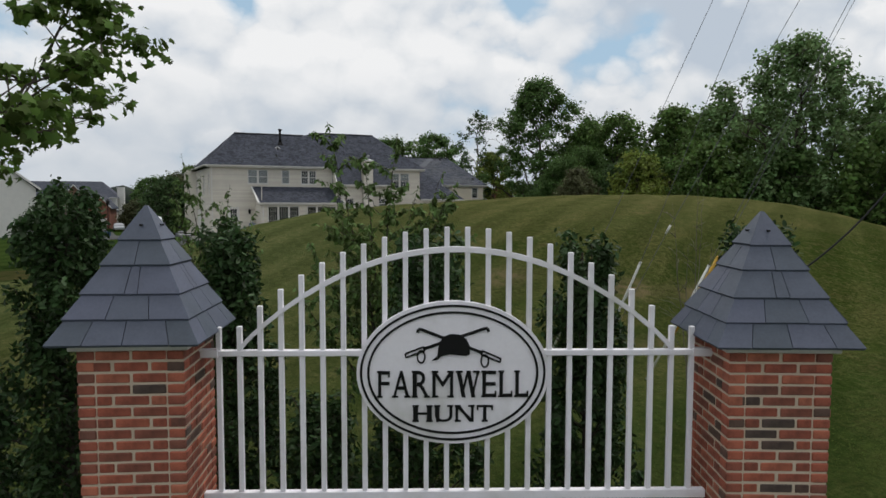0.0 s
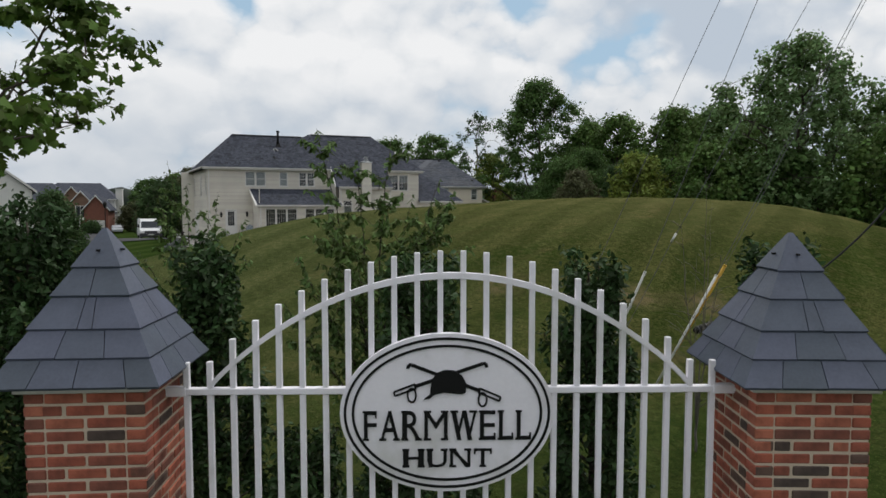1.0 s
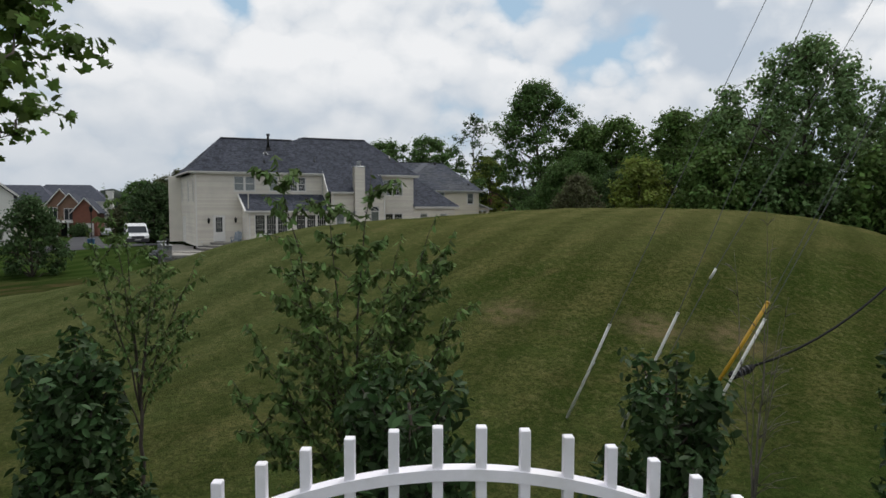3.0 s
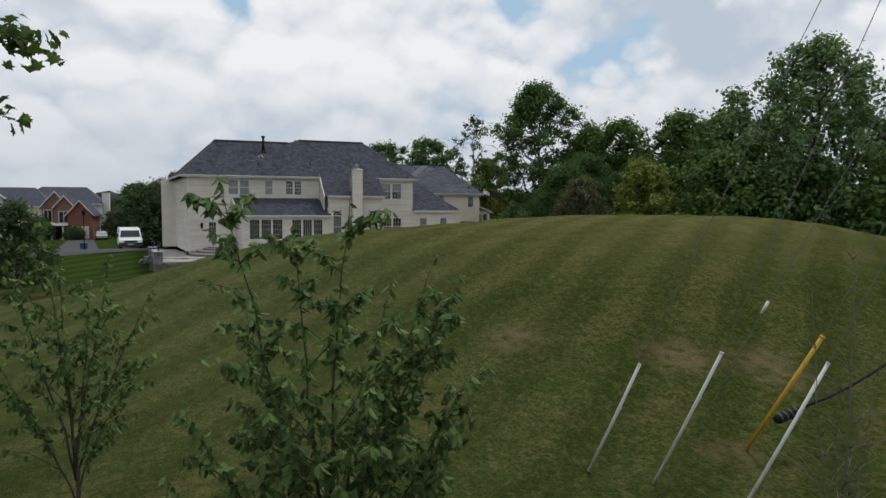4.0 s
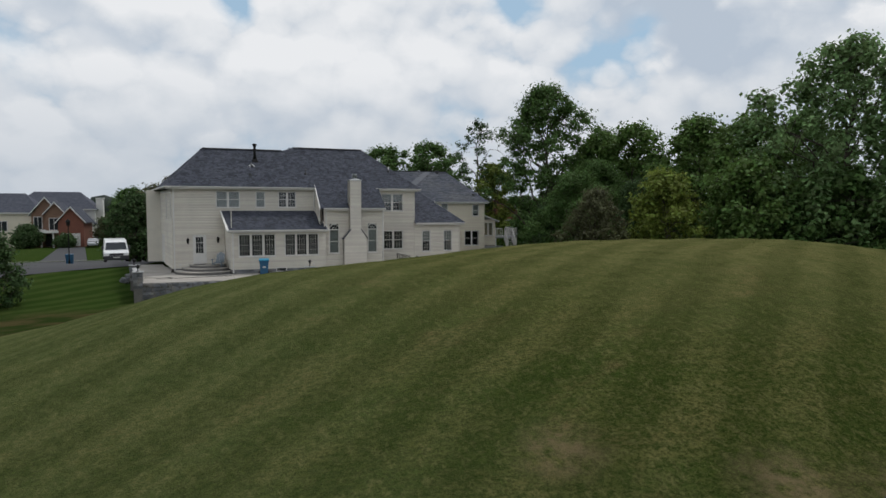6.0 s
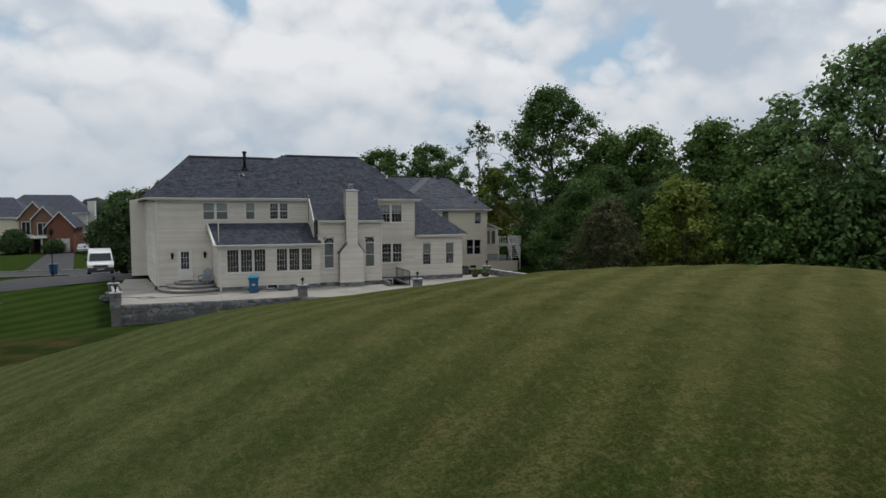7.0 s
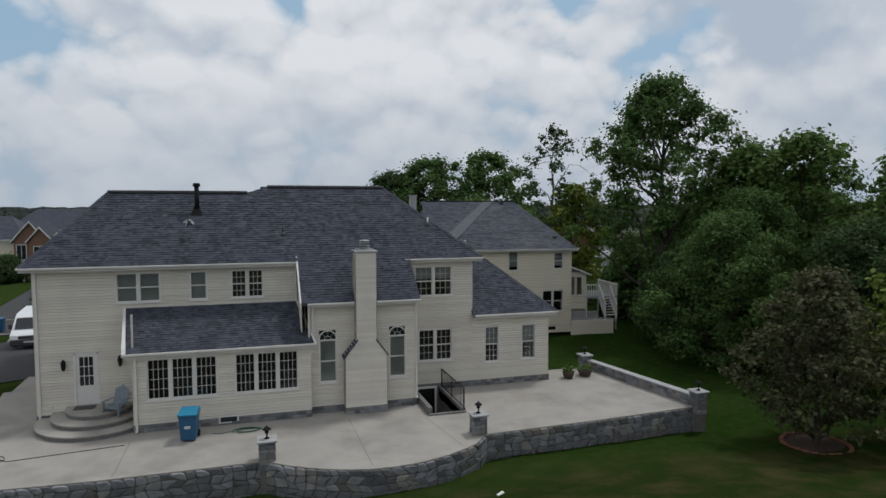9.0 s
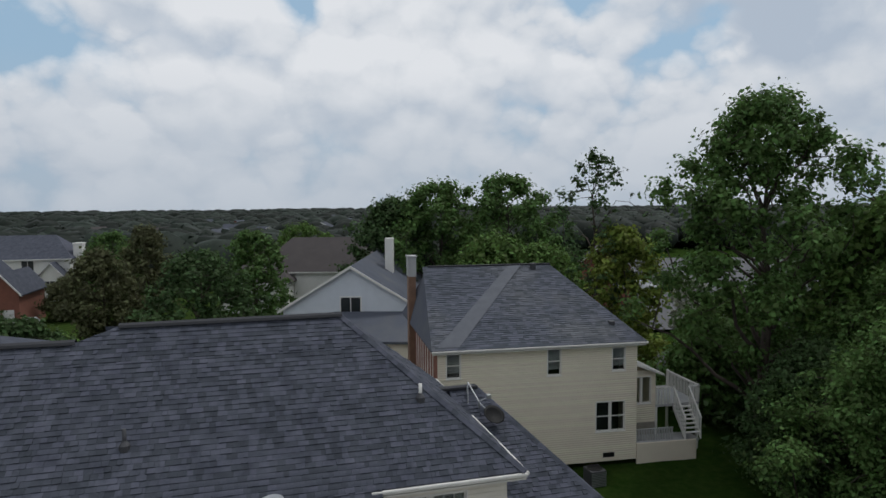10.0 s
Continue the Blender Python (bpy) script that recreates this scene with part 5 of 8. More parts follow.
word("FARMWELL", (0.78, 1.06, 1.06, 1.28, 1.40, 0.92, 0.86, 0.86), -0.487, 0.493, -0.157, 0.015)
word("HUNT", (1.08, 1.02, 1.06, 0.96), -0.264, 0.267, -0.316, -0.208)


def strip(pts, w, y0=-0.021, y1=-0.012):
    """A flat stroke along a line on the sign board."""
    q = Build()
    for (ax, az), (bx, bz) in zip(pts, pts[1:]):
        d = Vector((bx - ax, bz - az))
        n = Vector((-d.y, d.x)).normalized() * w / 2
        q.add([(ax + n.x, y, az + n.y) for y in (y0, y1)] + [(bx + n.x, y, bz + n.y) for y in (y0, y1)] + [(bx - n.x, y, bz - n.y) for y in (y0, y1)] + [(ax - n.x, y, az - n.y) for y in (y0, y1)],
              [(0, 2, 4, 6), (7, 5, 3, 1), (0, 1, 3, 2), (2, 3, 5, 4), (4, 5, 7, 6), (6, 7, 1, 0)])
    return q


for s, tip_z, end_z in ((1, 0.288, 0.116), (-1, 0.283, 0.083)):
    # a straight whip from its hooked tip, under the cap, to a long loop and wrist strap at the other end
    slope = (tip_z - end_z) / 0.525
    q = strip([(s * 0.226, tip_z - 0.022), (s * 0.220, tip_z), (s * 0.205, tip_z), (s * -0.19, tip_z - slope * 0.405)], 0.019)
    part("whip", q, M_BLACK, sign, "black crossed riding whip")
    q = strip([(s * -0.185, tip_z - slope * 0.395 + 0.012), (s * -0.305, end_z + 0.010), (s * -0.300, end_z - 0.014), (s * -0.180, tip_z - slope * 0.395 - 0.014), (s * -0.185, tip_z - slope * 0.395 + 0.012)], 0.010)
    zc = tip_z - slope * 0.42 - 0.045
    loop = [(s * (-0.203 + 0.024 * math.sin(a)), zc + 0.040 * math.cos(a)) for a in np.linspace(0, 2 * math.pi, 15)]
    part("whip_handle", q.add(*(lambda t: (t.v, t.f))(strip(loop, 0.010))), M_BLACK, sign)
capl = [(-0.135, 0.052), (-0.10, 0.085), (-0.095, 0.14), (-0.085, 0.19), (-0.06, 0.232), (-0.02, 0.25), (0.0, 0.252), (0.04, 0.248), (0.085, 0.215), (0.108, 0.16), (0.106, 0.10), (0.085, 0.088), (0.05, 0.09), (-0.02, 0.10), (-0.075, 0.085), (-0.10, 0.058)]
q = Build()
n = len(capl)
capl = [(x, 0.252 - (0.252 - z) * 0.85) for x, z in capl]
q.add([(x, -0.026, z) for x, z in capl] + [(x, -0.012, z) for x, z in capl], [tuple(range(n - 1, -1, -1))] + [(i, (i + 1) % n, n + (i + 1) % n, n + i) for i in range(n)])
part("riding_cap", q, M_BLACK, sign, "black riding cap emblem")

# ---- plants ----
DIAMOND = (np.array([(0, 0, 0), (-0.34, 0.45, 0.05), (0, 1, -0.05), (0.34, 0.45, 0.05)]), np.array([(0, 1, 2, 3)]))
TIP = (np.array([(0, 0, 0), (-0.42, 0.62, 0.06), (0.30, 1.0, -0.04)]), np.array([(0, 2, 1)]))
OVAL = (np.array([(0, 0, 0), (-0.20, 0.25, 0.03), (-0.22, 0.60, 0.02), (0, 1, -0.10), (0.22, 0.60, 0.02), (0.20, 0.25, 0.03)]), np.array([(0, 1, 2, 3), (0, 3, 4, 5)]))
_lobes = [(0, 0), (-0.18, 0.10), (-0.48, 0.10), (-0.33, 0.32), (-0.52, 0.55), (-0.24, 0.56), (-0.20, 0.72), (0, 1.0), (0.20, 0.72), (0.24, 0.56), (0.52, 0.55), (0.33, 0.32), (0.48, 0.10), (0.18, 0.10)]
LOBED = (np.array([(x, y, 0.06 * math.cos(5 * x)) for x, y in _lobes]), np.array([(0, 1, 2, 3), (0, 3, 4, 5), (0, 5, 6, 7), (0, 7, 8, 9), (0, 9, 10, 11), (0, 11, 12, 13)]))


def leaves(name, pos, size, mat, rs, template=DIAMOND, droop=0.0, spread=1.0):
    """Many leaves of one shape at the points given, each turned its own way, in one mesh."""
    tv, tf = template
    n = len(pos)
    az = rs.uniform(0, 2 * np.pi, n)
    el = rs.normal(-droop, 0.45 * spread, n)
    roll = rs.normal(0, 0.5, n)
    d = np.stack([np.cos(az) * np.cos(el), np.sin(az) * np.cos(el), np.sin(el)], 1)
    s0 = np.stack([-np.sin(az), np.cos(az), np.zeros(n)], 1)
    u0 = np.cross(s0, d)
    s = s0 * np.cos(roll)[:, None] + u0 * np.sin(roll)[:, None]
    u = np.cross(s, d)
    sc = size * rs.uniform(0.6, 1.3, n)
    v = pos[:, None, :] + sc[:, None, None] * (tv[None, :, 0, None] * s[:, None, :] + tv[None, :, 1, None] * d[:, None, :] + tv[None, :, 2, None] * u[:, None, :])
    f = (np.arange(n)[:, None, None] * len(tv) + tf[None]).reshape(-1, tf.shape[1])
    return fast_mesh(name, v.reshape(-1, 3), f, mat)


def limb(b, a, c, r0, r1, rs, sag=0.0, n=5, wob=0.06):
    a, c = np.array(a, float), np.array(c, float)
    ln = np.linalg.norm(c - a)
    pts = []
    for k in range(n):
        t = k / (n - 1)
        p = a + (c - a) * t + rs.normal(0, wob * ln * math.sin(math.pi * t) * 0.5, 3)
        p[2] += sag * ln * math.sin(math.pi * t)
        pts.append(tuple(p))
    b.tube(pts, [r0 + (r1 - r0) * k / (n - 1) for k in range(n)], 4 if r0 < 0.03 else (6 if r0 < 0.12 else 9))
    return pts


def leaf_cloud(name, pos, nrm, size, mat, rs, template=DIAMOND):
    """Leaves of one shape at the points given, each lying across its own normal, in one mesh."""
    tv, tf = template
    n = len(pos)
    nrm = nrm / np.linalg.norm(nrm, axis=1, keepdims=True)
    d = np.cross(nrm, rs.normal(0, 1, (n, 3)))
    d /= np.linalg.norm(d, axis=1, keepdims=True)
    s = np.cross(d, nrm)
    sc = (size * rs.uniform(0.55, 1.35, n))[:, None, None]
    v = pos[:, None, :] + sc * (tv[None, :, 0, None] * s[:, None, :] + (tv[None, :, 1, None] - 0.5) * d[:, None, :] + tv[None, :, 2, None] * nrm[:, None, :])
    f = (np.arange(n)[:, None, None] * len(tv) + tf[None]).reshape(-1, tf.shape[1])
    return fast_mesh(name, v.reshape(-1, 3), f, mat)


def tree(label, category, x, y, h, crown_r, crown_low, nleaf, leaf, mat, seed, bark=None, trunk_r=0.2, clumps=120, clump_r=1.0, name="tree",
         cone=0.0, template=DIAMOND, lean=(0, 0), z=None, flat=0.8, hang=0.0, group="", ragged=0.3):
    """A tree: tapered trunk, limbs to the clumps of an uneven domed crown, leaves round each clump. cone: 0 a dome, 1 a cone; hang: long drooping clumps."""
    rs = np.random.RandomState(seed)
    z = lz(x, y) if z is None else z
    t = thing(name, label, category, pose(x, y, z), group=group)
    b = Build()
    top = np.array([lean[0], lean[1], h])
    trunk = [np.array(q) for q in limb(b, (0, 0, -0.3), tuple(top * 0.88), trunk_r, trunk_r * 0.12, rs, n=9, wob=0.03)]
    ch = h - crown_low - 0.6 * clump_r
    ph = rs.uniform(0, 6.28, 4)

    def reach(f, a):
        """Reach of the crown at a height f of it and a bearing a."""
        dome = min(1.0, 0.55 + 2.2 * f) * max(0.0, 1 - (max(0.0, f - 0.22) / 0.80) ** 2.1) ** 0.62
        return crown_r * ((1 - cone) * dome + cone * min(1.0, 0.7 + 2 * f) * (1.03 - f)) * (1 + ragged * (math.sin(3 * a + ph[0] + 5 * f) * 0.6 + math.sin(5 * a + ph[1] - 7 * f) * 0.5 + 0.4 * math.sin(9 * f + 2 * a + ph[2])))

    centres = []
    for i in range(clumps):
        f = min(1.0, max(0.0, ((i + rs.uniform(0, 1)) / clumps) ** 0.92))
        a = 2.39996 * i + rs.uniform(-0.5, 0.5)
        k = rs.uniform(0.74, 1.08) if rs.uniform() < 0.70 else rs.uniform(0.25, 0.8)
        rr = max(0.1, reach(f, a) * k)
        centres.append(np.array([lean[0] * f + rr * math.cos(a), lean[1] * f + rr * math.sin(a), crown_low + ch * f]))
    # main limbs out to every sixth clump, twigs to the rest
    spine = []
    for c in centres[::6]:
        rr = math.hypot(c[0], c[1])
        hz = min(max(crown_low * 0.6, c[2] - 0.8 * rr - 0.08 * ch), h * 0.84)
        q = hz / (h * 0.88) * 8
        st = trunk[min(7, int(q))] + (trunk[min(8, int(q) + 1)] - trunk[min(7, int(q))]) * (q - int(q))
        r0 = max(0.02, trunk_r * 0.45 * (1 - 0.75 * hz / h))
        spine += [np.array(w) for w in limb(b, tuple(st), tuple(c), r0, r0 * 0.18, rs, 0.08, 7, 0.10)]
    sp = np.array(spine)
    for i, c in enumerate(centres):
        if i % 6:
            w = sp[np.argmin(((sp - c) ** 2).sum(1) + 2.0 * np.maximum(0, sp[:, 2] - c[2]) ** 2)]
            limb(b, tuple(w), tuple(c), 0.02 + trunk_r * 0.06, 0.008, rs, 0.05, 3, 0.1)
    part("trunk", b, bark or M_BARK, t, smooth=True)
    if nleaf:
        cr = clump_r * rs.uniform(0.45, 1.35, clumps)
        idx = rs.choice(clumps, nleaf, p=cr ** 2 / (cr ** 2).sum())
        q = rs.normal(0, 1, (nleaf, 3))
        q /= np.linalg.norm(q, axis=1, keepdims=True)
        q[:, 2] = np.where((q[:, 2] < -0.2) & (rs.uniform(0, 1, nleaf) < 0.6), -q[:, 2], q[:, 2])
        rad = cr[idx] * np.abs(rs.normal(0.62, 0.34, nleaf))
        off = q * rad[:, None] * np.array([1, 1, flat])
        if hang:
            off[:, 2] -= hang * rs.uniform(0, 1, nleaf) ** 2 * cr[idx]
        nrm = q * 0.8 + np.array([0, 0, 0.35]) + rs.normal(0, 0.45, (nleaf, 3))
        crown = new("crown", leaf_cloud("crown", np.array(centres)[idx] + off, nrm, leaf, mat, rs, template))
        crown.parent = t
    return t


def shrub(label, x, y, h, r, nleaf, leaf, mat, seed, category="shrub", low=0.0, template=OVAL, taper=0.8, z=None, name="shrub", knobs=90):
    """A dense evergreen: stems with upright shoots, leaves crowded round each shoot, a ragged cone in outline."""
    rs = np.random.RandomState(seed)
    z = lz(x, y) if z is None else z
    t = thing(name, label, category, pose(x, y, z))
    b = Build()
    limb(b, (0, 0, -0.2), (rs.normal(0, 0.05), rs.normal(0, 0.05), h * 0.95), 0.04, 0.008, rs, n=7, wob=0.03)
    pos, nrm = [], []
    m = nleaf // knobs
    for k in range(knobs):
        f = ((k + rs.uniform(0, 1)) / knobs) ** 1.15
        a = 2.39996 * k + rs.uniform(-0.4, 0.4)
        edge = r * (1 - taper * f) * (0.75 + 0.35 * math.sin(2 * a + 6 * f + seed) * math.sin(9 * f + seed)) * min(1.0, 0.7 + 3 * f)
        rad = max(0.02, edge * (rs.uniform(0.75, 1.1) if rs.uniform() < 0.75 else rs.uniform(0.2, 0.75)))
        base = np.array([rad * math.cos(a), rad * math.sin(a), low + (h - low) * f * 0.94])
        shoot = rs.uniform(0.16, 0.34) * (1.1 - 0.4 * f)
        tip = base + shoot * np.array([0.45 * math.cos(a), 0.45 * math.sin(a), 0.9])
        limb(b, (0, 0, max(0.0, base[2] - rad * 0.7)), tuple(base), 0.012, 0.006, rs, n=4)
        b.tube([tuple(base), tuple(tip)], [0.006, 0.003], 4)
        u = rs.uniform(0, 1, m)
        q = rs.normal(0, 1, (m, 3))
        q /= np.linalg.norm(q, axis=1, keepdims=True)
        w = 0.10 + 0.10 * r * (1 - u)
        pos.append(base + (tip - base) * u[:, None] + q * (w * rs.uniform(0.3, 1.0, m))[:, None])
        nrm.append(q * 0.6 + np.array([0, 0, 0.4]) + rs.normal(0, 0.5, (m, 3)))
    part("stem", b, M_BARK, t, smooth=True)
    cr = new("foliage", leaf_cloud("foliage", np.concatenate(pos), np.concatenate(nrm), leaf, mat, rs, template))
    cr.parent = t
    return t

# ---- terrace, stone wall, steps ----
def edge_line():
    """Outer edge of the terrace: straight, bowed in the middle, straight, then back along its end."""
    pts = [(-2.35, -1.9), (-1.75, -6.35), (3.5, -6.62), (8.6, -6.55)]
    for k in range(1, 12):
        a = math.pi * k / 12
        pts.append((8.6 + 8.0 * k / 12, -6.5 - 1.75 * math.sin(a) ** 0.8))
    pts += [(16.6, -6.30), (21.5, -6.1), (26.45, -5.75), (25.2, 1.6)]
    return pts


EDGE = edge_line()
tagged(part("terrace_floor", Build().prism([(p[0], p[1]) for p in EDGE] + [(22.3, 1.6), (22.3, 0.4), (16.55, 0.4), (16.55, -3.55), (15.28, -3.55), (15.28, -1.6), (10.6, -1.6), (10.4, -1.95), (4, -1.95), (4, 0.3), (-0.2, 0.3), (-0.2, 5.5), (-2.9, 5.2), (-2.2, 1.0)], -0.5, PZ), M_CONC),
                 "pale grey poured concrete terrace with saw-cut joints", "terrace", kind="structure")
# saw cuts: thin dark grooves laid on the slab
b = Build()
for x0, y0, x1, y1 in ((8.7, -6.4, 8.9, -2.95), (12.0, -8.0, 11.9, -3.1), (15.4, -7.1, 14.9, -3.75), (3.9, -6.5, 3.9, -3.4)):
    d = Vector((x1 - x0, y1 - y0)).normalized()
    n = Vector((-d.y, d.x)) * 0.012
    b.add([(x0 + n.x, y0 + n.y, PZ + 0.004), (x1 + n.x, y1 + n.y, PZ + 0.004), (x1 - n.x, y1 - n.y, PZ + 0.004), (x0 - n.x, y0 - n.y, PZ + 0.004)], [(3, 2, 1, 0)])
tagged(part("terrace_joint", b, M_STONEB), "dark joint lines in the concrete", "joint", kind="structure")

# retaining wall: core, then stones of uneven outline in front
rs_w = random.Random(31)
lengths, acc = [], 0.0
for p, q in zip(EDGE, EDGE[1:]):
    lengths.append((acc, math.dist(p, q), p, q))
    acc += math.dist(p, q)


def on_edge(s):
    for a, ln, p, q in lengths:
        if s <= a + ln or (a, ln, p, q) == lengths[-1]:
            t = (s - a) / ln
            d = ((q[0] - p[0]) / ln, (q[1] - p[1]) / ln)
            return p[0] + (q[0] - p[0]) * t, p[1] + (q[1] - p[1]) * t, d
    return None


wall_ob = thing("stone_wall", "grey field-stone retaining wall round the terrace", "wall", pose(0, 0, 0), kind="structure")
core = Build()
steps = int(acc / 0.25)
for k in range(steps):
    xa, ya, da = on_edge(acc * k / steps)
    xb, yb, db = on_edge(acc * (k + 1) / steps)
    na, nb = (da[1], -da[0]), (db[1], -db[0])
    core.add([(xa + na[0] * 0.02, ya + na[1] * 0.02, -1.9), (xb + nb[0] * 0.02, yb + nb[1] * 0.02, -1.9), (xb + nb[0] * 0.02, yb + nb[1] * 0.02, PZ - 0.03), (xa + na[0] * 0.02, ya + na[1] * 0.02, PZ - 0.03),
              (xa - na[0] * 0.15, ya - na[1] * 0.15, PZ - 0.03), (xb - nb[0] * 0.15, yb - nb[1] * 0.15, PZ - 0.03)], [(0, 1, 2, 3), (3, 2, 5, 4)])
part("mortar_core", core, M_WALLMORTAR, wall_ob)
cells, rows_n = int(acc / 0.37), 6
grid = {}
for i in range(cells + 1):
    for j in range(rows_n + 1):
        edge_j = j in (0, rows_n)
        grid[i, j] = (acc * i / cells + (0 if i in (0, cells) else rs_w.uniform(-0.12, 0.12)) + (0.18 if j % 2 and 0 < i < cells else 0), -1.62 + (1.47 * j / rows_n) + (0 if edge_j else rs_w.uniform(-0.08, 0.08)))
count = 0
rest = Build()
for i in range(cells):
    for j in range(rows_n):
        quad = [grid[i, j], grid[i + 1, j], grid[i + 1, j + 1], grid[i, j + 1]]
        cs, cz = sum(q[0] for q in quad) / 4, sum(q[1] for q in quad) / 4
        ring = []
        for a in range(4):
            p, q = quad[a], quad[(a + 1) % 4]
            for t in (0.18, 0.5, 0.82):
                s, z = p[0] + (q[0] - p[0]) * t, p[1] + (q[1] - p[1]) * t
                k = 0.94 + rs_w.uniform(-0.06, 0.03)
                ring.append((cs + (s - cs) * k, cz + (z - cz) * k))
        proud = rs_w.uniform(0.03, 0.08)
        pts, n = [], len(ring)
        for depth, shrink in ((0.0, 1.0), (proud * 0.75, 0.97), (proud, 0.78)):
            for s, z in ring:
                s2, z2 = cs + (s - cs) * shrink, cz + (z - cz) * shrink
                x, y, d = on_edge(min(max(s2, 0), acc))
                pts.append((x + d[1] * (0.02 + depth), y - d[0] * (0.02 + depth), z2))
        fs = [tuple(range(2 * n, 3 * n))]
        for r_ in (0, 1):
            fs += [(r_ * n + a, r_ * n + (a + 1) % n, (r_ + 1) * n + (a + 1) % n, (r_ + 1) * n + a) for a in range(n)]
        if j >= 3 and count < 300:
            part("stone", Build().add(pts, fs), M_STONE, wall_ob)
            count += 1
        else:
            rest.add(pts, fs)
tagged(part("stone_course", rest, M_STONE, wall_ob), "stones at the foot of the wall", kind="stuff")
# capped parapets at both ends
for p, q, h in (((-2.35, -1.9), (-1.75, -6.35), 0.55), ((26.45, -5.75), (25.2, 1.6), 0.42)):
    d = Vector((q[0] - p[0], q[1] - p[1]))
    ln, ang = d.length, math.degrees(math.atan2(d.y, d.x))
    b = Build(pose(p[0], p[1], 0, 0, 0, ang))
    b.box(0, -0.13, PZ - 0.3, ln, 0.13, PZ + h)
    par = part("parapet", b, M_STONEB, wall_ob)
    b = Build(pose(p[0], p[1], 0, 0, 0, ang))
    n = int(ln / 0.9)
    for k in range(n):
        b.box(ln * k / n + 0.006, -0.19, PZ + h, ln * (k + 1) / n - 0.006, 0.19, PZ + h + 0.06, 0.012)
    part("coping", b, M_CAPST, par)
    stone_band(par, pose(p[0], p[1], 0, 0, 0, ang) @ pose(0, -0.13, 0), ln, PZ - 0.1, PZ + h, 3, 3)
    stone_band(par, pose(p[0], p[1], 0, 0, 0, ang) @ pose(ln, 0.13, 0, 0, 0, 180), ln, PZ, PZ + h, 4, 3)


def stone_pier(x, y, h, base=-1.7):
    t = thing("stone_pier", "square grey stone pier with a cap and lantern", "pier", pose(x, y, 0), group="terrace piers")
    q = Build().box(-0.24, -0.24, base, 0.24, 0.24, PZ + h)
    body = part("pier_core", q, M_WALLMORTAR, t)
    r = random.Random(int(x * 10))
    for s in range(4):
        turn = pose(0, 0, 0, 0, 0, 90 * s)
        z = PZ - 0.3
        while z < PZ + h - 0.05:
            hh = min(r.uniform(0.13, 0.22), PZ + h - z - 0.01)
            xx = -0.26
            while xx < 0.25:
                w = min(r.uniform(0.16, 0.34), 0.26 - xx)
                if w > 0.04:
                    part("stone", Build(turn).box(xx + 0.008, -0.265 - r.uniform(0, 0.02), z + 0.008, xx + w - 0.008, -0.2, z + hh - 0.008, 0.02), M_STONE, body)
                xx += w
            z += hh
    part("cap", Build().box(-0.33, -0.33, PZ + h, 0.33, 0.33, PZ + h + 0.07, 0.015), M_CAPST, t)
    z = PZ + h + 0.07
    q = Build().lathe([(0.09, z), (0.09, z + 0.02), (0.03, z + 0.05), (0.025, z + 0.17), (0.07, z + 0.19), (0.06, z + 0.30), (0.15, z + 0.31), (0.10, z + 0.37), (0.03, z + 0.42), (0.012, z + 0.46)], 12)
    part("lantern", q, M_BLACK, t, "black cast lantern")
    return t


for x, y, h in ((8.66, -6.42, 0.66), (16.35, -6.15, 0.72), (26.5, -5.75, 0.62), (25.1, 1.5, 0.66), (-1.8, -6.3, 0.66), (-2.4, -1.7, 0.72)):
    stone_pier(x, y, h)

# loose stones heaped by the end pier
heap_t = thing("stone_heap", "heap of loose dark field stones beside the terrace pier", "stone heap", pose(-2.95, 0.9, lz(-2.95, 0.9)))
r = random.Random(31)
for k in range(34):
    lev = 0 if k < 16 else (1 if k < 27 else 2)
    w, dd, hh = r.uniform(0.22, 0.42), r.uniform(0.18, 0.30), r.uniform(0.16, 0.24)
    rad = (0.62, 0.42, 0.20)[lev] * r.uniform(0.3, 1.0)
    a = r.uniform(0, 6.28)
    q = pose(rad * math.cos(a), 1.5 * rad * math.sin(a), 0.02 + lev * 0.20, r.uniform(-14, 14), r.uniform(-14, 14), r.uniform(0, 180))
    part("stone", Build(q).box(-w / 2, -dd / 2, 0, w / 2, dd / 2, hh, 0.045), M_STONE, heap_t)

# curved steps to the back door
steps_t = thing("stone_steps", "three curved stone steps with pale treads below the back door", "steps", pose(2.3, 0, PZ))
for k, (rx, ry) in enumerate(((2.25, 2.85), (1.75, 2.2), (1.25, 1.55))):
    n = 20
    poly = [(max(-rx, min(1.57, -rx * math.cos(math.pi * i / n))), -ry * math.sin(math.pi * i / n) ** 0.85) for i in range(n + 1)]
    poly = [(-rx * 1.0, 0.0)] + [(min(x, 1.56), y) for x, y in poly] + [(1.56, 0.0)]
    clean = []
    for p in poly:
        if not clean or math.dist(p, clean[-1]) > 0.01:
            clean.append(p)
    if math.dist(clean[0], clean[-1]) < 0.01:
        clean.pop()
    z0 = 0.19 * k
    part("riser", Build().prism([(x * 0.985, y * 0.985) for x, y in clean], z0 - 0.05, z0 + 0.15), M_STONEB, steps_t)
    part("tread", Build().prism(clean, z0 + 0.15, z0 + 0.20), M_CONC, steps_t)
mat_t = thing("doormat", "dark grey rubber doormat before the back door", "mat", pose(1.78, -0.45, PZ + 0.59))
part("mat", Build().box(-0.38, -0.24, 0, 0.38, 0.24, 0.02, 0.006), M_GREYP, mat_t)

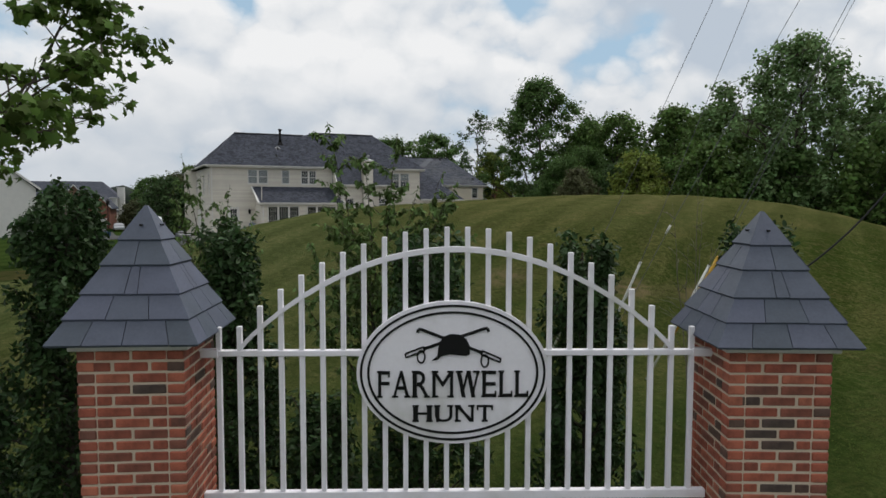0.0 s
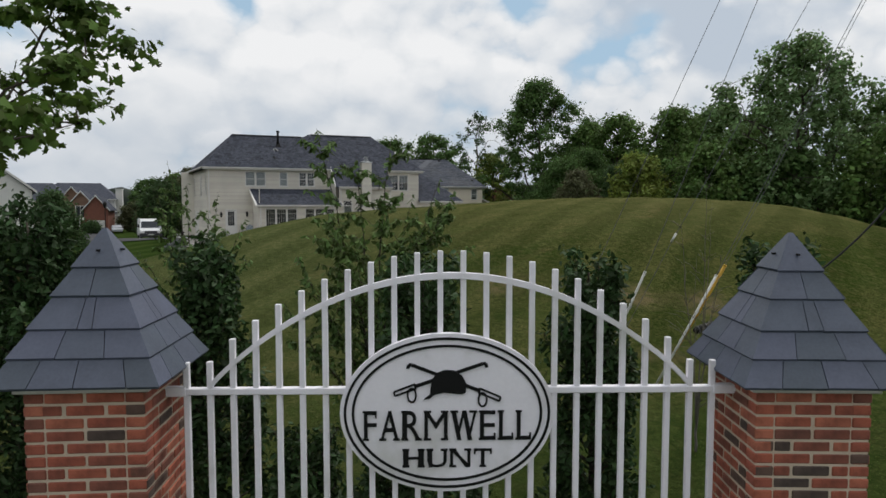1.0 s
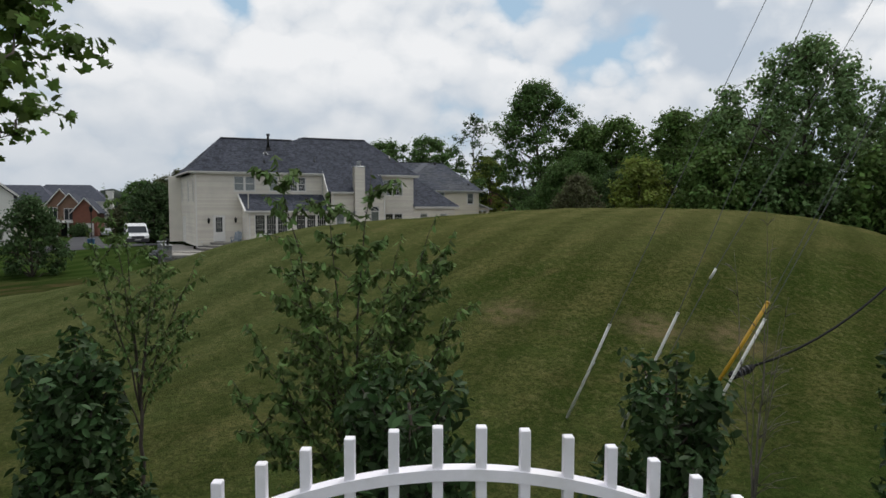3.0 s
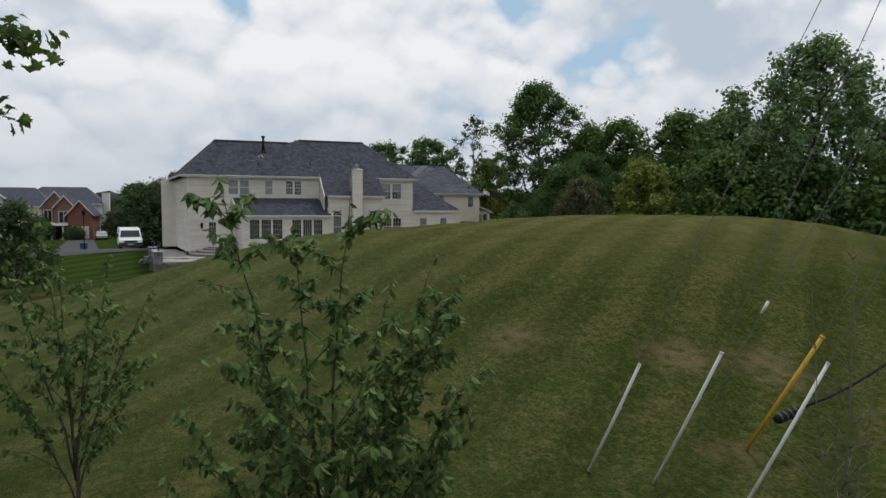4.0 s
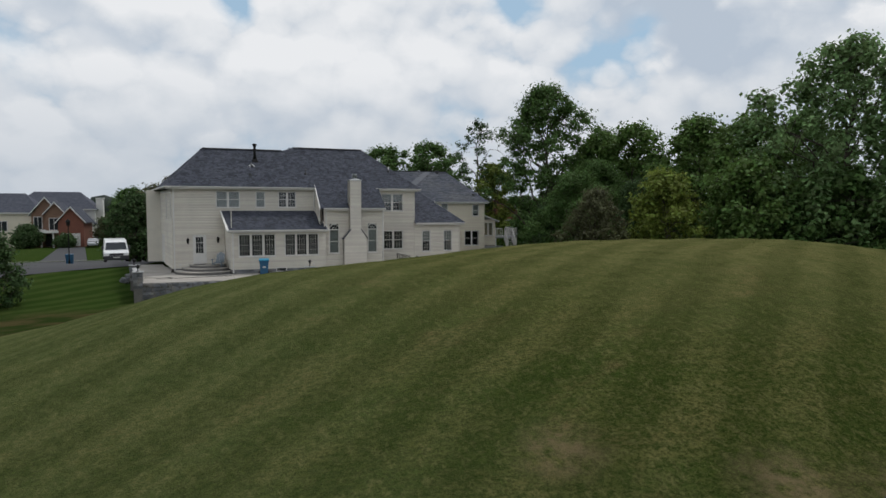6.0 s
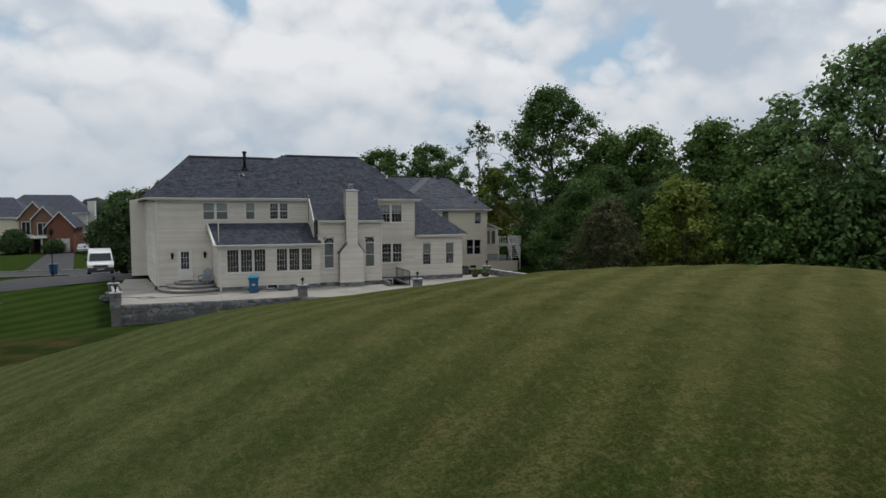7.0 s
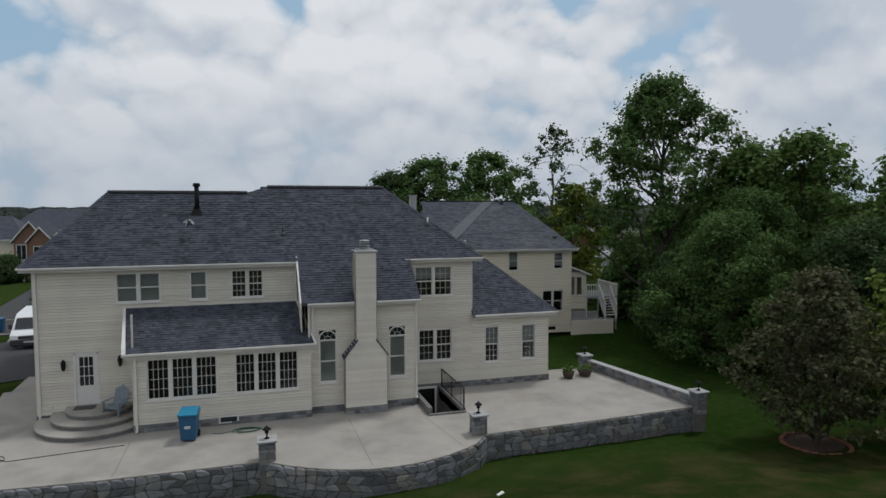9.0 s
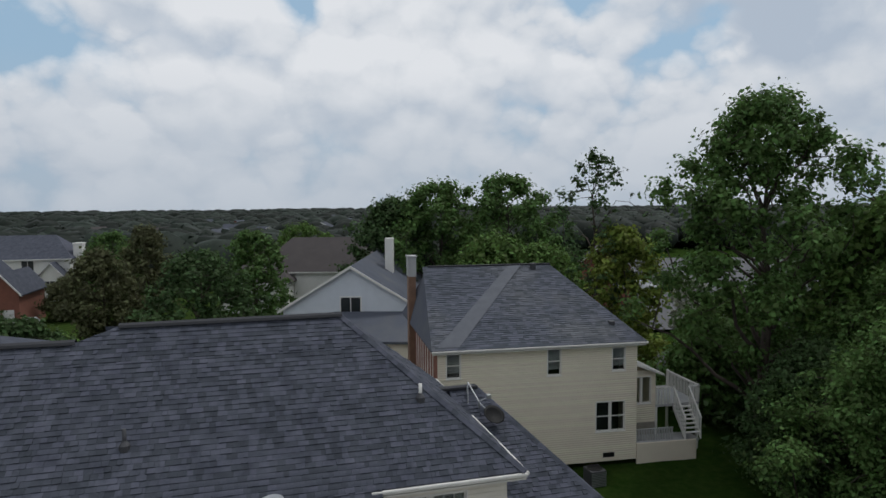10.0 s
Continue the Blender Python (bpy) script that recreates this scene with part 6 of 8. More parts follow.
# basement stairwell with a railing
well = thing("stairwell", "sunken basement stairwell with stone sides and a white-framed dark doorway", "stairwell", pose(0, 0, 0), kind="structure")
b = Build().box(15.1, -3.55, PZ + 0.002, 15.28, -0.1, PZ + 0.30).box(15.1, -3.72, PZ + 0.002, 16.7, -3.55, PZ + 0.06).box(16.55, -3.55, PZ + 0.002, 16.72, -0.1, PZ + 0.14)
part("curb", b, M_STONEB, well)
b = Build().box(15.1, -3.7, -2.0, 15.28, -0.06, PZ + 0.001).box(16.55, -3.7, -2.0, 16.72, -0.06, PZ + 0.001).box(15.28, -3.72, -2.0, 16.55, -3.55, PZ - 0.002).box(15.28, -3.55, -2.1, 16.55, -0.06, -2.0)
part("pit_wall", b, M_STONEB, well, "stone-faced sides of the stairwell")
for k in range(9):
    part("stair", Build().box(15.28, -3.55 + k * 0.27, -2.0, 16.55, -3.55 + (k + 1) * 0.27, PZ - 0.19 - k * 0.19), M_CONC, well)
part("house_wall", Build().box(15.1, -0.06, -2.0, 16.72, -0.045, FND), M_STONEB, well)
part("door_frame", Build().box(15.45, -0.10, -2.0, 15.55, -0.05, 0.05).box(16.35, -0.10, -2.0, 16.45, -0.05, 0.05).box(15.55, -0.10, -0.05, 16.35, -0.05, 0.05), M_TRIM, well)
# black panel stands in for the shade inside the doorway
b = Build().box(15.55, -0.08, -2.0, 16.35, -0.062, -0.05)
part("basement_door", b, M_BLACK, well)
rail = thing("railing", "dark thin metal railing at the stairwell", "railing", pose(0, 0, 0))
posts = [(15.15, -0.5), (16.63, -0.3), (16.63, -1.9), (16.63, -3.6)]
for x, y in posts[1:]:
    part("post", Build().box(x - 0.02, y - 0.02, PZ + 0.1, x + 0.02, y + 0.02, PZ + 1.02, 0.004), M_BLACK, rail)
for z in (0.2, 1.0):
    part("rail", Build().box(16.615, -3.6, PZ + z, 16.645, -0.3, PZ + z + 0.03, 0.004), M_BLACK, rail)
for k in range(1, 28):
    y = -3.6 + 3.3 * k / 28
    part("baluster", Build().box(16.624, y - 0.006, PZ + 0.23, 16.636, y + 0.006, PZ + 1.0), M_BLACK, rail)

# things on the terrace
bin_t = thing("recycling_bin", "blue plastic wheeled bin with a lighter blue lid by the house", "bin", pose(5.95, -3.62, PZ, 0, 0, -6))
q = Build()
q.add([(-0.25, -0.30, 0.06), (0.25, -0.30, 0.06), (0.25, 0.26, 0.06), (-0.25, 0.26, 0.06), (-0.31, -0.36, 0.98), (0.31, -0.36, 0.98), (0.31, 0.36, 0.98), (-0.31, 0.36, 0.98)],
      [(3, 2, 1, 0), (4, 5, 6, 7), (0, 1, 5, 4), (1, 2, 6, 5), (2, 3, 7, 6), (3, 0, 4, 7)])
q.box(-0.33, -0.38, 0.92, 0.33, 0.38, 0.985, 0.012)
part("body", q, M_BLUE, bin_t)
q = Build()
q.add([(-0.34, -0.41, 0.99), (0.34, -0.41, 0.99), (0.34, 0.38, 0.99), (-0.34, 0.38, 0.99), (-0.34, -0.41, 1.03), (0.34, -0.41, 1.03), (0.31, 0.36, 1.12), (-0.31, 0.36, 1.12), (0.31, -0.1, 1.12), (-0.31, -0.1, 1.12)],
      [(3, 2, 1, 0), (0, 1, 5, 4), (4, 5, 8, 9), (9, 8, 6, 7), (1, 2, 6, 8, 5), (3, 0, 4, 9, 7), (2, 3, 7, 6)])
part("lid", q, M_BLUELID, bin_t, "lighter blue lid")
for x in (-0.27, 0.27):
    part("wheel", Build(pose(x, 0.30, 0.13, 0, 90, 0)).lathe([(0.05, -0.03), (0.13, -0.03), (0.13, 0.03), (0.05, 0.03)], 16), M_RUBBER, bin_t)
part("logo_bar", Build().box(-0.10, -0.365, 0.50, 0.10, -0.335, 0.60), M_PVC, bin_t)

chair = thing("garden_chair", "grey-blue slatted adirondack chair beside the back door", "chair", pose(3.05, -1.05, PZ + 0.59 - 0.19, 0, 0, -25))
for k in range(5):
    x = -0.24 + k * 0.12
    top = 1.0 - abs(k - 2) * 0.06
    q = Build(pose(0, 0.18, 0.3, -18, 0, 0)).box(x - 0.05, -0.012, 0, x + 0.05, 0.012, top - 0.2, 0.006)
    part("back_slat", q, M_CHAIR, chair)
for k in range(4):
    part("seat_slat", Build(pose(0, 0, 0.38, 12, 0, 0)).box(-0.27, -0.34 + k * 0.12, -0.012, 0.27, -0.24 + k * 0.12, 0.012, 0.005), M_CHAIR, chair)
for s in (-1, 1):
    part("arm", Build().box(s * 0.34 - 0.06, -0.42, 0.56, s * 0.34 + 0.06, 0.28, 0.585, 0.006), M_CHAIR, chair)
    part("front_leg", Build().box(s * 0.32 - 0.02, -0.40, 0.0, s * 0.32 + 0.02, -0.30, 0.56, 0.006), M_CHAIR, chair)
    part("back_leg", Build().add([(s * 0.3 - 0.015, -0.32, 0.36), (s * 0.3 + 0.015, -0.32, 0.36), (s * 0.3 + 0.015, 0.42, 0.0), (s * 0.3 - 0.015, 0.42, 0.0), (s * 0.3 - 0.015, -0.32, 0.25), (s * 0.3 + 0.015, -0.32, 0.25), (s * 0.3 + 0.015, 0.32, 0.0), (s * 0.3 - 0.015, 0.32, 0.0)],
         [(0, 1, 2, 3), (7, 6, 5, 4), (0, 3, 7, 4), (1, 5, 6, 2), (0, 4, 5, 1), (3, 2, 6, 7)]), M_CHAIR, chair)

for x, y, r, h in ((23.3, -0.1, 0.30, 0.34), (24.3, 0.05, 0.36, 0.30)):
    pot = thing("plant_pot", "dark glazed plant pot with low greenery on the terrace", "pot", pose(x, y, PZ), group="terrace pots")
    part("pot", Build().lathe([(r * 0.65, 0), (r * 0.9, h * 0.5), (r, h * 0.9), (r * 1.06, h), (r * 0.9, h)], 16), M_CLAY, pot, smooth=True)
    rs = np.random.RandomState(int(x * 7))
    pp = rs.normal(0, 1, (160, 3)) * np.array([r * 0.5, r * 0.5, 0.08]) + np.array([0, 0, h + 0.1])
    ob = new("greenery", leaves("greenery", pp, 0.14, M_LEAF_MID, rs, OVAL, -0.4))
    ob.parent = pot
hose = thing("garden_hose", "dark garden hose lying loose on the terrace", "hose", pose(0, 0, PZ + 0.012))
pts = [(-2.1 + 0.12 * i, -3.2 - 0.02 * i + 0.12 * math.sin(i * 0.45), 0) for i in range(14)] + [(-0.4 + 0.5 * math.cos(a), -3.9 + 0.45 * math.sin(a), 0) for a in np.linspace(1.5, -4.4, 16)] + [(0.0 + 0.25 * i, -4.15 + 0.035 * i, 0) for i in range(1, 16)]
part("hose", Build().tube(pts, 0.012, 6), M_RUBBER, hose)
hose2 = thing("hose_coil", "green garden hose in a heap by the foundation", "hose", pose(8.0, -3.35, PZ + 0.015))
part("coil", Build().tube([(0.45 * math.cos(a) * (1 + 0.2 * math.sin(a * 1.7)), 0.22 * math.sin(a), 0.004 * a) for a in np.linspace(0, 16, 70)] + [(-0.5 - 0.1 * i, 0.05 * math.sin(i), 0) for i in range(9)], 0.014, 6),
     material("green_hose", (0.02, 0.10, 0.06), (0.015, 0.08, 0.05), 3, 30, 0.5, 0.1), hose2)

# ---- the neighbouring house ----
rng3 = random.Random(5)
h2 = thing("neighbour_house", "cream-sided two-storey neighbouring house with grey hip roof and deck", "house", pose(31.6, 15.3, 0, 0, 0, -5.0) @ pose(-31.2, -14.5, 0))
HX0, HX1, HY, HB, HE = 20.4, 31.2, 14.5, -1.15, 5.25
siding_wall("wall", h2, frame_on(HX0, HY, 0, FACE_S), HX1 - HX0, HB, HE, ((5.8, 6.5, 3.68, 5.10), (9.4, 10.1, 3.75, 4.95), (8.5, 10.1, 0.50, 2.06), (0.45, 1.16, 3.8, 5.05)), M_SIDING2)
for x, z, w, h, u in ((5.8, 3.68, 0.7, 1.42, 1), (9.4, 3.75, 0.7, 1.2, 1), (8.5, 0.5, 1.6, 1.56, 2), (0.45, 3.8, 0.71, 1.25, 1)):
    window(h2, frame_on(HX0 + x, HY, z, FACE_S), w, h, u, 1, 2, blind=0.8 if u == 1 else 0)
siding_wall("wall", h2, frame_on(HX1, HY, 0, FACE_E), 11.5, HB, HE, (), M_SIDING2)
part("wall", Build().box(HX0 - 0.02, HY + 0.05, HB, HX0 + 0.2, 26, HE - 0.05), M_BRICKFAR, h2, "red brick end wall")
b = Build()
for k in range(5):
    b.box(HX0 - 0.05, HY + 1.2 + k * 1.7, 2.6, HX0, HY + 1.3 + k * 1.7, 5.0).box(HX0 - 0.05, HY + 2.0 + k * 1.7, 2.6, HX0, HY + 2.1 + k * 1.7, 5.0)
part("window_trim", b, M_TRIM, h2)
part("wall", Build().box(HX0, 25.9, HB, HX1, 26, HE), M_SIDING2, h2)
# near-black panel added for the shade inside this house
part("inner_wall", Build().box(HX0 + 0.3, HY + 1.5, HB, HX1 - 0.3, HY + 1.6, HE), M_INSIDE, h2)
part("foundation_vent", Build().box(29.3, HY - 0.03, -0.95, 29.95, HY + 0.02, -0.70, 0.006), M_BLACK, h2)
ey, ez = HY - 0.35, HE + 0.05
rz = ez + 0.56 * (20.6 - ey)
roof_plane(h2, [[(HX0 - 0.35, ey, ez), (HX1 + 0.4, ey, ez), (28.45, 20.6, rz), (20.6, 20.6, rz)]], rng3, M_SHINGLE2, exposure=0.17, tab=0.36)
b = Build()
b.slab([(HX1 + 0.4, ey, ez), (HX1 + 0.4, 26.4, ez), (28.45, 20.65, rz), (28.45, 20.6, rz)], 0.1)
b.slab([(21.0, 20.6, rz), (28.45, 20.6, rz), (HX1 + 0.4, 26.4, ez), (HX0 - 0.35, 26.4, ez)], 0.1)
b.slab([(HX0 - 0.35, 26.4, ez), (HX0 - 0.35, ey, ez), (21.0, 20.6, rz), (21.0, 20.65, rz)], 0.1)
part("roof", b, M_SHINGLE2, h2)
part("ridge_vent", Build().box(20.95, 20.48, rz - 0.02, 28.5, 20.72, rz + 0.06, 0.02), M_RIDGE, h2)
# swept valley strip of lighter shingles
part("valley", Build().add([(20.35, ey + 0.15, ez + 0.13), (21.5, ey + 0.15, ez + 0.13), (26.6, 20.4, rz - 0.06 + 0.035), (25.8, 20.4, rz - 0.06 + 0.035)], [(0, 1, 2, 3)]), material("worn_shingle", (0.108, 0.114, 0.132), (0.082, 0.088, 0.104), 2, 50, 0.9, 0.5), h2, "lighter worn strip of shingles")
gutter(h2, (HX0 - 0.35, ey, ez - 0.02), (HX1 + 0.42, ey, ez - 0.02))
gutter(h2, (HX1 + 0.4, ey, ez - 0.02), (HX1 + 0.4, 26.4, ez - 0.02))
part("soffit", Build().box(HX0 - 0.3, ey, HE - 0.16, HX1 + 0.35, HY + 0.02, HE - 0.12), M_TRIM, h2)
part("chimney", Build().box(20.0, 22.4, HB, 20.45, 23.2, 8.15), M_BRICKTAN, h2, "dark brown brick chimney")
part("chimney_top", Build().box(19.97, 22.37, 8.15, 20.48, 23.23, 9.35, 0.01).box(19.92, 22.32, 9.35, 20.53, 23.28, 9.45, 0.01), M_CAPST, h2, "pale chimney top")
for x, y, hh in ((30.2, 15.5, 0.15), (27.3, 20.2, 0.35)):
    zz = ez + 0.56 * (y - ey)
    part("roof_vent", Build().box(x - 0.15, y - 0.15, zz - 0.1, x + 0.15, y + 0.15, zz + hh, 0.03), M_GREYP, h2)
# sunroom, lattice and deck stairs
siding_wall("wall", h2, frame_on(31.2, 15.6, 0, FACE_S), 1.7, 0.4, 3.3, ((0.3, 1.4, 1.5, 2.95),), M_SIDING2)
window(h2, frame_on(31.5, 15.6, 1.5, FACE_S), 1.1, 1.45, 2, 1, 1, sash=False)
siding_wall("wall", h2, frame_on(32.9, 15.6, 0, FACE_E), 4.0, 0.4, 3.1, (), M_SIDING2)
part("roof", Build().slab([(31.2, 15.3, 3.95), (33.3, 15.3, 3.15), (33.3, 19.8, 3.15), (31.2, 19.8, 3.95)], 0.12), M_TRIM, h2)
part("lattice_wall", Build().box(31.2, 15.65, HB - 0.3, 32.9, 15.8, 0.4), material("weathered_lattice", (0.30, 0.28, 0.24), (0.22, 0.2, 0.17), 3, 30, 0.9, 0.3), h2)
part("deck_skirt", Build().box(31.2, 14.36, HB - 0.6, 34.7, 14.49, -0.31, 0.01), M_SIDING2, h2)
part("deck_floor", Build().box(32.95, 15.6, 1.2, 35.6, 19.0, 1.35), M_CAPST, h2)
for k in range(7):
    part("stair_tread", Build().box(34.1, 15.42 - k * 0.155, 1.14 - k * 0.19, 34.95, 15.6 - k * 0.155, 1.19 - k * 0.19, 0.008), M_TRIM, h2)
for x in (34.06, 34.99):
    part("stringer", Build().slab([(x - 0.04, 15.65, 1.3), (x + 0.04, 15.65, 1.3), (x + 0.04, 14.42, -0.02), (x - 0.04, 14.42, -0.02)], 0.3), M_TRIM, h2)
    part("handrail", Build().slab([(x - 0.05, 15.65, 2.28), (x + 0.05, 15.65, 2.28), (x + 0.05, 14.42, 0.90), (x - 0.05, 14.42, 0.90)], 0.09), M_TRIM, h2)
    for k in range(8):
        y = 15.6 - k * 0.165
        z = 1.22 - k * 0.184
        part("baluster", Build().box(x - 0.025, y - 0.025, z, x + 0.025, y + 0.025, z + 0.95), M_TRIM, h2)
part("low_deck", Build().box(31.2, 14.5, -0.44, 34.95, 15.62, -0.33), M_CAPST, h2)
for k in range(15):
    part("baluster", Build().box(31.3 + k * 0.15, 14.72, -0.33, 31.39 + k * 0.15, 14.76, 0.28), M_CAPST, h2)
part("low_rail", Build().box(31.25, 14.70, 0.28, 33.5, 14.78, 0.34), M_CAPST, h2)
for x0, y0, x1, y1 in ((33.0, 15.62, 33.8, 15.62), (35.1, 15.62, 35.6, 15.62), (35.6, 15.62, 35.6, 19.0)):
    ln = math.hypot(x1 - x0, y1 - y0)
    n = max(2, int(ln / 0.16))
    part("deck_rail", Build().box(min(x0, x1) - 0.04, min(y0, y1) - 0.04, 2.23, max(x0, x1) + 0.04, max(y0, y1) + 0.04, 2.31), M_TRIM, h2)
    for k in range(n + 1):
        x, y = x0 + (x1 - x0) * k / n, y0 + (y1 - y0) * k / n
        part("baluster", Build().box(x - 0.022, y - 0.022, 1.35, x + 0.022, y + 0.022, 2.23), M_TRIM, h2)
for x, y in ((33.0, 15.7), (35.55, 15.7), (35.55, 18.9)):
    part("deck_post", Build().box(x - 0.06, y - 0.06, -1.6, x + 0.06, y + 0.06, 2.36), M_TRIM, h2)
ac = thing("air_conditioner", "grey metal outdoor air conditioning unit by the wall", "air conditioner", pose(28.2, 13.6, lz(28.2, 13.6) - 0.05))
q = Build().box(-0.42, -0.42, 0.0, 0.42, 0.42, 0.85, 0.03)
part("cabinet", q, M_GREYP, ac)
part("fan_grille", Build().lathe([(0.38, 0.85), (0.38, 0.88), (0.1, 0.89)], 20), M_BLACK, ac)
for k in range(9):
    part("louvre", Build().box(-0.40, -0.435, 0.08 + k * 0.08, 0.40, -0.42, 0.12 + k * 0.08), M_METAL, ac)


# ---- houses across the street ----
def gable_roof(parent, x0, x1, y0, y1, ze, rise, axis, mat, over=0.4):
    """A pitched roof with its ridge along x or y; returns nothing."""
    b = Build()
    if axis == "x":
        ym = (y0 + y1) / 2
        b.slab([(x0 - over, y0 - over, ze), (x1 + over, y0 - over, ze), (x1 + over, ym, ze + rise), (x0 - over, ym, ze + rise)], 0.15)
        b.slab([(x0 - over, ym, ze + rise), (x1 + over, ym, ze + rise), (x1 + over, y1 + over, ze), (x0 - over, y1 + over, ze)], 0.15)
    else:
        xm = (x0 + x1) / 2
        b.slab([(x0 - over, y0 - over, ze), (xm, y0 - over, ze + rise), (xm, y1 + over, ze + rise), (x0 - over, y1 + over, ze)], 0.15)
        b.slab([(xm, y0 - over, ze + rise), (x1 + over, y0 - over, ze), (x1 + over, y1 + over, ze), (xm, y1 + over, ze + rise)], 0.15)
    part("roof", b, mat, parent)
    b = Build()
    if axis == "y":
        xm = (x0 + x1) / 2
        for xa in (x0 - over, x1 + over):
            d = 0.22
            b.add([(xa, y0 - over - 0.02, ze + 0.01), (xm, y0 - over - 0.02, ze + rise + 0.01), (xm, y0 - over - 0.02, ze + rise - d), (xa, y0 - over - 0.02, ze - d),
                   (xa, y0 - over + 0.06, ze + 0.01), (xm, y0 - over + 0.06, ze + rise + 0.01), (xm, y0 - over + 0.06, ze + rise - d), (xa, y0 - over + 0.06, ze - d)],
                  [(0, 1, 2, 3), (0, 1, 5, 4), (3, 2, 6, 7)])
    else:
        b.box(x0 - over, y0 - over - 0.1, ze - 0.2, x1 + over, y0 - over, ze - 0.02)
    part("fascia", b, M_TRIM, parent)


def house_block(parent, x0, x1, y0, y1, zb, ze, mat, axis="x", rise=2.5, roof=None, wins=(), hip=0.0):
    """A plain storeyed block: walls, gable ends, pitched or hipped roof, windows on its front."""
    b = Build().box(x0, y0, zb, x1, y1, ze)
    if axis == "x" and not hip:
        ym = (y0 + y1) / 2
        for x in (x0, x1):
            b.add([(x, y0, ze), (x, y1, ze), (x, ym, ze + rise)], [(0, 1, 2)])
    elif not hip:
        xm = (x0 + x1) / 2
        for y in (y0, y1):
            b.add([(x0, y, ze), (x1, y, ze), (xm, y, ze + rise)], [(0, 1, 2)])
    part("wall", b, mat, parent)
    if hip:
        o, ym = 0.4, (y0 + y1) / 2
        A, B, C, D = (x0 - o, y0 - o, ze), (x1 + o, y0 - o, ze), (x1 + o, y1 + o, ze), (x0 - o, y1 + o, ze)
        E1, E2 = (x0 + hip, ym, ze + rise), (x1 - hip, ym, ze + rise)
        q = Build()
        for poly in ([A, B, E2, E1], [C, D, E1, E2], [B, C, E2], [D, A, E1]):
            q.slab(poly, 0.15)
        part("roof", q, roof or M_SHINGLE2, parent)
        part("fascia", Build().box(x0 - o, y0 - o - 0.1, ze - 0.2, x1 + o, y0 - o, ze - 0.02), M_TRIM, parent)
    else:
        gable_roof(parent, x0, x1, y0, y1, ze, rise, axis, roof or M_SHINGLE2)
    for x, z, w, h in wins:
        q = Build().box(x - 0.1, y0 - 0.06, z - 0.1, x + w + 0.1, y0 + 0.02, z + h + 0.1)
        win = part("window", q, M_TRIM, parent)
        part("pane", Build().box(x, y0 - 0.075, z, x + w / 2 - 0.04, y0 - 0.055, z + h).box(x + w / 2 + 0.04, y0 - 0.075, z, x + w, y0 - 0.055, z + h), M_WINDARK, win)


GB = -1.75
h3 = thing("brick_house", "cream and red brick house with three steep gables across the street", "house", pose(0, 75, 0))
house_block(h3, -36, -23.4, 0.6, 11, GB - 1, 4.0, M_SIDING2, "x", 3.3, M_SHINGLE, ((-34, 0.9, 1.5, 1.6), (-29.6, 0.9, 1.5, 1.6), (-34, -1.3, 1.5, 1.5)), hip=3.0)
house_block(h3, -24.4, -20.3, -0.2, 8, GB - 1, 3.6, M_BRICKTAN, "y", 3.0, M_SHINGLE, ((-24.0, 1.2, 1.1, 2.0),))
house_block(h3, -22.2, -19.4, -1.1, 6, GB - 1, 3.7, M_BRICKTAN, "y", 2.1, M_SHINGLE, ((-21.6, 1.1, 1.35, 1.9),))
house_block(h3, -20.2, -16.4, -2.2, 7, GB - 1, 2.3, M_BRICKFAR, "y", 2.7, M_SHINGLE)
for x in (-19.7, -18.2):
    gd = Build()
    for k in range(4):
        gd.box(x, -2.30, GB + 0.05 + k * 0.55, x + 1.25, -2.22, GB + 0.57 + k * 0.55, 0.015)
    part("garage_door", gd, M_TRIM, h3, "white panelled garage door")
for x in (-22.6, -20.9):
    part("porch_post", Build().box(x - 0.11, -2.5, GB - 0.2, x + 0.11, -2.28, 0.75), M_TRIM, h3)
part("porch_roof", Build().slab([(-23.2, -2.8, 0.75), (-20.1, -2.8, 0.75), (-20.1, -0.2, 1.1), (-23.2, -0.2, 1.1)], 0.18), M_TRIM, h3)
part("front_door", Build().box(-22.2, -1.16, GB, -21.2, -1.12, 0.35, 0.01), M_BLACK, h3)
h4 = thing("white_house", "white-sided house with a long dark hip roof and white chimney", "house", pose(0, 102, 0))
house_block(h4, -34, -18.6, 0, 11, -4.5, 4.6, M_TRIM, "x", 3.7, M_SHINGLE, ((-25.6, 2.8, 1.7, 1.5), (-31, 2.8, 1.7, 1.5), (-31, -0.4, 1.7, 1.5)), hip=3.4)
house_block(h4, -22.6, -18.8, -3.0, 4, -4.5, 1.6, M_TRIM, "y", 2.6, M_SHINGLE, ((-21.6, -0.2, 1.5, 1.4),))
part("chimney", Build().box(-18.62, 2.0, -4.5, -17.3, 4.2, 6.8).box(-18.7, 1.9, 6.8, -17.2, 4.3, 7.0), M_TRIM, h4, "white sided chimney")
h0 = thing("white_gable_house", "white-sided house with a steep gable and pale rake boards", "house", pose(-15.4, 14.0, 0, 0, 0, 14))
house_block(h0, -13, 0.0, 0, 12, -3.0, 4.3, M_TRIM, "y", 5.6, M_SHINGLE, ((-9, 1.2, 1.2, 1.6),))
h5 = thing("grey_gable_house", "pale grey house with a white-edged gable and brown-grey roofs", "house", pose(19.7, 41.3, 0.1, 0, 0, -16))
house_block(h5, -6, 6, 0, 22, -3, 3.4, material("grey_siding", (0.60, 0.63, 0.68), (0.52, 0.55, 0.60), 1, 20, 0.7, 0.1), "y", 3.9, M_SHINGLE2, ((-0.9, 3.2, 1.7, 1.3),))
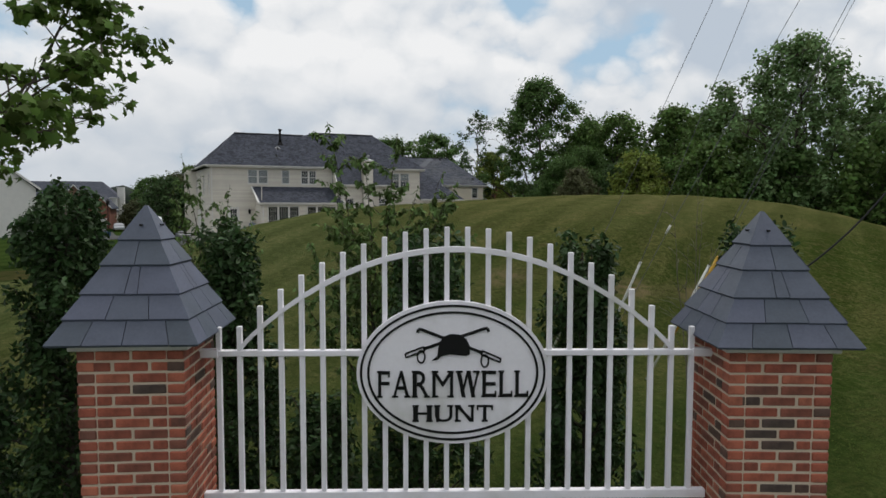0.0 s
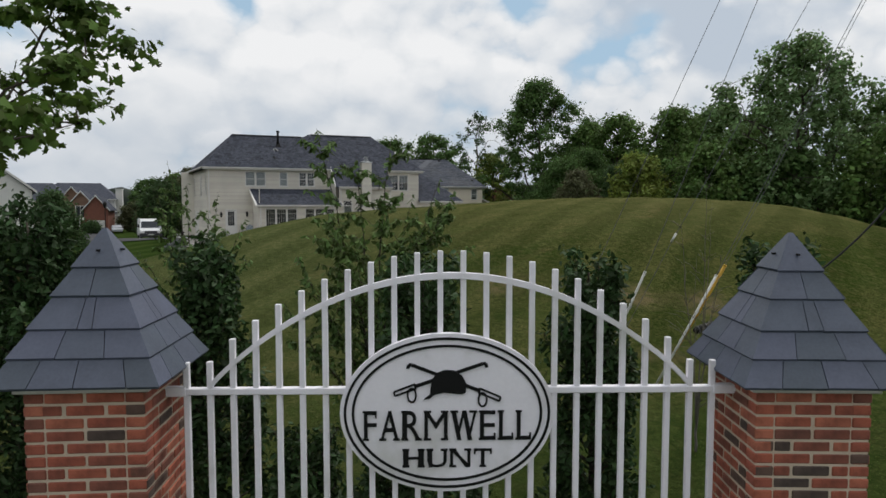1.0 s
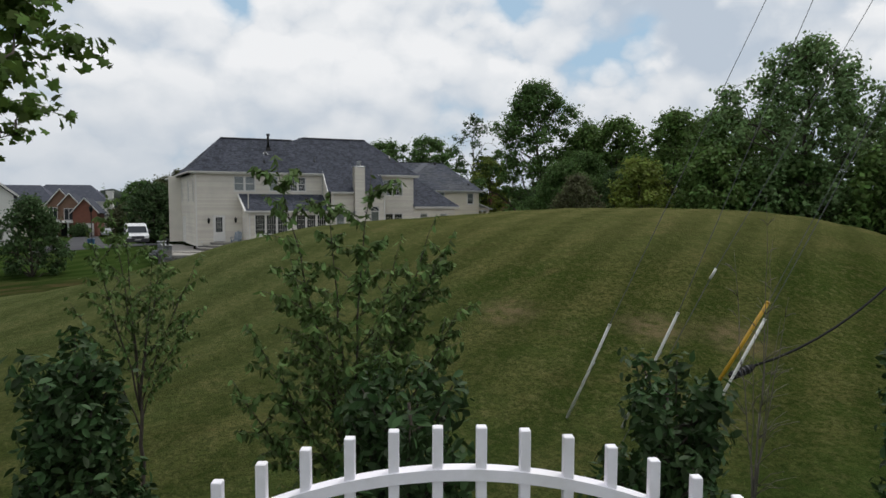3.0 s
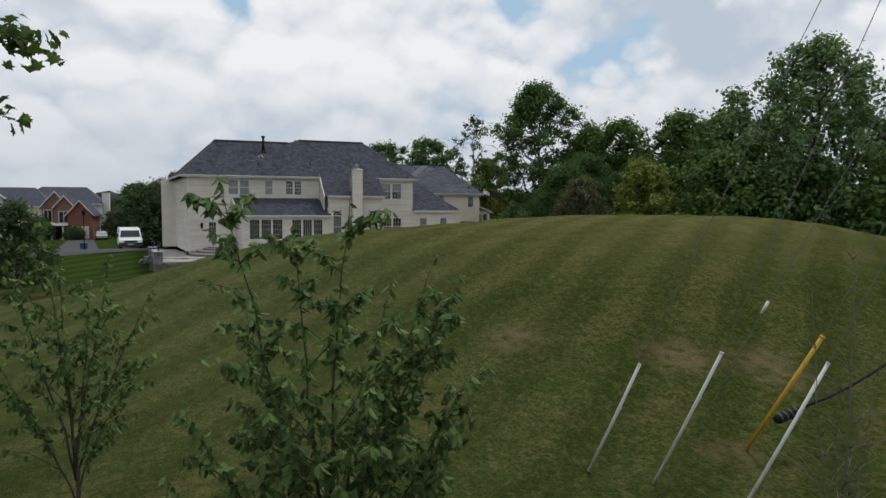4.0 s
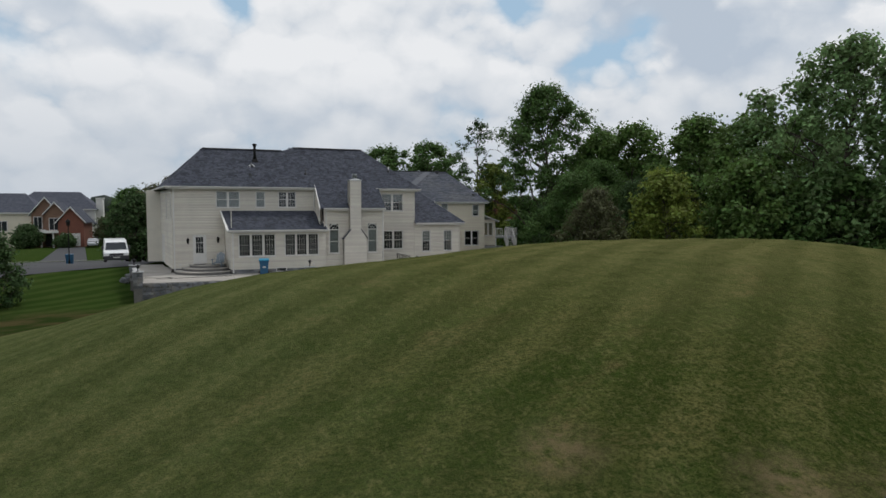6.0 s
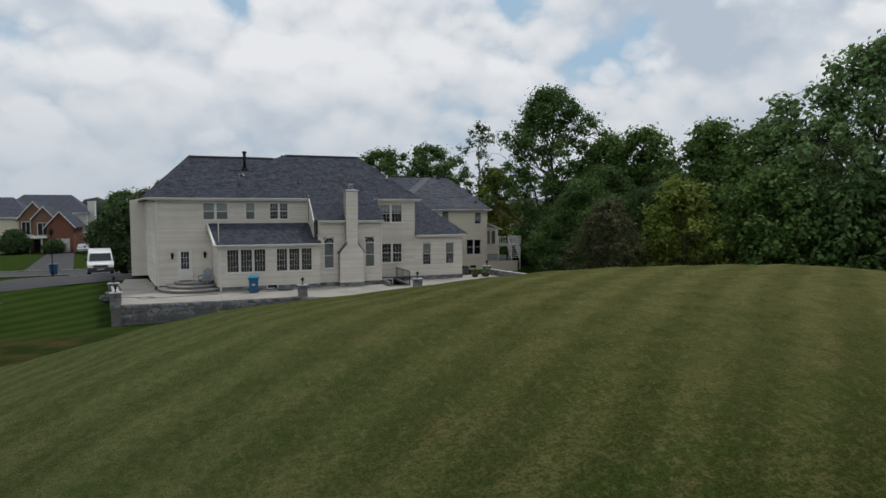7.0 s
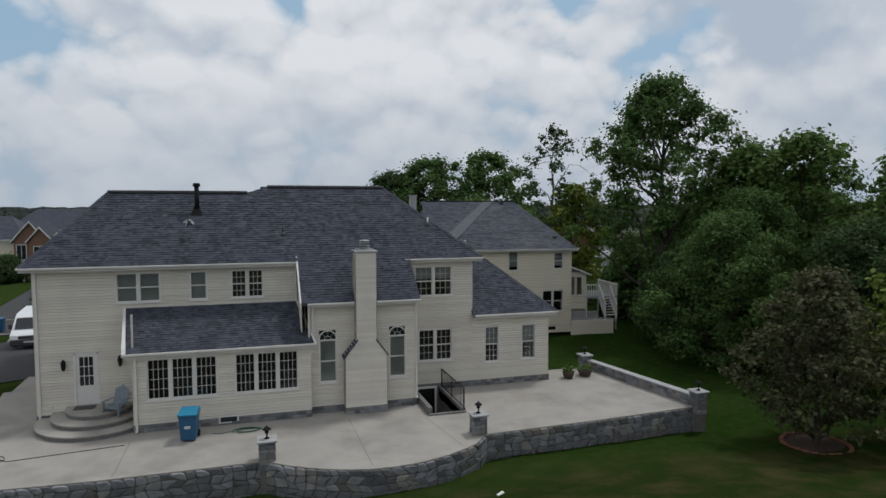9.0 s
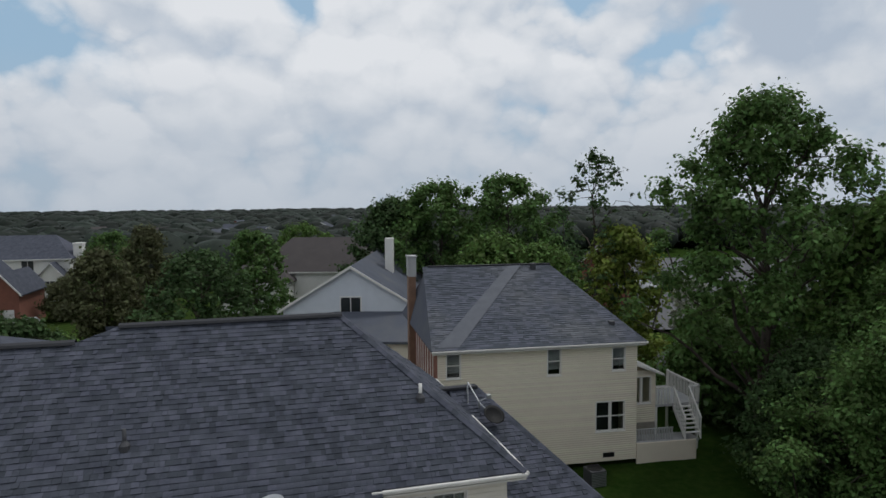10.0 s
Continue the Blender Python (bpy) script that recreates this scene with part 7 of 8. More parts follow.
part("roof", Build().slab([(-1.5, -5.0, 1.6), (8.5, -5.0, 1.6), (8.5, -0.3, 3.3), (-1.5, -0.3, 3.3)], 0.2), M_SHINGLE2, h5)
part("wall", Build().box(-1.2, -4.6, -3, 8.2, 0, 1.5), M_SIDING2, h5)
part("chimney", Build().box(2.0, 10, 2, 2.8, 11.5, 9.2), M_TRIM, h5, "white chimney")
M_ROOFBR = material("brown_shingle", (0.055, 0.046, 0.045), (0.038, 0.032, 0.032), 0.6, 40, 0.9, 0.5)
h6 = thing("brown_roof_house", "house with dark brown hipped roofs beyond the trees", "house", pose(22, 76, 0, 0, 0, -16))
house_block(h6, -12, 6, 0, 12, -4, 3.5, M_TRIM, "x", 4.6, M_ROOFBR, ((-8, 0, 1.4, 1.5),), hip=4.5)
house_block(h6, -15, -6, -4, 8, -4, 2.4, M_TRIM, "x", 3.2, M_ROOFBR, hip=3)
h7 = thing("distant_brick_house", "red brick house showing between the trees", "house", pose(57.5, 63, 0, 0, 0, -30))
house_block(h7, -4, 3, 0, 10, -2, 4.2, M_BRICKFAR, "y", 3.4, M_ROOFBR, ((-2.6, 0.8, 1.2, 1.6), (0.8, 0.8, 1.2, 1.6)))

# street and drive
def sheet_strip(name, label, cat, pts, mat, lift, kind="structure"):
    """A paved strip draped over the land between two edges (left point, right point)."""
    b = Build()
    for (a0, c0), (a1, c1) in zip(pts, pts[1:]):
        n = max(1, int(max(math.dist(a0, a1), math.dist(c0, c1)) / 1.5))
        for k in range(n):
            q = []
            for t in (k / n, (k + 1) / n):
                a = (a0[0] + (a1[0] - a0[0]) * t, a0[1] + (a1[1] - a0[1]) * t)
                c = (c0[0] + (c1[0] - c0[0]) * t, c0[1] + (c1[1] - c0[1]) * t)
                q.append((a, c))
            m = 6
            for j in range(m):
                vs = []
                for (a, c), s in ((q[0], j / m), (q[1], j / m), (q[1], (j + 1) / m), (q[0], (j + 1) / m)):
                    x, y = a[0] + (c[0] - a[0]) * s, a[1] + (c[1] - a[1]) * s
                    vs.append((x, y, lz(x, y) + lift))
                b.add(vs, [(0, 1, 2, 3)])
    return tagged(part(name, b, mat), label, cat, kind=kind)


sheet_strip("driveway", "dark asphalt driveway beside the house", "driveway", [((-12.2, 3.4), (-2.6, 7.6)), ((-11.6, 10), (-1.9, 12)), ((-9.4, 18), (-2.7, 18)), ((-8.8, 23.6), (-3.4, 23.6))], M_ASPHALT, 0.05)
sheet_strip("drive_apron", "pale concrete apron between drive and street", "driveway", [((-8.8, 23.6), (-3.4, 23.6)), ((-9.8, 27.6), (-2.6, 27.6))], M_CONC, 0.05)
sheet_strip("road", "grey asphalt street", "street", [((-90, 30), (-90, 38.5)), ((-30, 29), (-30, 37.5)), ((10, 28), (10, 36.5)), ((60, 30), (60, 38))], M_ASPHALT, 0.05)
for off in (-0.2, 8.5):
    sheet_strip("kerb", "pale concrete kerb along the street", "kerb", [((-90, 30 + off), (-90, 30.35 + off)), ((-30, 29 + off), (-30, 29.35 + off)), ((10, 28 + off), (10, 28.35 + off))], M_CONC, 0.13)
sheet_strip("walkway", "pale concrete walk from the drive to the terrace", "walkway", [((-2.7, 5.1), (-0.6, 5.1)), ((-2.7, 7.9), (-1.1, 7.9))], M_CONC, 0.06)
sheet_strip("side_drive", "asphalt drive between lawns across the street", "driveway", [((-16, 38), (-11, 38)), ((-20, 72), (-16.2, 72))], M_ASPHALT, 0.05)
sheet_strip("parking_lot", "grey asphalt parking lot beyond the trees", "parking lot", [((52, 46), (76, 40)), ((80, 92), (114, 82)), ((98, 132), (152, 117))], material("faded_asphalt", (0.085, 0.085, 0.092), (0.065, 0.065, 0.070), 0.4, 20, 0.9, 0.2), 0.35)


def wheel(parent, x, y, z, r=0.34, w=0.24):
    t = part("wheel", Build(pose(x, y, z, 0, 90, 0)).lathe([(r * 0.6, -w / 2), (r * 0.95, -w / 2), (r, -w / 3), (r, w / 3), (r * 0.95, w / 2), (r * 0.6, w / 2)], 20), M_RUBBER, parent, smooth=False)
    part("rim", Build(pose(x, y, z, 0, 90, 0)).lathe([(0.02, -w / 2 - 0.01), (r * 0.6, -w / 2 - 0.004), (r * 0.6, w / 2 + 0.004), (0.02, w / 2 + 0.01)], 16), M_METAL, t)


def loft(profile, widths):
    """A car body: side profile points (y, z) with a half-width each, skinned left to right."""
    n = len(profile)
    b = Build()
    vs = [(-w, y, z) for (y, z), w in zip(profile, widths)] + [(w, y, z) for (y, z), w in zip(profile, widths)]
    b.add(vs, [(i, (i + 1) % n, n + (i + 1) % n, n + i) for i in range(n)] + [tuple(range(n)), tuple(range(2 * n - 1, n - 1, -1))])
    return b


van = thing("van", "white delivery van with a black bumper parked on the drive", "van", pose(-5.55, 17.6, lz(-5.55, 17.6) + 0.055, 0, 0, 8) @ Matrix.Diagonal((1.08, 1.0, 0.88, 1.0)))
part("body", loft([(0.05, 0.45), (0.0, 0.75), (0.05, 1.02), (0.75, 1.28), (1.35, 2.12), (1.75, 2.34), (5.3, 2.38), (5.5, 2.2), (5.5, 0.4), (0.1, 0.4)], [0.86, 0.95, 0.98, 0.98, 0.86, 0.84, 0.86, 0.9, 0.98, 0.95]), M_CARW, van)
part("windscreen", Build().add([(-0.84, 0.80, 1.345), (0.84, 0.80, 1.345), (0.76, 1.31, 2.08), (-0.76, 1.31, 2.08), (-0.84, 0.765, 1.36), (0.84, 0.765, 1.36), (0.76, 1.275, 2.10), (-0.76, 1.275, 2.10)], [(4, 5, 6, 7), (0, 4, 7, 3), (1, 2, 6, 5), (3, 7, 6, 2)]), M_WINDARK, van, "dark windscreen")
part("bumper", Build().box(-0.97, -0.10, 0.28, 0.97, 0.25, 0.74, 0.05), M_GREYP, van, "black plastic bumper")
part("grille", Build().box(-0.55, -0.045, 0.76, 0.55, 0.08, 0.98, 0.02), M_GREYP, van)
part("number_plate_bar", Build().box(-0.26, -0.115, 0.50, 0.26, -0.095, 0.62), M_PVC, van)
for s in (-1, 1):
    part("headlight", Build().add([(s * 0.60, 0.0, 0.80), (s * 0.94, 0.04, 0.84), (s * 0.95, 0.30, 1.12), (s * 0.70, 0.16, 1.02), (s * 0.60, -0.03, 0.80), (s * 0.95, 0.0, 0.84), (s * 0.97, 0.27, 1.14), (s * 0.70, 0.12, 1.05)], [(4, 5, 6, 7), (0, 4, 7, 3), (1, 2, 6, 5)]), M_PVC, van)
    part("mirror", Build().box(s * 1.05 - 0.09, 0.78, 1.38, s * 1.05 + 0.09, 0.92, 1.76, 0.03), M_GREYP, van)
    part("side_window", Build().add([(s * 0.955, 1.05, 1.4), (s * 0.955, 1.9, 1.4), (s * 0.885, 1.9, 2.05), (s * 0.885, 1.45, 2.05)], [(0, 1, 2, 3)]), M_WINDARK, van)
    for y in (0.95, 4.4):
        wheel(van, s * 0.86, y, 0.34)


def car(x, y, z, turn, mat, label):
    c = thing("car", label, "car", pose(x, y, z, 0, 0, turn))
    part("body", loft([(0.0, 0.35), (0.0, 0.7), (0.9, 0.88), (1.6, 1.38), (3.0, 1.42), (3.9, 0.95), (4.3, 0.85), (4.35, 0.35)], [0.8, 0.85, 0.85, 0.65, 0.65, 0.82, 0.84, 0.8]), mat, c)
    part("windscreen", Build().add([(-0.78, 0.95, 0.92), (0.78, 0.95, 0.92), (0.64, 1.58, 1.35), (-0.64, 1.58, 1.35)], [(0, 1, 2, 3)]), M_WINDARK, c)
    for s in (-1, 1):
        part("side_window", Build().add([(s * 0.80, 1.2, 0.95), (s * 0.80, 3.5, 0.98), (s * 0.665, 3.0, 1.36), (s * 0.665, 1.65, 1.34)], [(0, 1, 2, 3)]), M_WINDARK, c)
        for yy in (0.85, 3.5):
            wheel(c, s * 0.75, yy, 0.31, 0.31, 0.2)
    return c


car(-14.5, 69, lz(-14.5, 69) + 0.06, 10, material("silver_car_paint", (0.35, 0.36, 0.38), (0.32, 0.33, 0.35), 1, 20, 0.3, 0.0), "silver car parked on the drive across the street")
car(72.5, 74.0, lz(72.5, 74) + 0.35, 70, M_CARW, "white car parked on the lot")
lp = thing("street_lamp", "slim dark lamp post with a lantern by the street", "lamp", pose(-10.9, 26.2, lz(-10.9, 26.2)))
part("pole", Build().lathe([(0.10, 0), (0.09, 0.5), (0.05, 0.6), (0.045, 4.1)], 10), M_BLACK, lp)
part("lantern", Build().lathe([(0.06, 4.1), (0.16, 4.2), (0.20, 4.55), (0.24, 4.6), (0.1, 4.8), (0.02, 4.9)], 8), M_BLACK, lp)
b2 = thing("wheeled_bin", "dark blue wheeled bin at the kerb", "bin", pose(-11.6, 30.6, lz(-11.6, 30.6) + 0.055))
part("body", Build().add([(-0.3, -0.3, 0.05), (0.3, -0.3, 0.05), (0.3, 0.3, 0.05), (-0.3, 0.3, 0.05), (-0.36, -0.38, 1.05), (0.36, -0.38, 1.05), (0.36, 0.38, 1.05), (-0.36, 0.38, 1.05)], [(3, 2, 1, 0), (4, 5, 6, 7), (0, 1, 5, 4), (1, 2, 6, 5), (2, 3, 7, 6), (3, 0, 4, 7)]), M_BLUE, b2)
part("lid", Build().box(-0.38, -0.42, 1.05, 0.38, 0.4, 1.13, 0.02), M_BLUE, b2)

# ---- shrubs and young trees behind the gate ----
HOLLY = "dark green holly shrub behind the gate"
for x, y, top, r, n, seed, tp in ((-0.42, -50.45, 2.50, 0.72, 9000, 3, 0.82), (-1.68, -50.05, 2.80, 0.86, 12000, 4, 0.74), (1.03, -51.25, 2.42, 0.62, 8000, 5, 0.60),
                                  (2.32, -51.55, 2.40, 0.60, 8000, 6, 0.66), (3.75, -51.95, 2.52, 0.56, 6500, 8, 0.70), (-3.0, -49.0, 1.25, 0.95, 9000, 9, 0.55), (0.25, -50.9, 1.05, 0.5, 4000, 10, 0.6)):
    z = lz(x, y)
    shrub(HOLLY, x, y, top - z, r, int(n * 1.7), 0.062, M_LEAF_HOLLY, seed, z=z, taper=tp, knobs=130)


def young_tree(name, label, x, y, stems, nleaf, leaf, mat, seed, fork=1.0, trunk_r=0.035, sides=9, reach=0.55, bark=None):
    """A young tree: a slim trunk that forks into a few long stems (tips given about the foot, in world height), each with thin side twigs from which leaves hang."""
    rs = np.random.RandomState(seed)
    z = lz(x, y)
    t = thing(name, label, "tree", pose(x, y, z))
    b, spots = Build(), []
    limb(b, (0, 0, -0.1), (0.02, 0.0, fork), trunk_r, trunk_r * 0.7, rs, n=6, wob=0.02)
    for sx, sy, sz, low in stems:
        tip, n = np.array([sx, sy, sz - z]), 11
        z0 = fork * low
        bend = rs.normal(0, 0.035, 2)
        pts = []
        for i in range(n):
            u = i / (n - 1)
            bow = math.sin(math.pi * u)
            pts.append(np.array([tip[0] * u ** 1.1 + bend[0] * bow, tip[1] * u ** 1.1 + bend[1] * bow, z0 + (tip[2] - z0) * u ** 0.92]) + rs.normal(0, 0.008, 3))
        ln = np.linalg.norm(tip - np.array([0, 0, z0]))
        r0 = trunk_r * min(0.42, 0.14 + 0.12 * ln)
        b.tube([tuple(q) for q in pts], [r0 * (1 - 0.88 * i / (n - 1)) for i in range(n)], 6)
        spots += [(pts[i - 1], pts[i]) for i in range(3, n)]
        out = math.atan2(tip[1], tip[0])
        for k in range(max(2, int(sides * ln / 2.2))):
            u = rs.uniform(0.18, 0.95)
            q0 = pts[int(u * (n - 1))]
            a2 = out + rs.normal(0, 1.25)
            ln2 = reach * (1.15 - 0.8 * u) * rs.uniform(0.45, 1.2)
            d = np.array([math.cos(a2), math.sin(a2), rs.uniform(0.45, 1.25)])
            q1 = q0 + d / np.linalg.norm(d) * ln2
            mid = (q0 + q1) / 2 + np.array([0, 0, 0.06 * ln2])
            q1[2] -= 0.10 * ln2
            b.tube([tuple(q0), tuple(mid), tuple(q1)], [r0 * 0.32 * (1 - 0.6 * u) + 0.0015, 0.003, 0.0016], 4)
            spots += [(q0, mid), (mid, q1), (mid, q1)]
    part("trunk", b, bark or M_BARK, t, smooth=True)
    if nleaf:
        idx = rs.randint(0, len(spots), nleaf)
        u = rs.uniform(0, 1.04, nleaf)[:, None]
        A, B = np.array([s[0] for s in spots])[idx], np.array([s[1] for s in spots])[idx]
        cr = new("crown", leaves("crown", A + (B - A) * u + rs.normal(0, 0.012, (nleaf, 3)), leaf, mat, rs, OVAL, 0.85, 0.9))
        cr.parent = t
    return t


young_tree("cherry_tree", "young cherry tree with drooping green leaves on the lawn", 1.50, -48.3,
           ((-0.72, -0.05, 3.62, 0.9), (0.10, -0.25, 3.50, 1.0), (-0.20, 0.15, 3.30, 1.0), (0.82, 0.05, 3.10, 0.95), (0.97, -0.1, 2.95, 0.8), (0.95, -0.25, 2.25, 0.7), (0.55, 0.3, 2.9, 1.0),
            (-0.95, -0.1, 2.15, 0.65), (-0.55, 0.35, 2.75, 0.85), (0.45, -0.35, 2.5, 0.8), (-1.1, 0.2, 1.65, 0.5), (1.05, 0.25, 1.75, 0.55), (-0.35, -0.4, 2.2, 0.7)), 8000, 0.084, M_LEAF_CHERRY, 17, fork=1.35, trunk_r=0.036, sides=19, reach=0.72)
young_tree("sapling", "thin young tree with sparse drooping leaves", -0.55, -45.35,
           ((0.35, 0.25, 2.98, 1.0), (0.75, 0.35, 2.55, 0.9), (-0.1, 0.1, 3.1, 1.0), (-0.5, -0.2, 2.9, 0.9), (0.2, -0.2, 2.7, 0.9), (-0.38, 0.4, 3.45, 1.0), (-0.8, 0.1, 2.1, 0.7), (0.7, -0.3, 1.9, 0.7)), 2600, 0.078, M_LEAF_CHERRY, 13, fork=1.3, trunk_r=0.030, sides=13, reach=0.65)
young_tree("bare_sapling", "leafless slim sapling on the lawn", 5.95, -48.75,
           ((0.05, 0.0, 3.3, 0.6), (0.28, 0.1, 2.8, 0.7), (-0.3, 0.1, 2.7, 0.7), (0.2, -0.2, 2.2, 0.5), (-0.25, -0.2, 2.1, 0.5), (0.45, 0.1, 1.9, 0.4)), 0, 0.1, M_LEAF_CHERRY, 14, fork=0.8, trunk_r=0.02, sides=12, reach=0.5, bark=M_BARKP)
tree("maple tree with broad lobed leaves beside the gate", "tree", -6.25, -43.5, 9.8, 4.25, 3.8, 11500, 0.20, M_LEAF_MAPLE, 15, trunk_r=0.16, clumps=200, clump_r=0.55, template=LOBED, flat=0.6, ragged=0.2)
tree("dark dense evergreen tree on the lawn", "tree", -10.0, -5.7, 5.3, 2.4, 0.2, 9000, 0.20, M_LEAF_DARK, 16, trunk_r=0.12, clumps=110, clump_r=0.55, cone=0.5)

# ---- woods and garden trees ----
tree("big dark green oak behind the neighbouring house", "tree", 39.5, 15.0, 19.9, 6.0, 4.6, 34000, 0.30, M_LEAF_OAK, 21, trunk_r=0.36, clumps=190, clump_r=1.05, ragged=0.34)
TALL = "tall loose-crowned tree at the wood's edge"
tree(TALL, "tree", 46.5, -16.0, 18.4, 6.2, 2.0, 22000, 0.36, M_LEAF_BLUE, 22, trunk_r=0.3, clumps=230, clump_r=0.95, hang=1.3, ragged=0.36)
tree(TALL, "tree", 52.0, -27.0, 17.8, 6.6, 1.5, 22000, 0.36, M_LEAF_BLUE, 23, trunk_r=0.3, clumps=230, clump_r=0.95, hang=1.3, ragged=0.36)
tree("purple-green plum tree on the lawn by the terrace", "tree", 29.5, -8.95, 7.0, 2.9, 0.9, 15000, 0.19, M_LEAF_PLUM, 24, trunk_r=0.15, clumps=190, clump_r=0.55, cone=0.45)
tree("yellow-green young tree at the wood's edge", "tree", 34.8, -10.2, 8.6, 3.0, 1.5, 9000, 0.30, M_LEAF_YEL, 25, trunk_r=0.14, clumps=110, clump_r=0.8, cone=0.3)
tree("leafy green tree at the lawn's edge", "tree", 39.0, -14.2, 9.2, 3.7, 0.8, 10000, 0.34, M_LEAF_MID, 26, trunk_r=0.16, clumps=130, clump_r=0.9, cone=0.3)
WOOD = "leafy green tree in the wood's edge"
for i, (x, y, h, r, low, mat) in enumerate(((36.3, 4.0, 9.5, 4.0, 0.2, M_LEAF_OAK), (40.5, 7.5, 11.0, 4.5, 0.5, M_LEAF_OAK), (41.0, -1.5, 9.0, 4.4, 0.3, M_LEAF_DARK), (46.0, 8.0, 15.0, 5.2, 2.0, M_LEAF_MID),
                                            (46.5, -1.0, 14.8, 5.0, 2.0, M_LEAF_MID), (45.5, -8.5, 14.0, 4.6, 1.0, M_LEAF_MID), (43.5, -17.5, 8.5, 4.2, 0.2, M_LEAF_OAK), (46.5, -25.0, 9.5, 4.6, 0.2, M_LEAF_MID),
                                            (50.0, -34.0, 11.0, 5.0, 0.2, M_LEAF_OAK), (57.0, -40.0, 15.0, 6.5, 1.0, M_LEAF_MID), (52, -8, 14.5, 5.5, 1.0, M_LEAF_OAK), (55, -18, 14.0, 6, 1.0, M_LEAF_OAK), (52, 3, 13.5, 5.5, 1, M_LEAF_OAK),
                                            (48.0, 18.0, 12.0, 5.0, 0.5, M_LEAF_OAK), (44.5, 23.0, 8.0, 3.6, 0.2, M_LEAF_MID), (41.0, 21.5, 6.0, 3.0, 0.2, M_LEAF_OAK), (37.5, 9.5, 7.5, 3.2, 0.2, M_LEAF_DARK), (43.8, 11.0, 14.5, 4.2, 1.0, M_LEAF_MID))):
    near = i in (0, 1, 2, 16)
    tree(WOOD, "tree", x, y, h, r, low, 36000 if near else 13000, 0.19 if near else 0.38, mat, 40 + i, trunk_r=0.2, clumps=190 if near else 140, clump_r=0.85 if near else 1.05, group="wood edge", cone=0.25 if i % 3 else 0.0)
tree("half-dead tree with bare upper limbs", "tree", 38.5, 32.5, 18.4, 3.2, 6.0, 2600, 0.34, M_LEAF_DARK, 60, bark=M_BARK, trunk_r=0.24, clumps=84, clump_r=0.6, ragged=0.4)
tree("bright yellow-green slender tree", "tree", 40.2, 30.8, 12.6, 3.2, 0.8, 11000, 0.38, M_LEAF_YEL, 61, trunk_r=0.16, clumps=110, clump_r=0.9, cone=0.2)
for i, (x, y, h, r, mat) in enumerate(((28.0, 64, 14.5, 6.5, M_LEAF_DARK), (33, 60, 16.2, 7.5, M_LEAF_OAK), (40.5, 57, 16.8, 7.5, M_LEAF_OAK), (35, 47, 10, 4.5, M_LEAF_MID), (40, 46, 9, 4.5, M_LEAF_MID), (58, 20, 12, 6, M_LEAF_OAK))):
    tree("dense dark green tree behind the houses", "tree", x, y, h + 1, r, 0.5, 17000, 0.46, mat, 70 + i, trunk_r=0.25, clumps=170, clump_r=1.25, group="trees behind the houses")
for i, (x, y, h, r, mat) in enumerate(((-4.6, 26.5, 7.6, 3.2, M_LEAF_DARK), (-1.2, 27.5, 7.8, 3.2, M_LEAF_DARK), (6.9, 46, 10.6, 5.3, M_LEAF_DARK), (-4.4, 60, 10.2, 3.6, M_LEAF_PLUM), (11.2, 62, 12.0, 3.8, M_LEAF_OAK), (-2.4, 75, 12.3, 3.4, M_LEAF_PLUM), (-12.5, 78, 5.8, 2.8, M_LEAF_PLUM),
                                       (-24.6, 72.0, 3.9, 2.0, M_LEAF_DARK), (-18.9, 71.0, 2.2, 1.1, M_LEAF_DARK), (-5.8, 50, 3.0, 1.5, M_LEAF_MID), (-32, 38, 10, 4.6, M_LEAF_DARK), (-11, 96, 11, 5, M_LEAF_OAK), (18, 90, 12, 6, M_LEAF_MID))):
    tree("rounded garden tree along the street", "tree", x, y, h, r, 0.3, 11000, 0.30 if h < 8 else 0.40, mat, 90 + i, trunk_r=0.2, clumps=150, clump_r=0.75 if h < 8 else 0.95, group="street trees", ragged=0.1)
# low growth that closes the wood's edge
rs = np.random.RandomState(77)
n = 20000
u = rs.uniform(0, 1, n)
px = np.interp(u, (0, 0.25, 0.5, 0.75, 1), (43, 41.5, 44, 49, 56)) + rs.normal(0, 1.6, n)
py = np.interp(u, (0, 0.25, 0.5, 0.75, 1), (26, 6, -12, -28, -46)) + rs.normal(0, 1.2, n)
pz = land(px, py) + 3.6 * rs.uniform(0, 1, n) ** 1.3 * (0.6 + 0.4 * np.sin(px * 1.7 + py))
tagged(new("undergrowth", leaves("undergrowth", np.stack([px, py, pz], 1), 0.5, M_LEAF_DARK, rs, TIP)), "dense dark undergrowth below the trees", "undergrowth", kind="stuff")
# woods and gardens out to the horizon
rs = np.random.RandomState(78)
az = np.radians(rs.uniform(-32, 66, 3400))
dist = np.exp(rs.uniform(math.log(115), math.log(2200), 3400))
cx, cy = 10 + dist * np.sin(az), -10 + dist * np.cos(az)
keep = ~((np.abs(cx + 30) < 24) & (np.abs(cy - 100) < 27)) & ~((cx > 48) & (cx < 150) & (cy > 38) & (cy < 150) & (cx - 45 > (cy - 40) * 0.25))
cx, cy, dist = cx[keep], cy[keep], dist[keep]
size = 1.0 + dist / 420
hh = rs.uniform(6.0, 10.5, len(cx)) + np.clip(dist / 260, 0, 6)
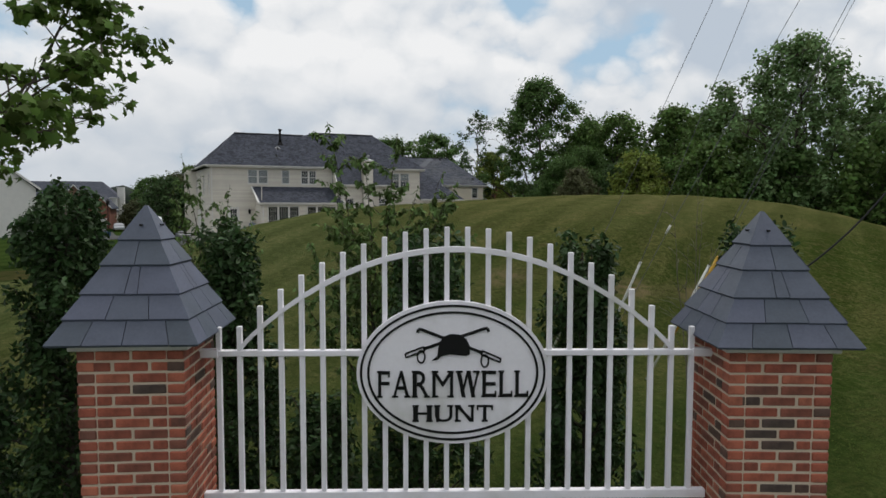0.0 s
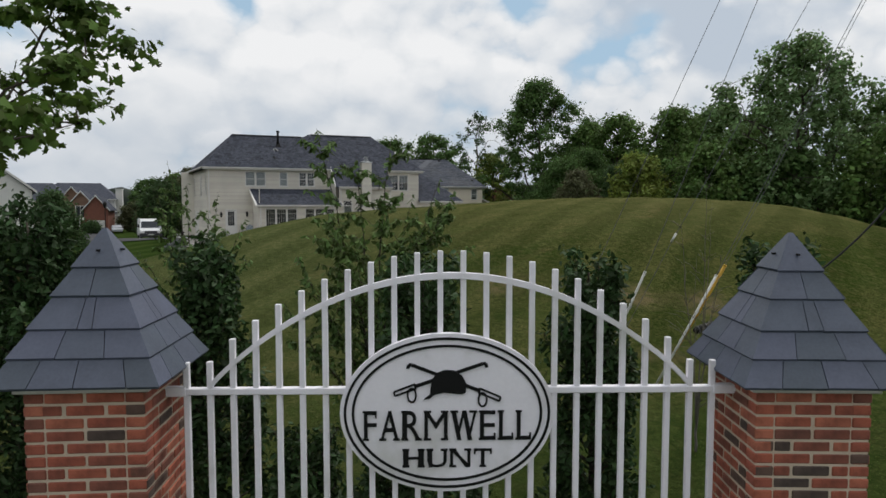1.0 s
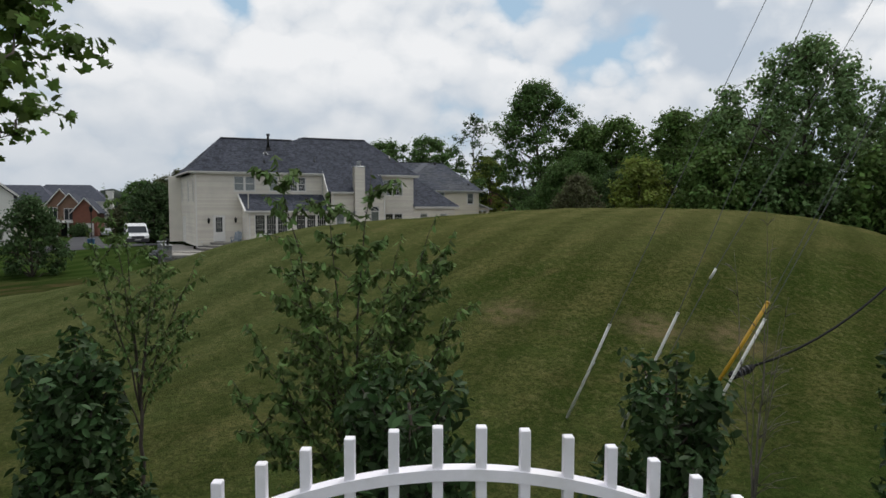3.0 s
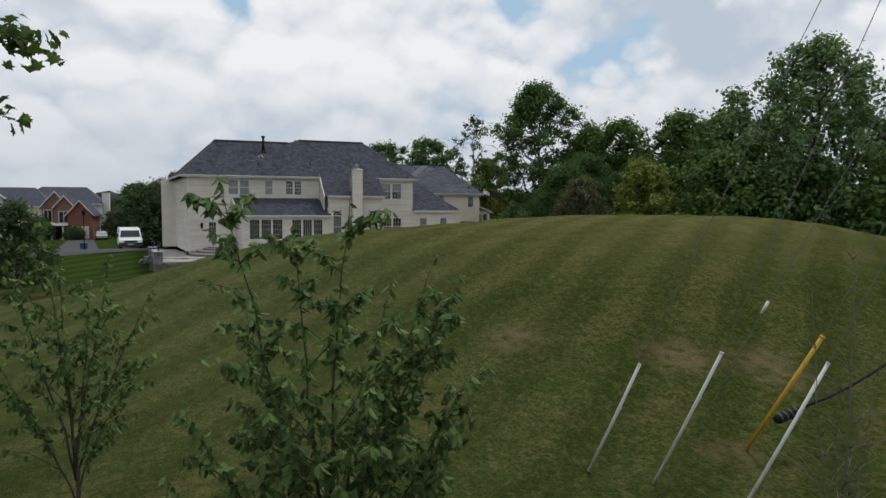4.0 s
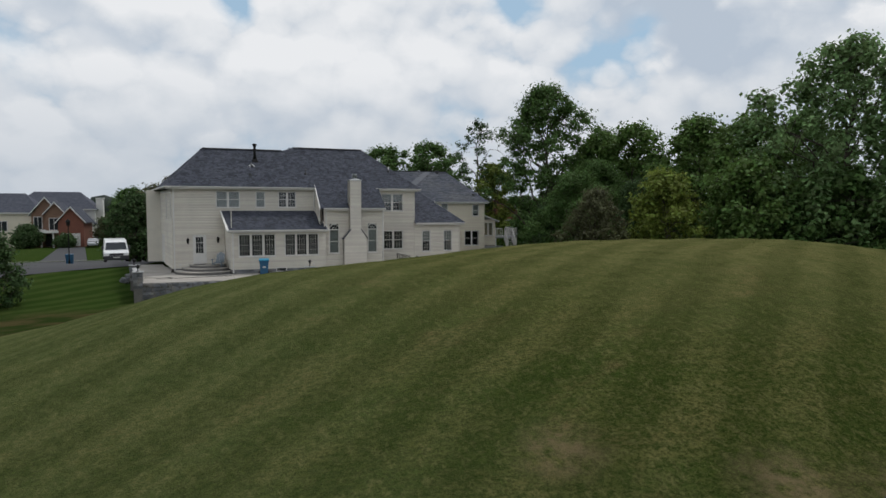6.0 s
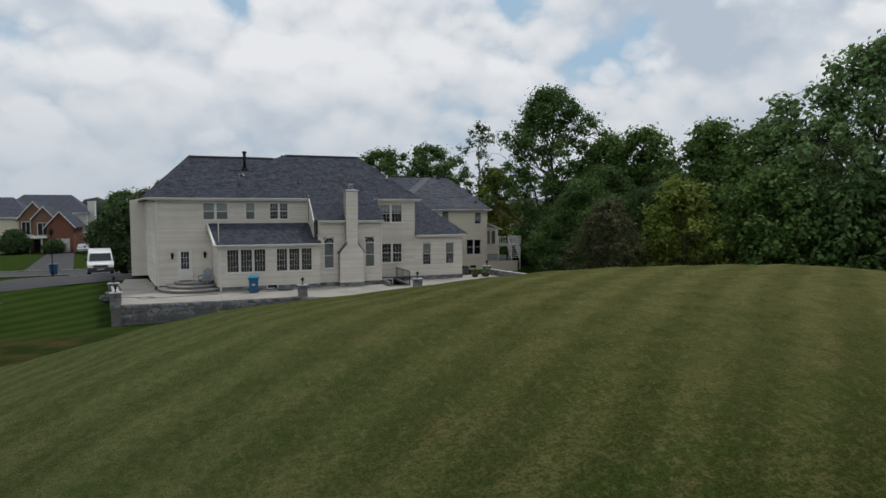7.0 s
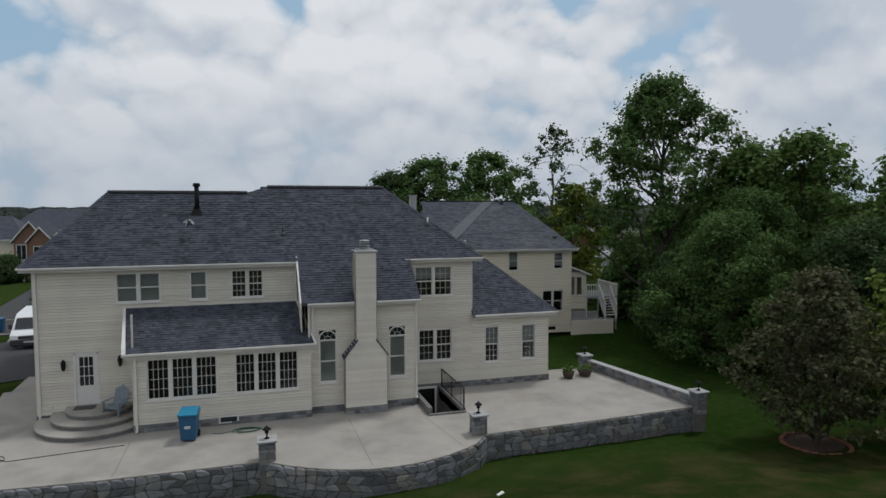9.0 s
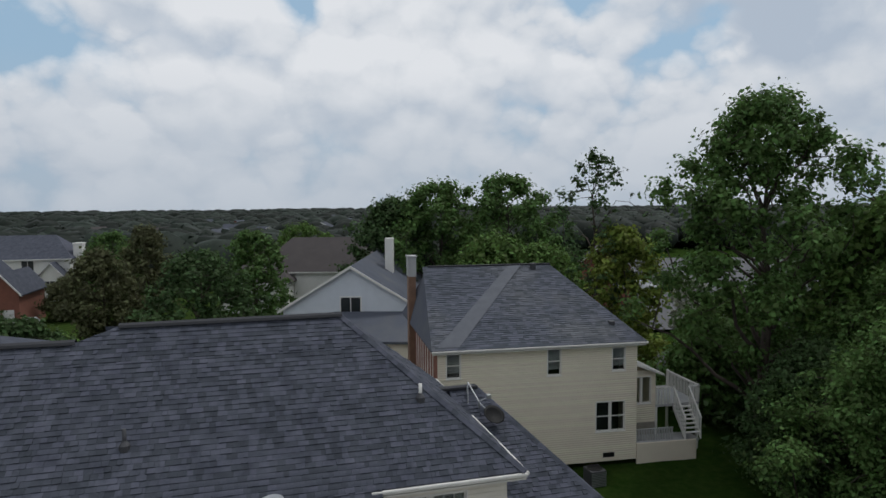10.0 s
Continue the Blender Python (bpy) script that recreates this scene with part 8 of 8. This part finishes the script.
# each far crown is an uneven mound with ragged tufts over it
bmi = bmesh.new()
bmesh.ops.create_icosphere(bmi, subdivisions=2, radius=1.0)
iv = np.array([v.co[:] for v in bmi.verts])
bmi.verts.index_update()
fi = np.array([[v.index for v in f.verts] for f in bmi.faces])
bmi.free()
rad = np.stack([size * 3.0 + 1.6, size * 3.0 + 1.6, hh * 0.46], 1)
mid = np.stack([cx, cy, land(cx, cy) + hh * 0.52], 1)
bump = 1 + 0.10 * rs.normal(0, 1, (len(cx), len(iv), 1))
cv = mid[:, None, :] + iv[None] * rad[:, None, :] * np.clip(bump, 0.6, 1.4)
cf = (np.arange(len(cx))[:, None, None] * len(iv) + fi[None]).reshape(-1, 3)
# far crowns and tufts take the leaf colour with haze painted in
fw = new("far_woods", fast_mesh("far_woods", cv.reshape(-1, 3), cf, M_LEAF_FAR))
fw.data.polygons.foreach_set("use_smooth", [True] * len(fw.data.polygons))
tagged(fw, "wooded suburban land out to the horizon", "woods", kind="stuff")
per = 44
g = rs.normal(0, 1, (len(cx), per, 3))
g /= np.linalg.norm(g, axis=2, keepdims=True)
tp = (mid[:, None, :] + g * rad[:, None, :] * rs.uniform(0.85, 1.15, (len(cx), per, 1))).reshape(-1, 3)
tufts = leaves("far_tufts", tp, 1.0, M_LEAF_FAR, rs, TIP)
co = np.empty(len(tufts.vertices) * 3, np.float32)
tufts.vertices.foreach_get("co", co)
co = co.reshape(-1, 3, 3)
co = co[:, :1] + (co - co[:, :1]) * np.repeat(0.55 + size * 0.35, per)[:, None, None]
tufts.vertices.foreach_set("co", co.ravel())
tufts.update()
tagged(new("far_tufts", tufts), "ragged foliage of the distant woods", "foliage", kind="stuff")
# roofs among the far trees
far_rng = random.Random(4)
for k in range(16):
    a, d = radians(far_rng.uniform(-14, 22)), far_rng.uniform(150, 420)
    x, y = 10 + d * math.sin(a), -10 + d * math.cos(a)
    f = thing("far_house", "small distant house with a pitched roof among trees", "house", pose(x, y, lz(x, y), 0, 0, far_rng.choice((-16, 74, 20))), group="far houses")
    house_block(f, -7, 7, 0, 9, -1, 6.2, far_rng.choice((M_TRIM, M_SIDING2, M_BRICKFAR)), far_rng.choice(("x", "y")), 3.8, far_rng.choice((M_SHINGLE, M_SHINGLE2, M_ROOFBR)), ((-4, 3.5, 1.4, 1.6), (2, 3.5, 1.4, 1.6)))

# rough grass: blades over the near side of the mound
rs = np.random.RandomState(79)
n = 130000
bx, by = rs.uniform(-9, 24, n), -51.5 + 30 * rs.uniform(0, 1, n) ** 1.5
bz = land(bx, by)
BLADE = (np.array([(-0.14, 0, 0), (0.14, 0, 0), (0.0, 1, 0.1), (0.0, 1, 0.1)]), np.array([(0, 1, 2)]))
M_BLADE = leaf_mat("grass_blades", (0.066, 0.090, 0.018), (0.100, 0.108, 0.032), vary=0.3, tr=0.5, rough=0.8)
tagged(new("grass", leaves("grass", np.stack([bx, by, bz], 1), 0.042, M_BLADE, rs, BLADE, -0.35, 0.6)), "short uneven grass blades on the mound", "grass", kind="stuff")

# ---- rings of mulch and stones under the lawn trees ----
M_MULCH = material("bark_mulch", (0.060, 0.036, 0.024), (0.030, 0.019, 0.013), 9, 60, 0.95, 0.9, bump_dist=0.03)
for x, y, mat, lab in ((29.5, -8.95, M_BRICKFAR, "ring of dark mulch edged with low reddish stones"), (34.8, -10.2, M_CAPST, "ring of dark mulch edged with pale stones")):
    ringm = thing("mulch_ring", lab, "mulch ring", pose(x, y, lz(x, y)), group="mulch rings")
    part("mulch", Build().lathe([(1.15, -0.25), (1.15, 0.03), (0.6, 0.09), (0.1, 0.12)], 24), M_MULCH, ringm, smooth=True)
    rr3 = random.Random(int(x))
    for k in range(26):
        a = 2 * math.pi * k / 26
        part("stone", Build(pose(1.2 * math.cos(a), 1.2 * math.sin(a), 0.02, 0, 0, math.degrees(a) + rr3.uniform(-8, 8))).box(-0.08, -0.125, -0.2, 0.08, 0.125, 0.08 + rr3.uniform(-0.02, 0.04), 0.025), mat, ringm)
for x, y in ((3.6, -9.6), (15.6, -10.3)):
    mk = thing("marker_flag", "small white plastic marker lying on the grass", "marker", pose(x, y, lz(x, y) + 0.02, 0, 0, 30), group="lawn markers")
    part("strip", Build().add([(-0.14, -0.04, 0), (0.14, -0.04, 0.02), (0.14, 0.04, 0.05), (-0.14, 0.04, 0.03), (-0.14, -0.04, 0.03), (0.14, -0.04, 0.05), (0.14, 0.04, 0.08), (-0.14, 0.04, 0.06)], [(3, 2, 1, 0), (4, 5, 6, 7), (0, 1, 5, 4), (1, 2, 6, 5), (2, 3, 7, 6), (3, 0, 4, 7)]), M_PVC, mk)
M_BLOOM = leaf_mat("white_blossom", (0.50, 0.48, 0.44), (0.20, 0.24, 0.14), vary=0.3, tr=0.3)
tree("white-flowering small tree beside the parking lot", "tree", 47.5, 32.0, 7.8, 1.9, 1.5, 5000, 0.28, M_BLOOM, 62, trunk_r=0.1, clumps=60, clump_r=0.6)

# ---- guy wires of a utility pole, their guards, a slack cable ----
M_WIRE = material("steel_wire", (0.13, 0.13, 0.135), (0.10, 0.10, 0.105), 5, 40, 0.5, 0.1, metal=0.5)
W_GUARD = "white plastic guard sleeve on a slanting guy wire"
for top, d, run, mat, lab in (((6.09, -45.85, 1.36), (0.26, -0.28, 0.92), (0.32, -0.29, 1.0), M_PVC, W_GUARD), ((6.77, -46.57, 1.616), (0.22, -0.33, 0.93), (0.27, -0.25, 1.0), M_PVC, W_GUARD),
                              ((7.54, -47.42, 1.615), (0.38, -0.22, 0.90), (0.41, -0.23, 1.0), M_PVC, W_GUARD), ((8.69, -46.45, 1.66), (0.44, -0.84, 1.85), (0.41, -0.23, 1.0), M_YELLOW, "yellow plastic guard sleeve on a slanting guy wire")):
    d, run, top = Vector(d).normalized(), Vector(run).normalized(), Vector(top)
    k = 0.0
    while k < 4 and (top - d * k).z > lz((top - d * k).x, (top - d * k).y) + 0.03:
        k += 0.02
    g = thing("guy_guard", lab, "guy wire", Matrix.Translation(top - d * k), group="guy wires")
    r = 0.021 if mat is M_PVC else 0.030
    part("sleeve", Build().tube([d * 0.0, d * k * 0.5 + Vector((0.006, 0.0, -0.008)), d * k], r, 12), mat, g, smooth=True)
    part("end_cap", Build().tube([d * (k - 0.03), d * (k + 0.004)], r + 0.003, 12), mat, g)
    part("wire", Build().tube([d * (k - 0.05), d * k, d * k + run * 15.0], 0.0048, 6), M_WIRE, g, "thin steel wire")
    part("clamp", Build().tube([d * (k - 0.75) + Vector((0.03, 0, 0)), d * (k - 0.68) + Vector((0.05, 0, 0))], 0.012, 6), M_METAL, g)
run = Vector((0.42, -0.22, 0.90)).normalized()
mid = Vector((7.07, -46.92, 2.22))
foot = mid - run * 2.75
foot.z = lz(foot.x, foot.y)
g = thing("guy_wire", "thin steel guy wire with a short white marker sleeve", "guy wire", Matrix.Translation(foot), group="guy wires")
part("wire", Build().tube([Vector((0, 0, -0.05)), mid - foot, mid - foot + run * 15.0], 0.0048, 6), M_WIRE, g, "thin steel wire")
part("sleeve", Build().tube([mid - foot - run * 0.085, mid - foot + run * 0.085], 0.018, 10), M_PVC, g, "short white marker sleeve", smooth=True)
cb = thing("slack_cable", "thick black cable sagging down to a coil", "cable", pose(0, 0, 0))
c0, c1 = Vector((8.98, -45.93, 0.47)), Vector((21.75, -45.2, 0.8))
pts = []
for i in range(25):
    u = i / 24
    p = c0.lerp(c1, u)
    p.z += 1.06 * u + 10.0 * u * u
    pts.append(tuple(p))
part("cable", Build().tube(pts, 0.022, 8), M_RUBBER, cb, smooth=True)
part("coil_sleeve", Build().tube([(8.54, -45.86, 0.31), (8.58, -45.87, 0.325), (8.92, -45.92, 0.43), (9.02, -45.93, 0.475)], [0.045, 0.072, 0.068, 0.024], 12), M_RUBBER, cb, "bundled black splice case")
for u in (0.1, 0.35, 0.6, 0.85):
    q = Vector((8.58, -45.87, 0.325)).lerp(Vector((8.92, -45.92, 0.43)), u)
    w = Vector((0.34, -0.05, 0.105)).normalized()
    part("band", Build().tube([q - w * 0.012, q + w * 0.012], 0.079, 12), M_GREYP, cb)
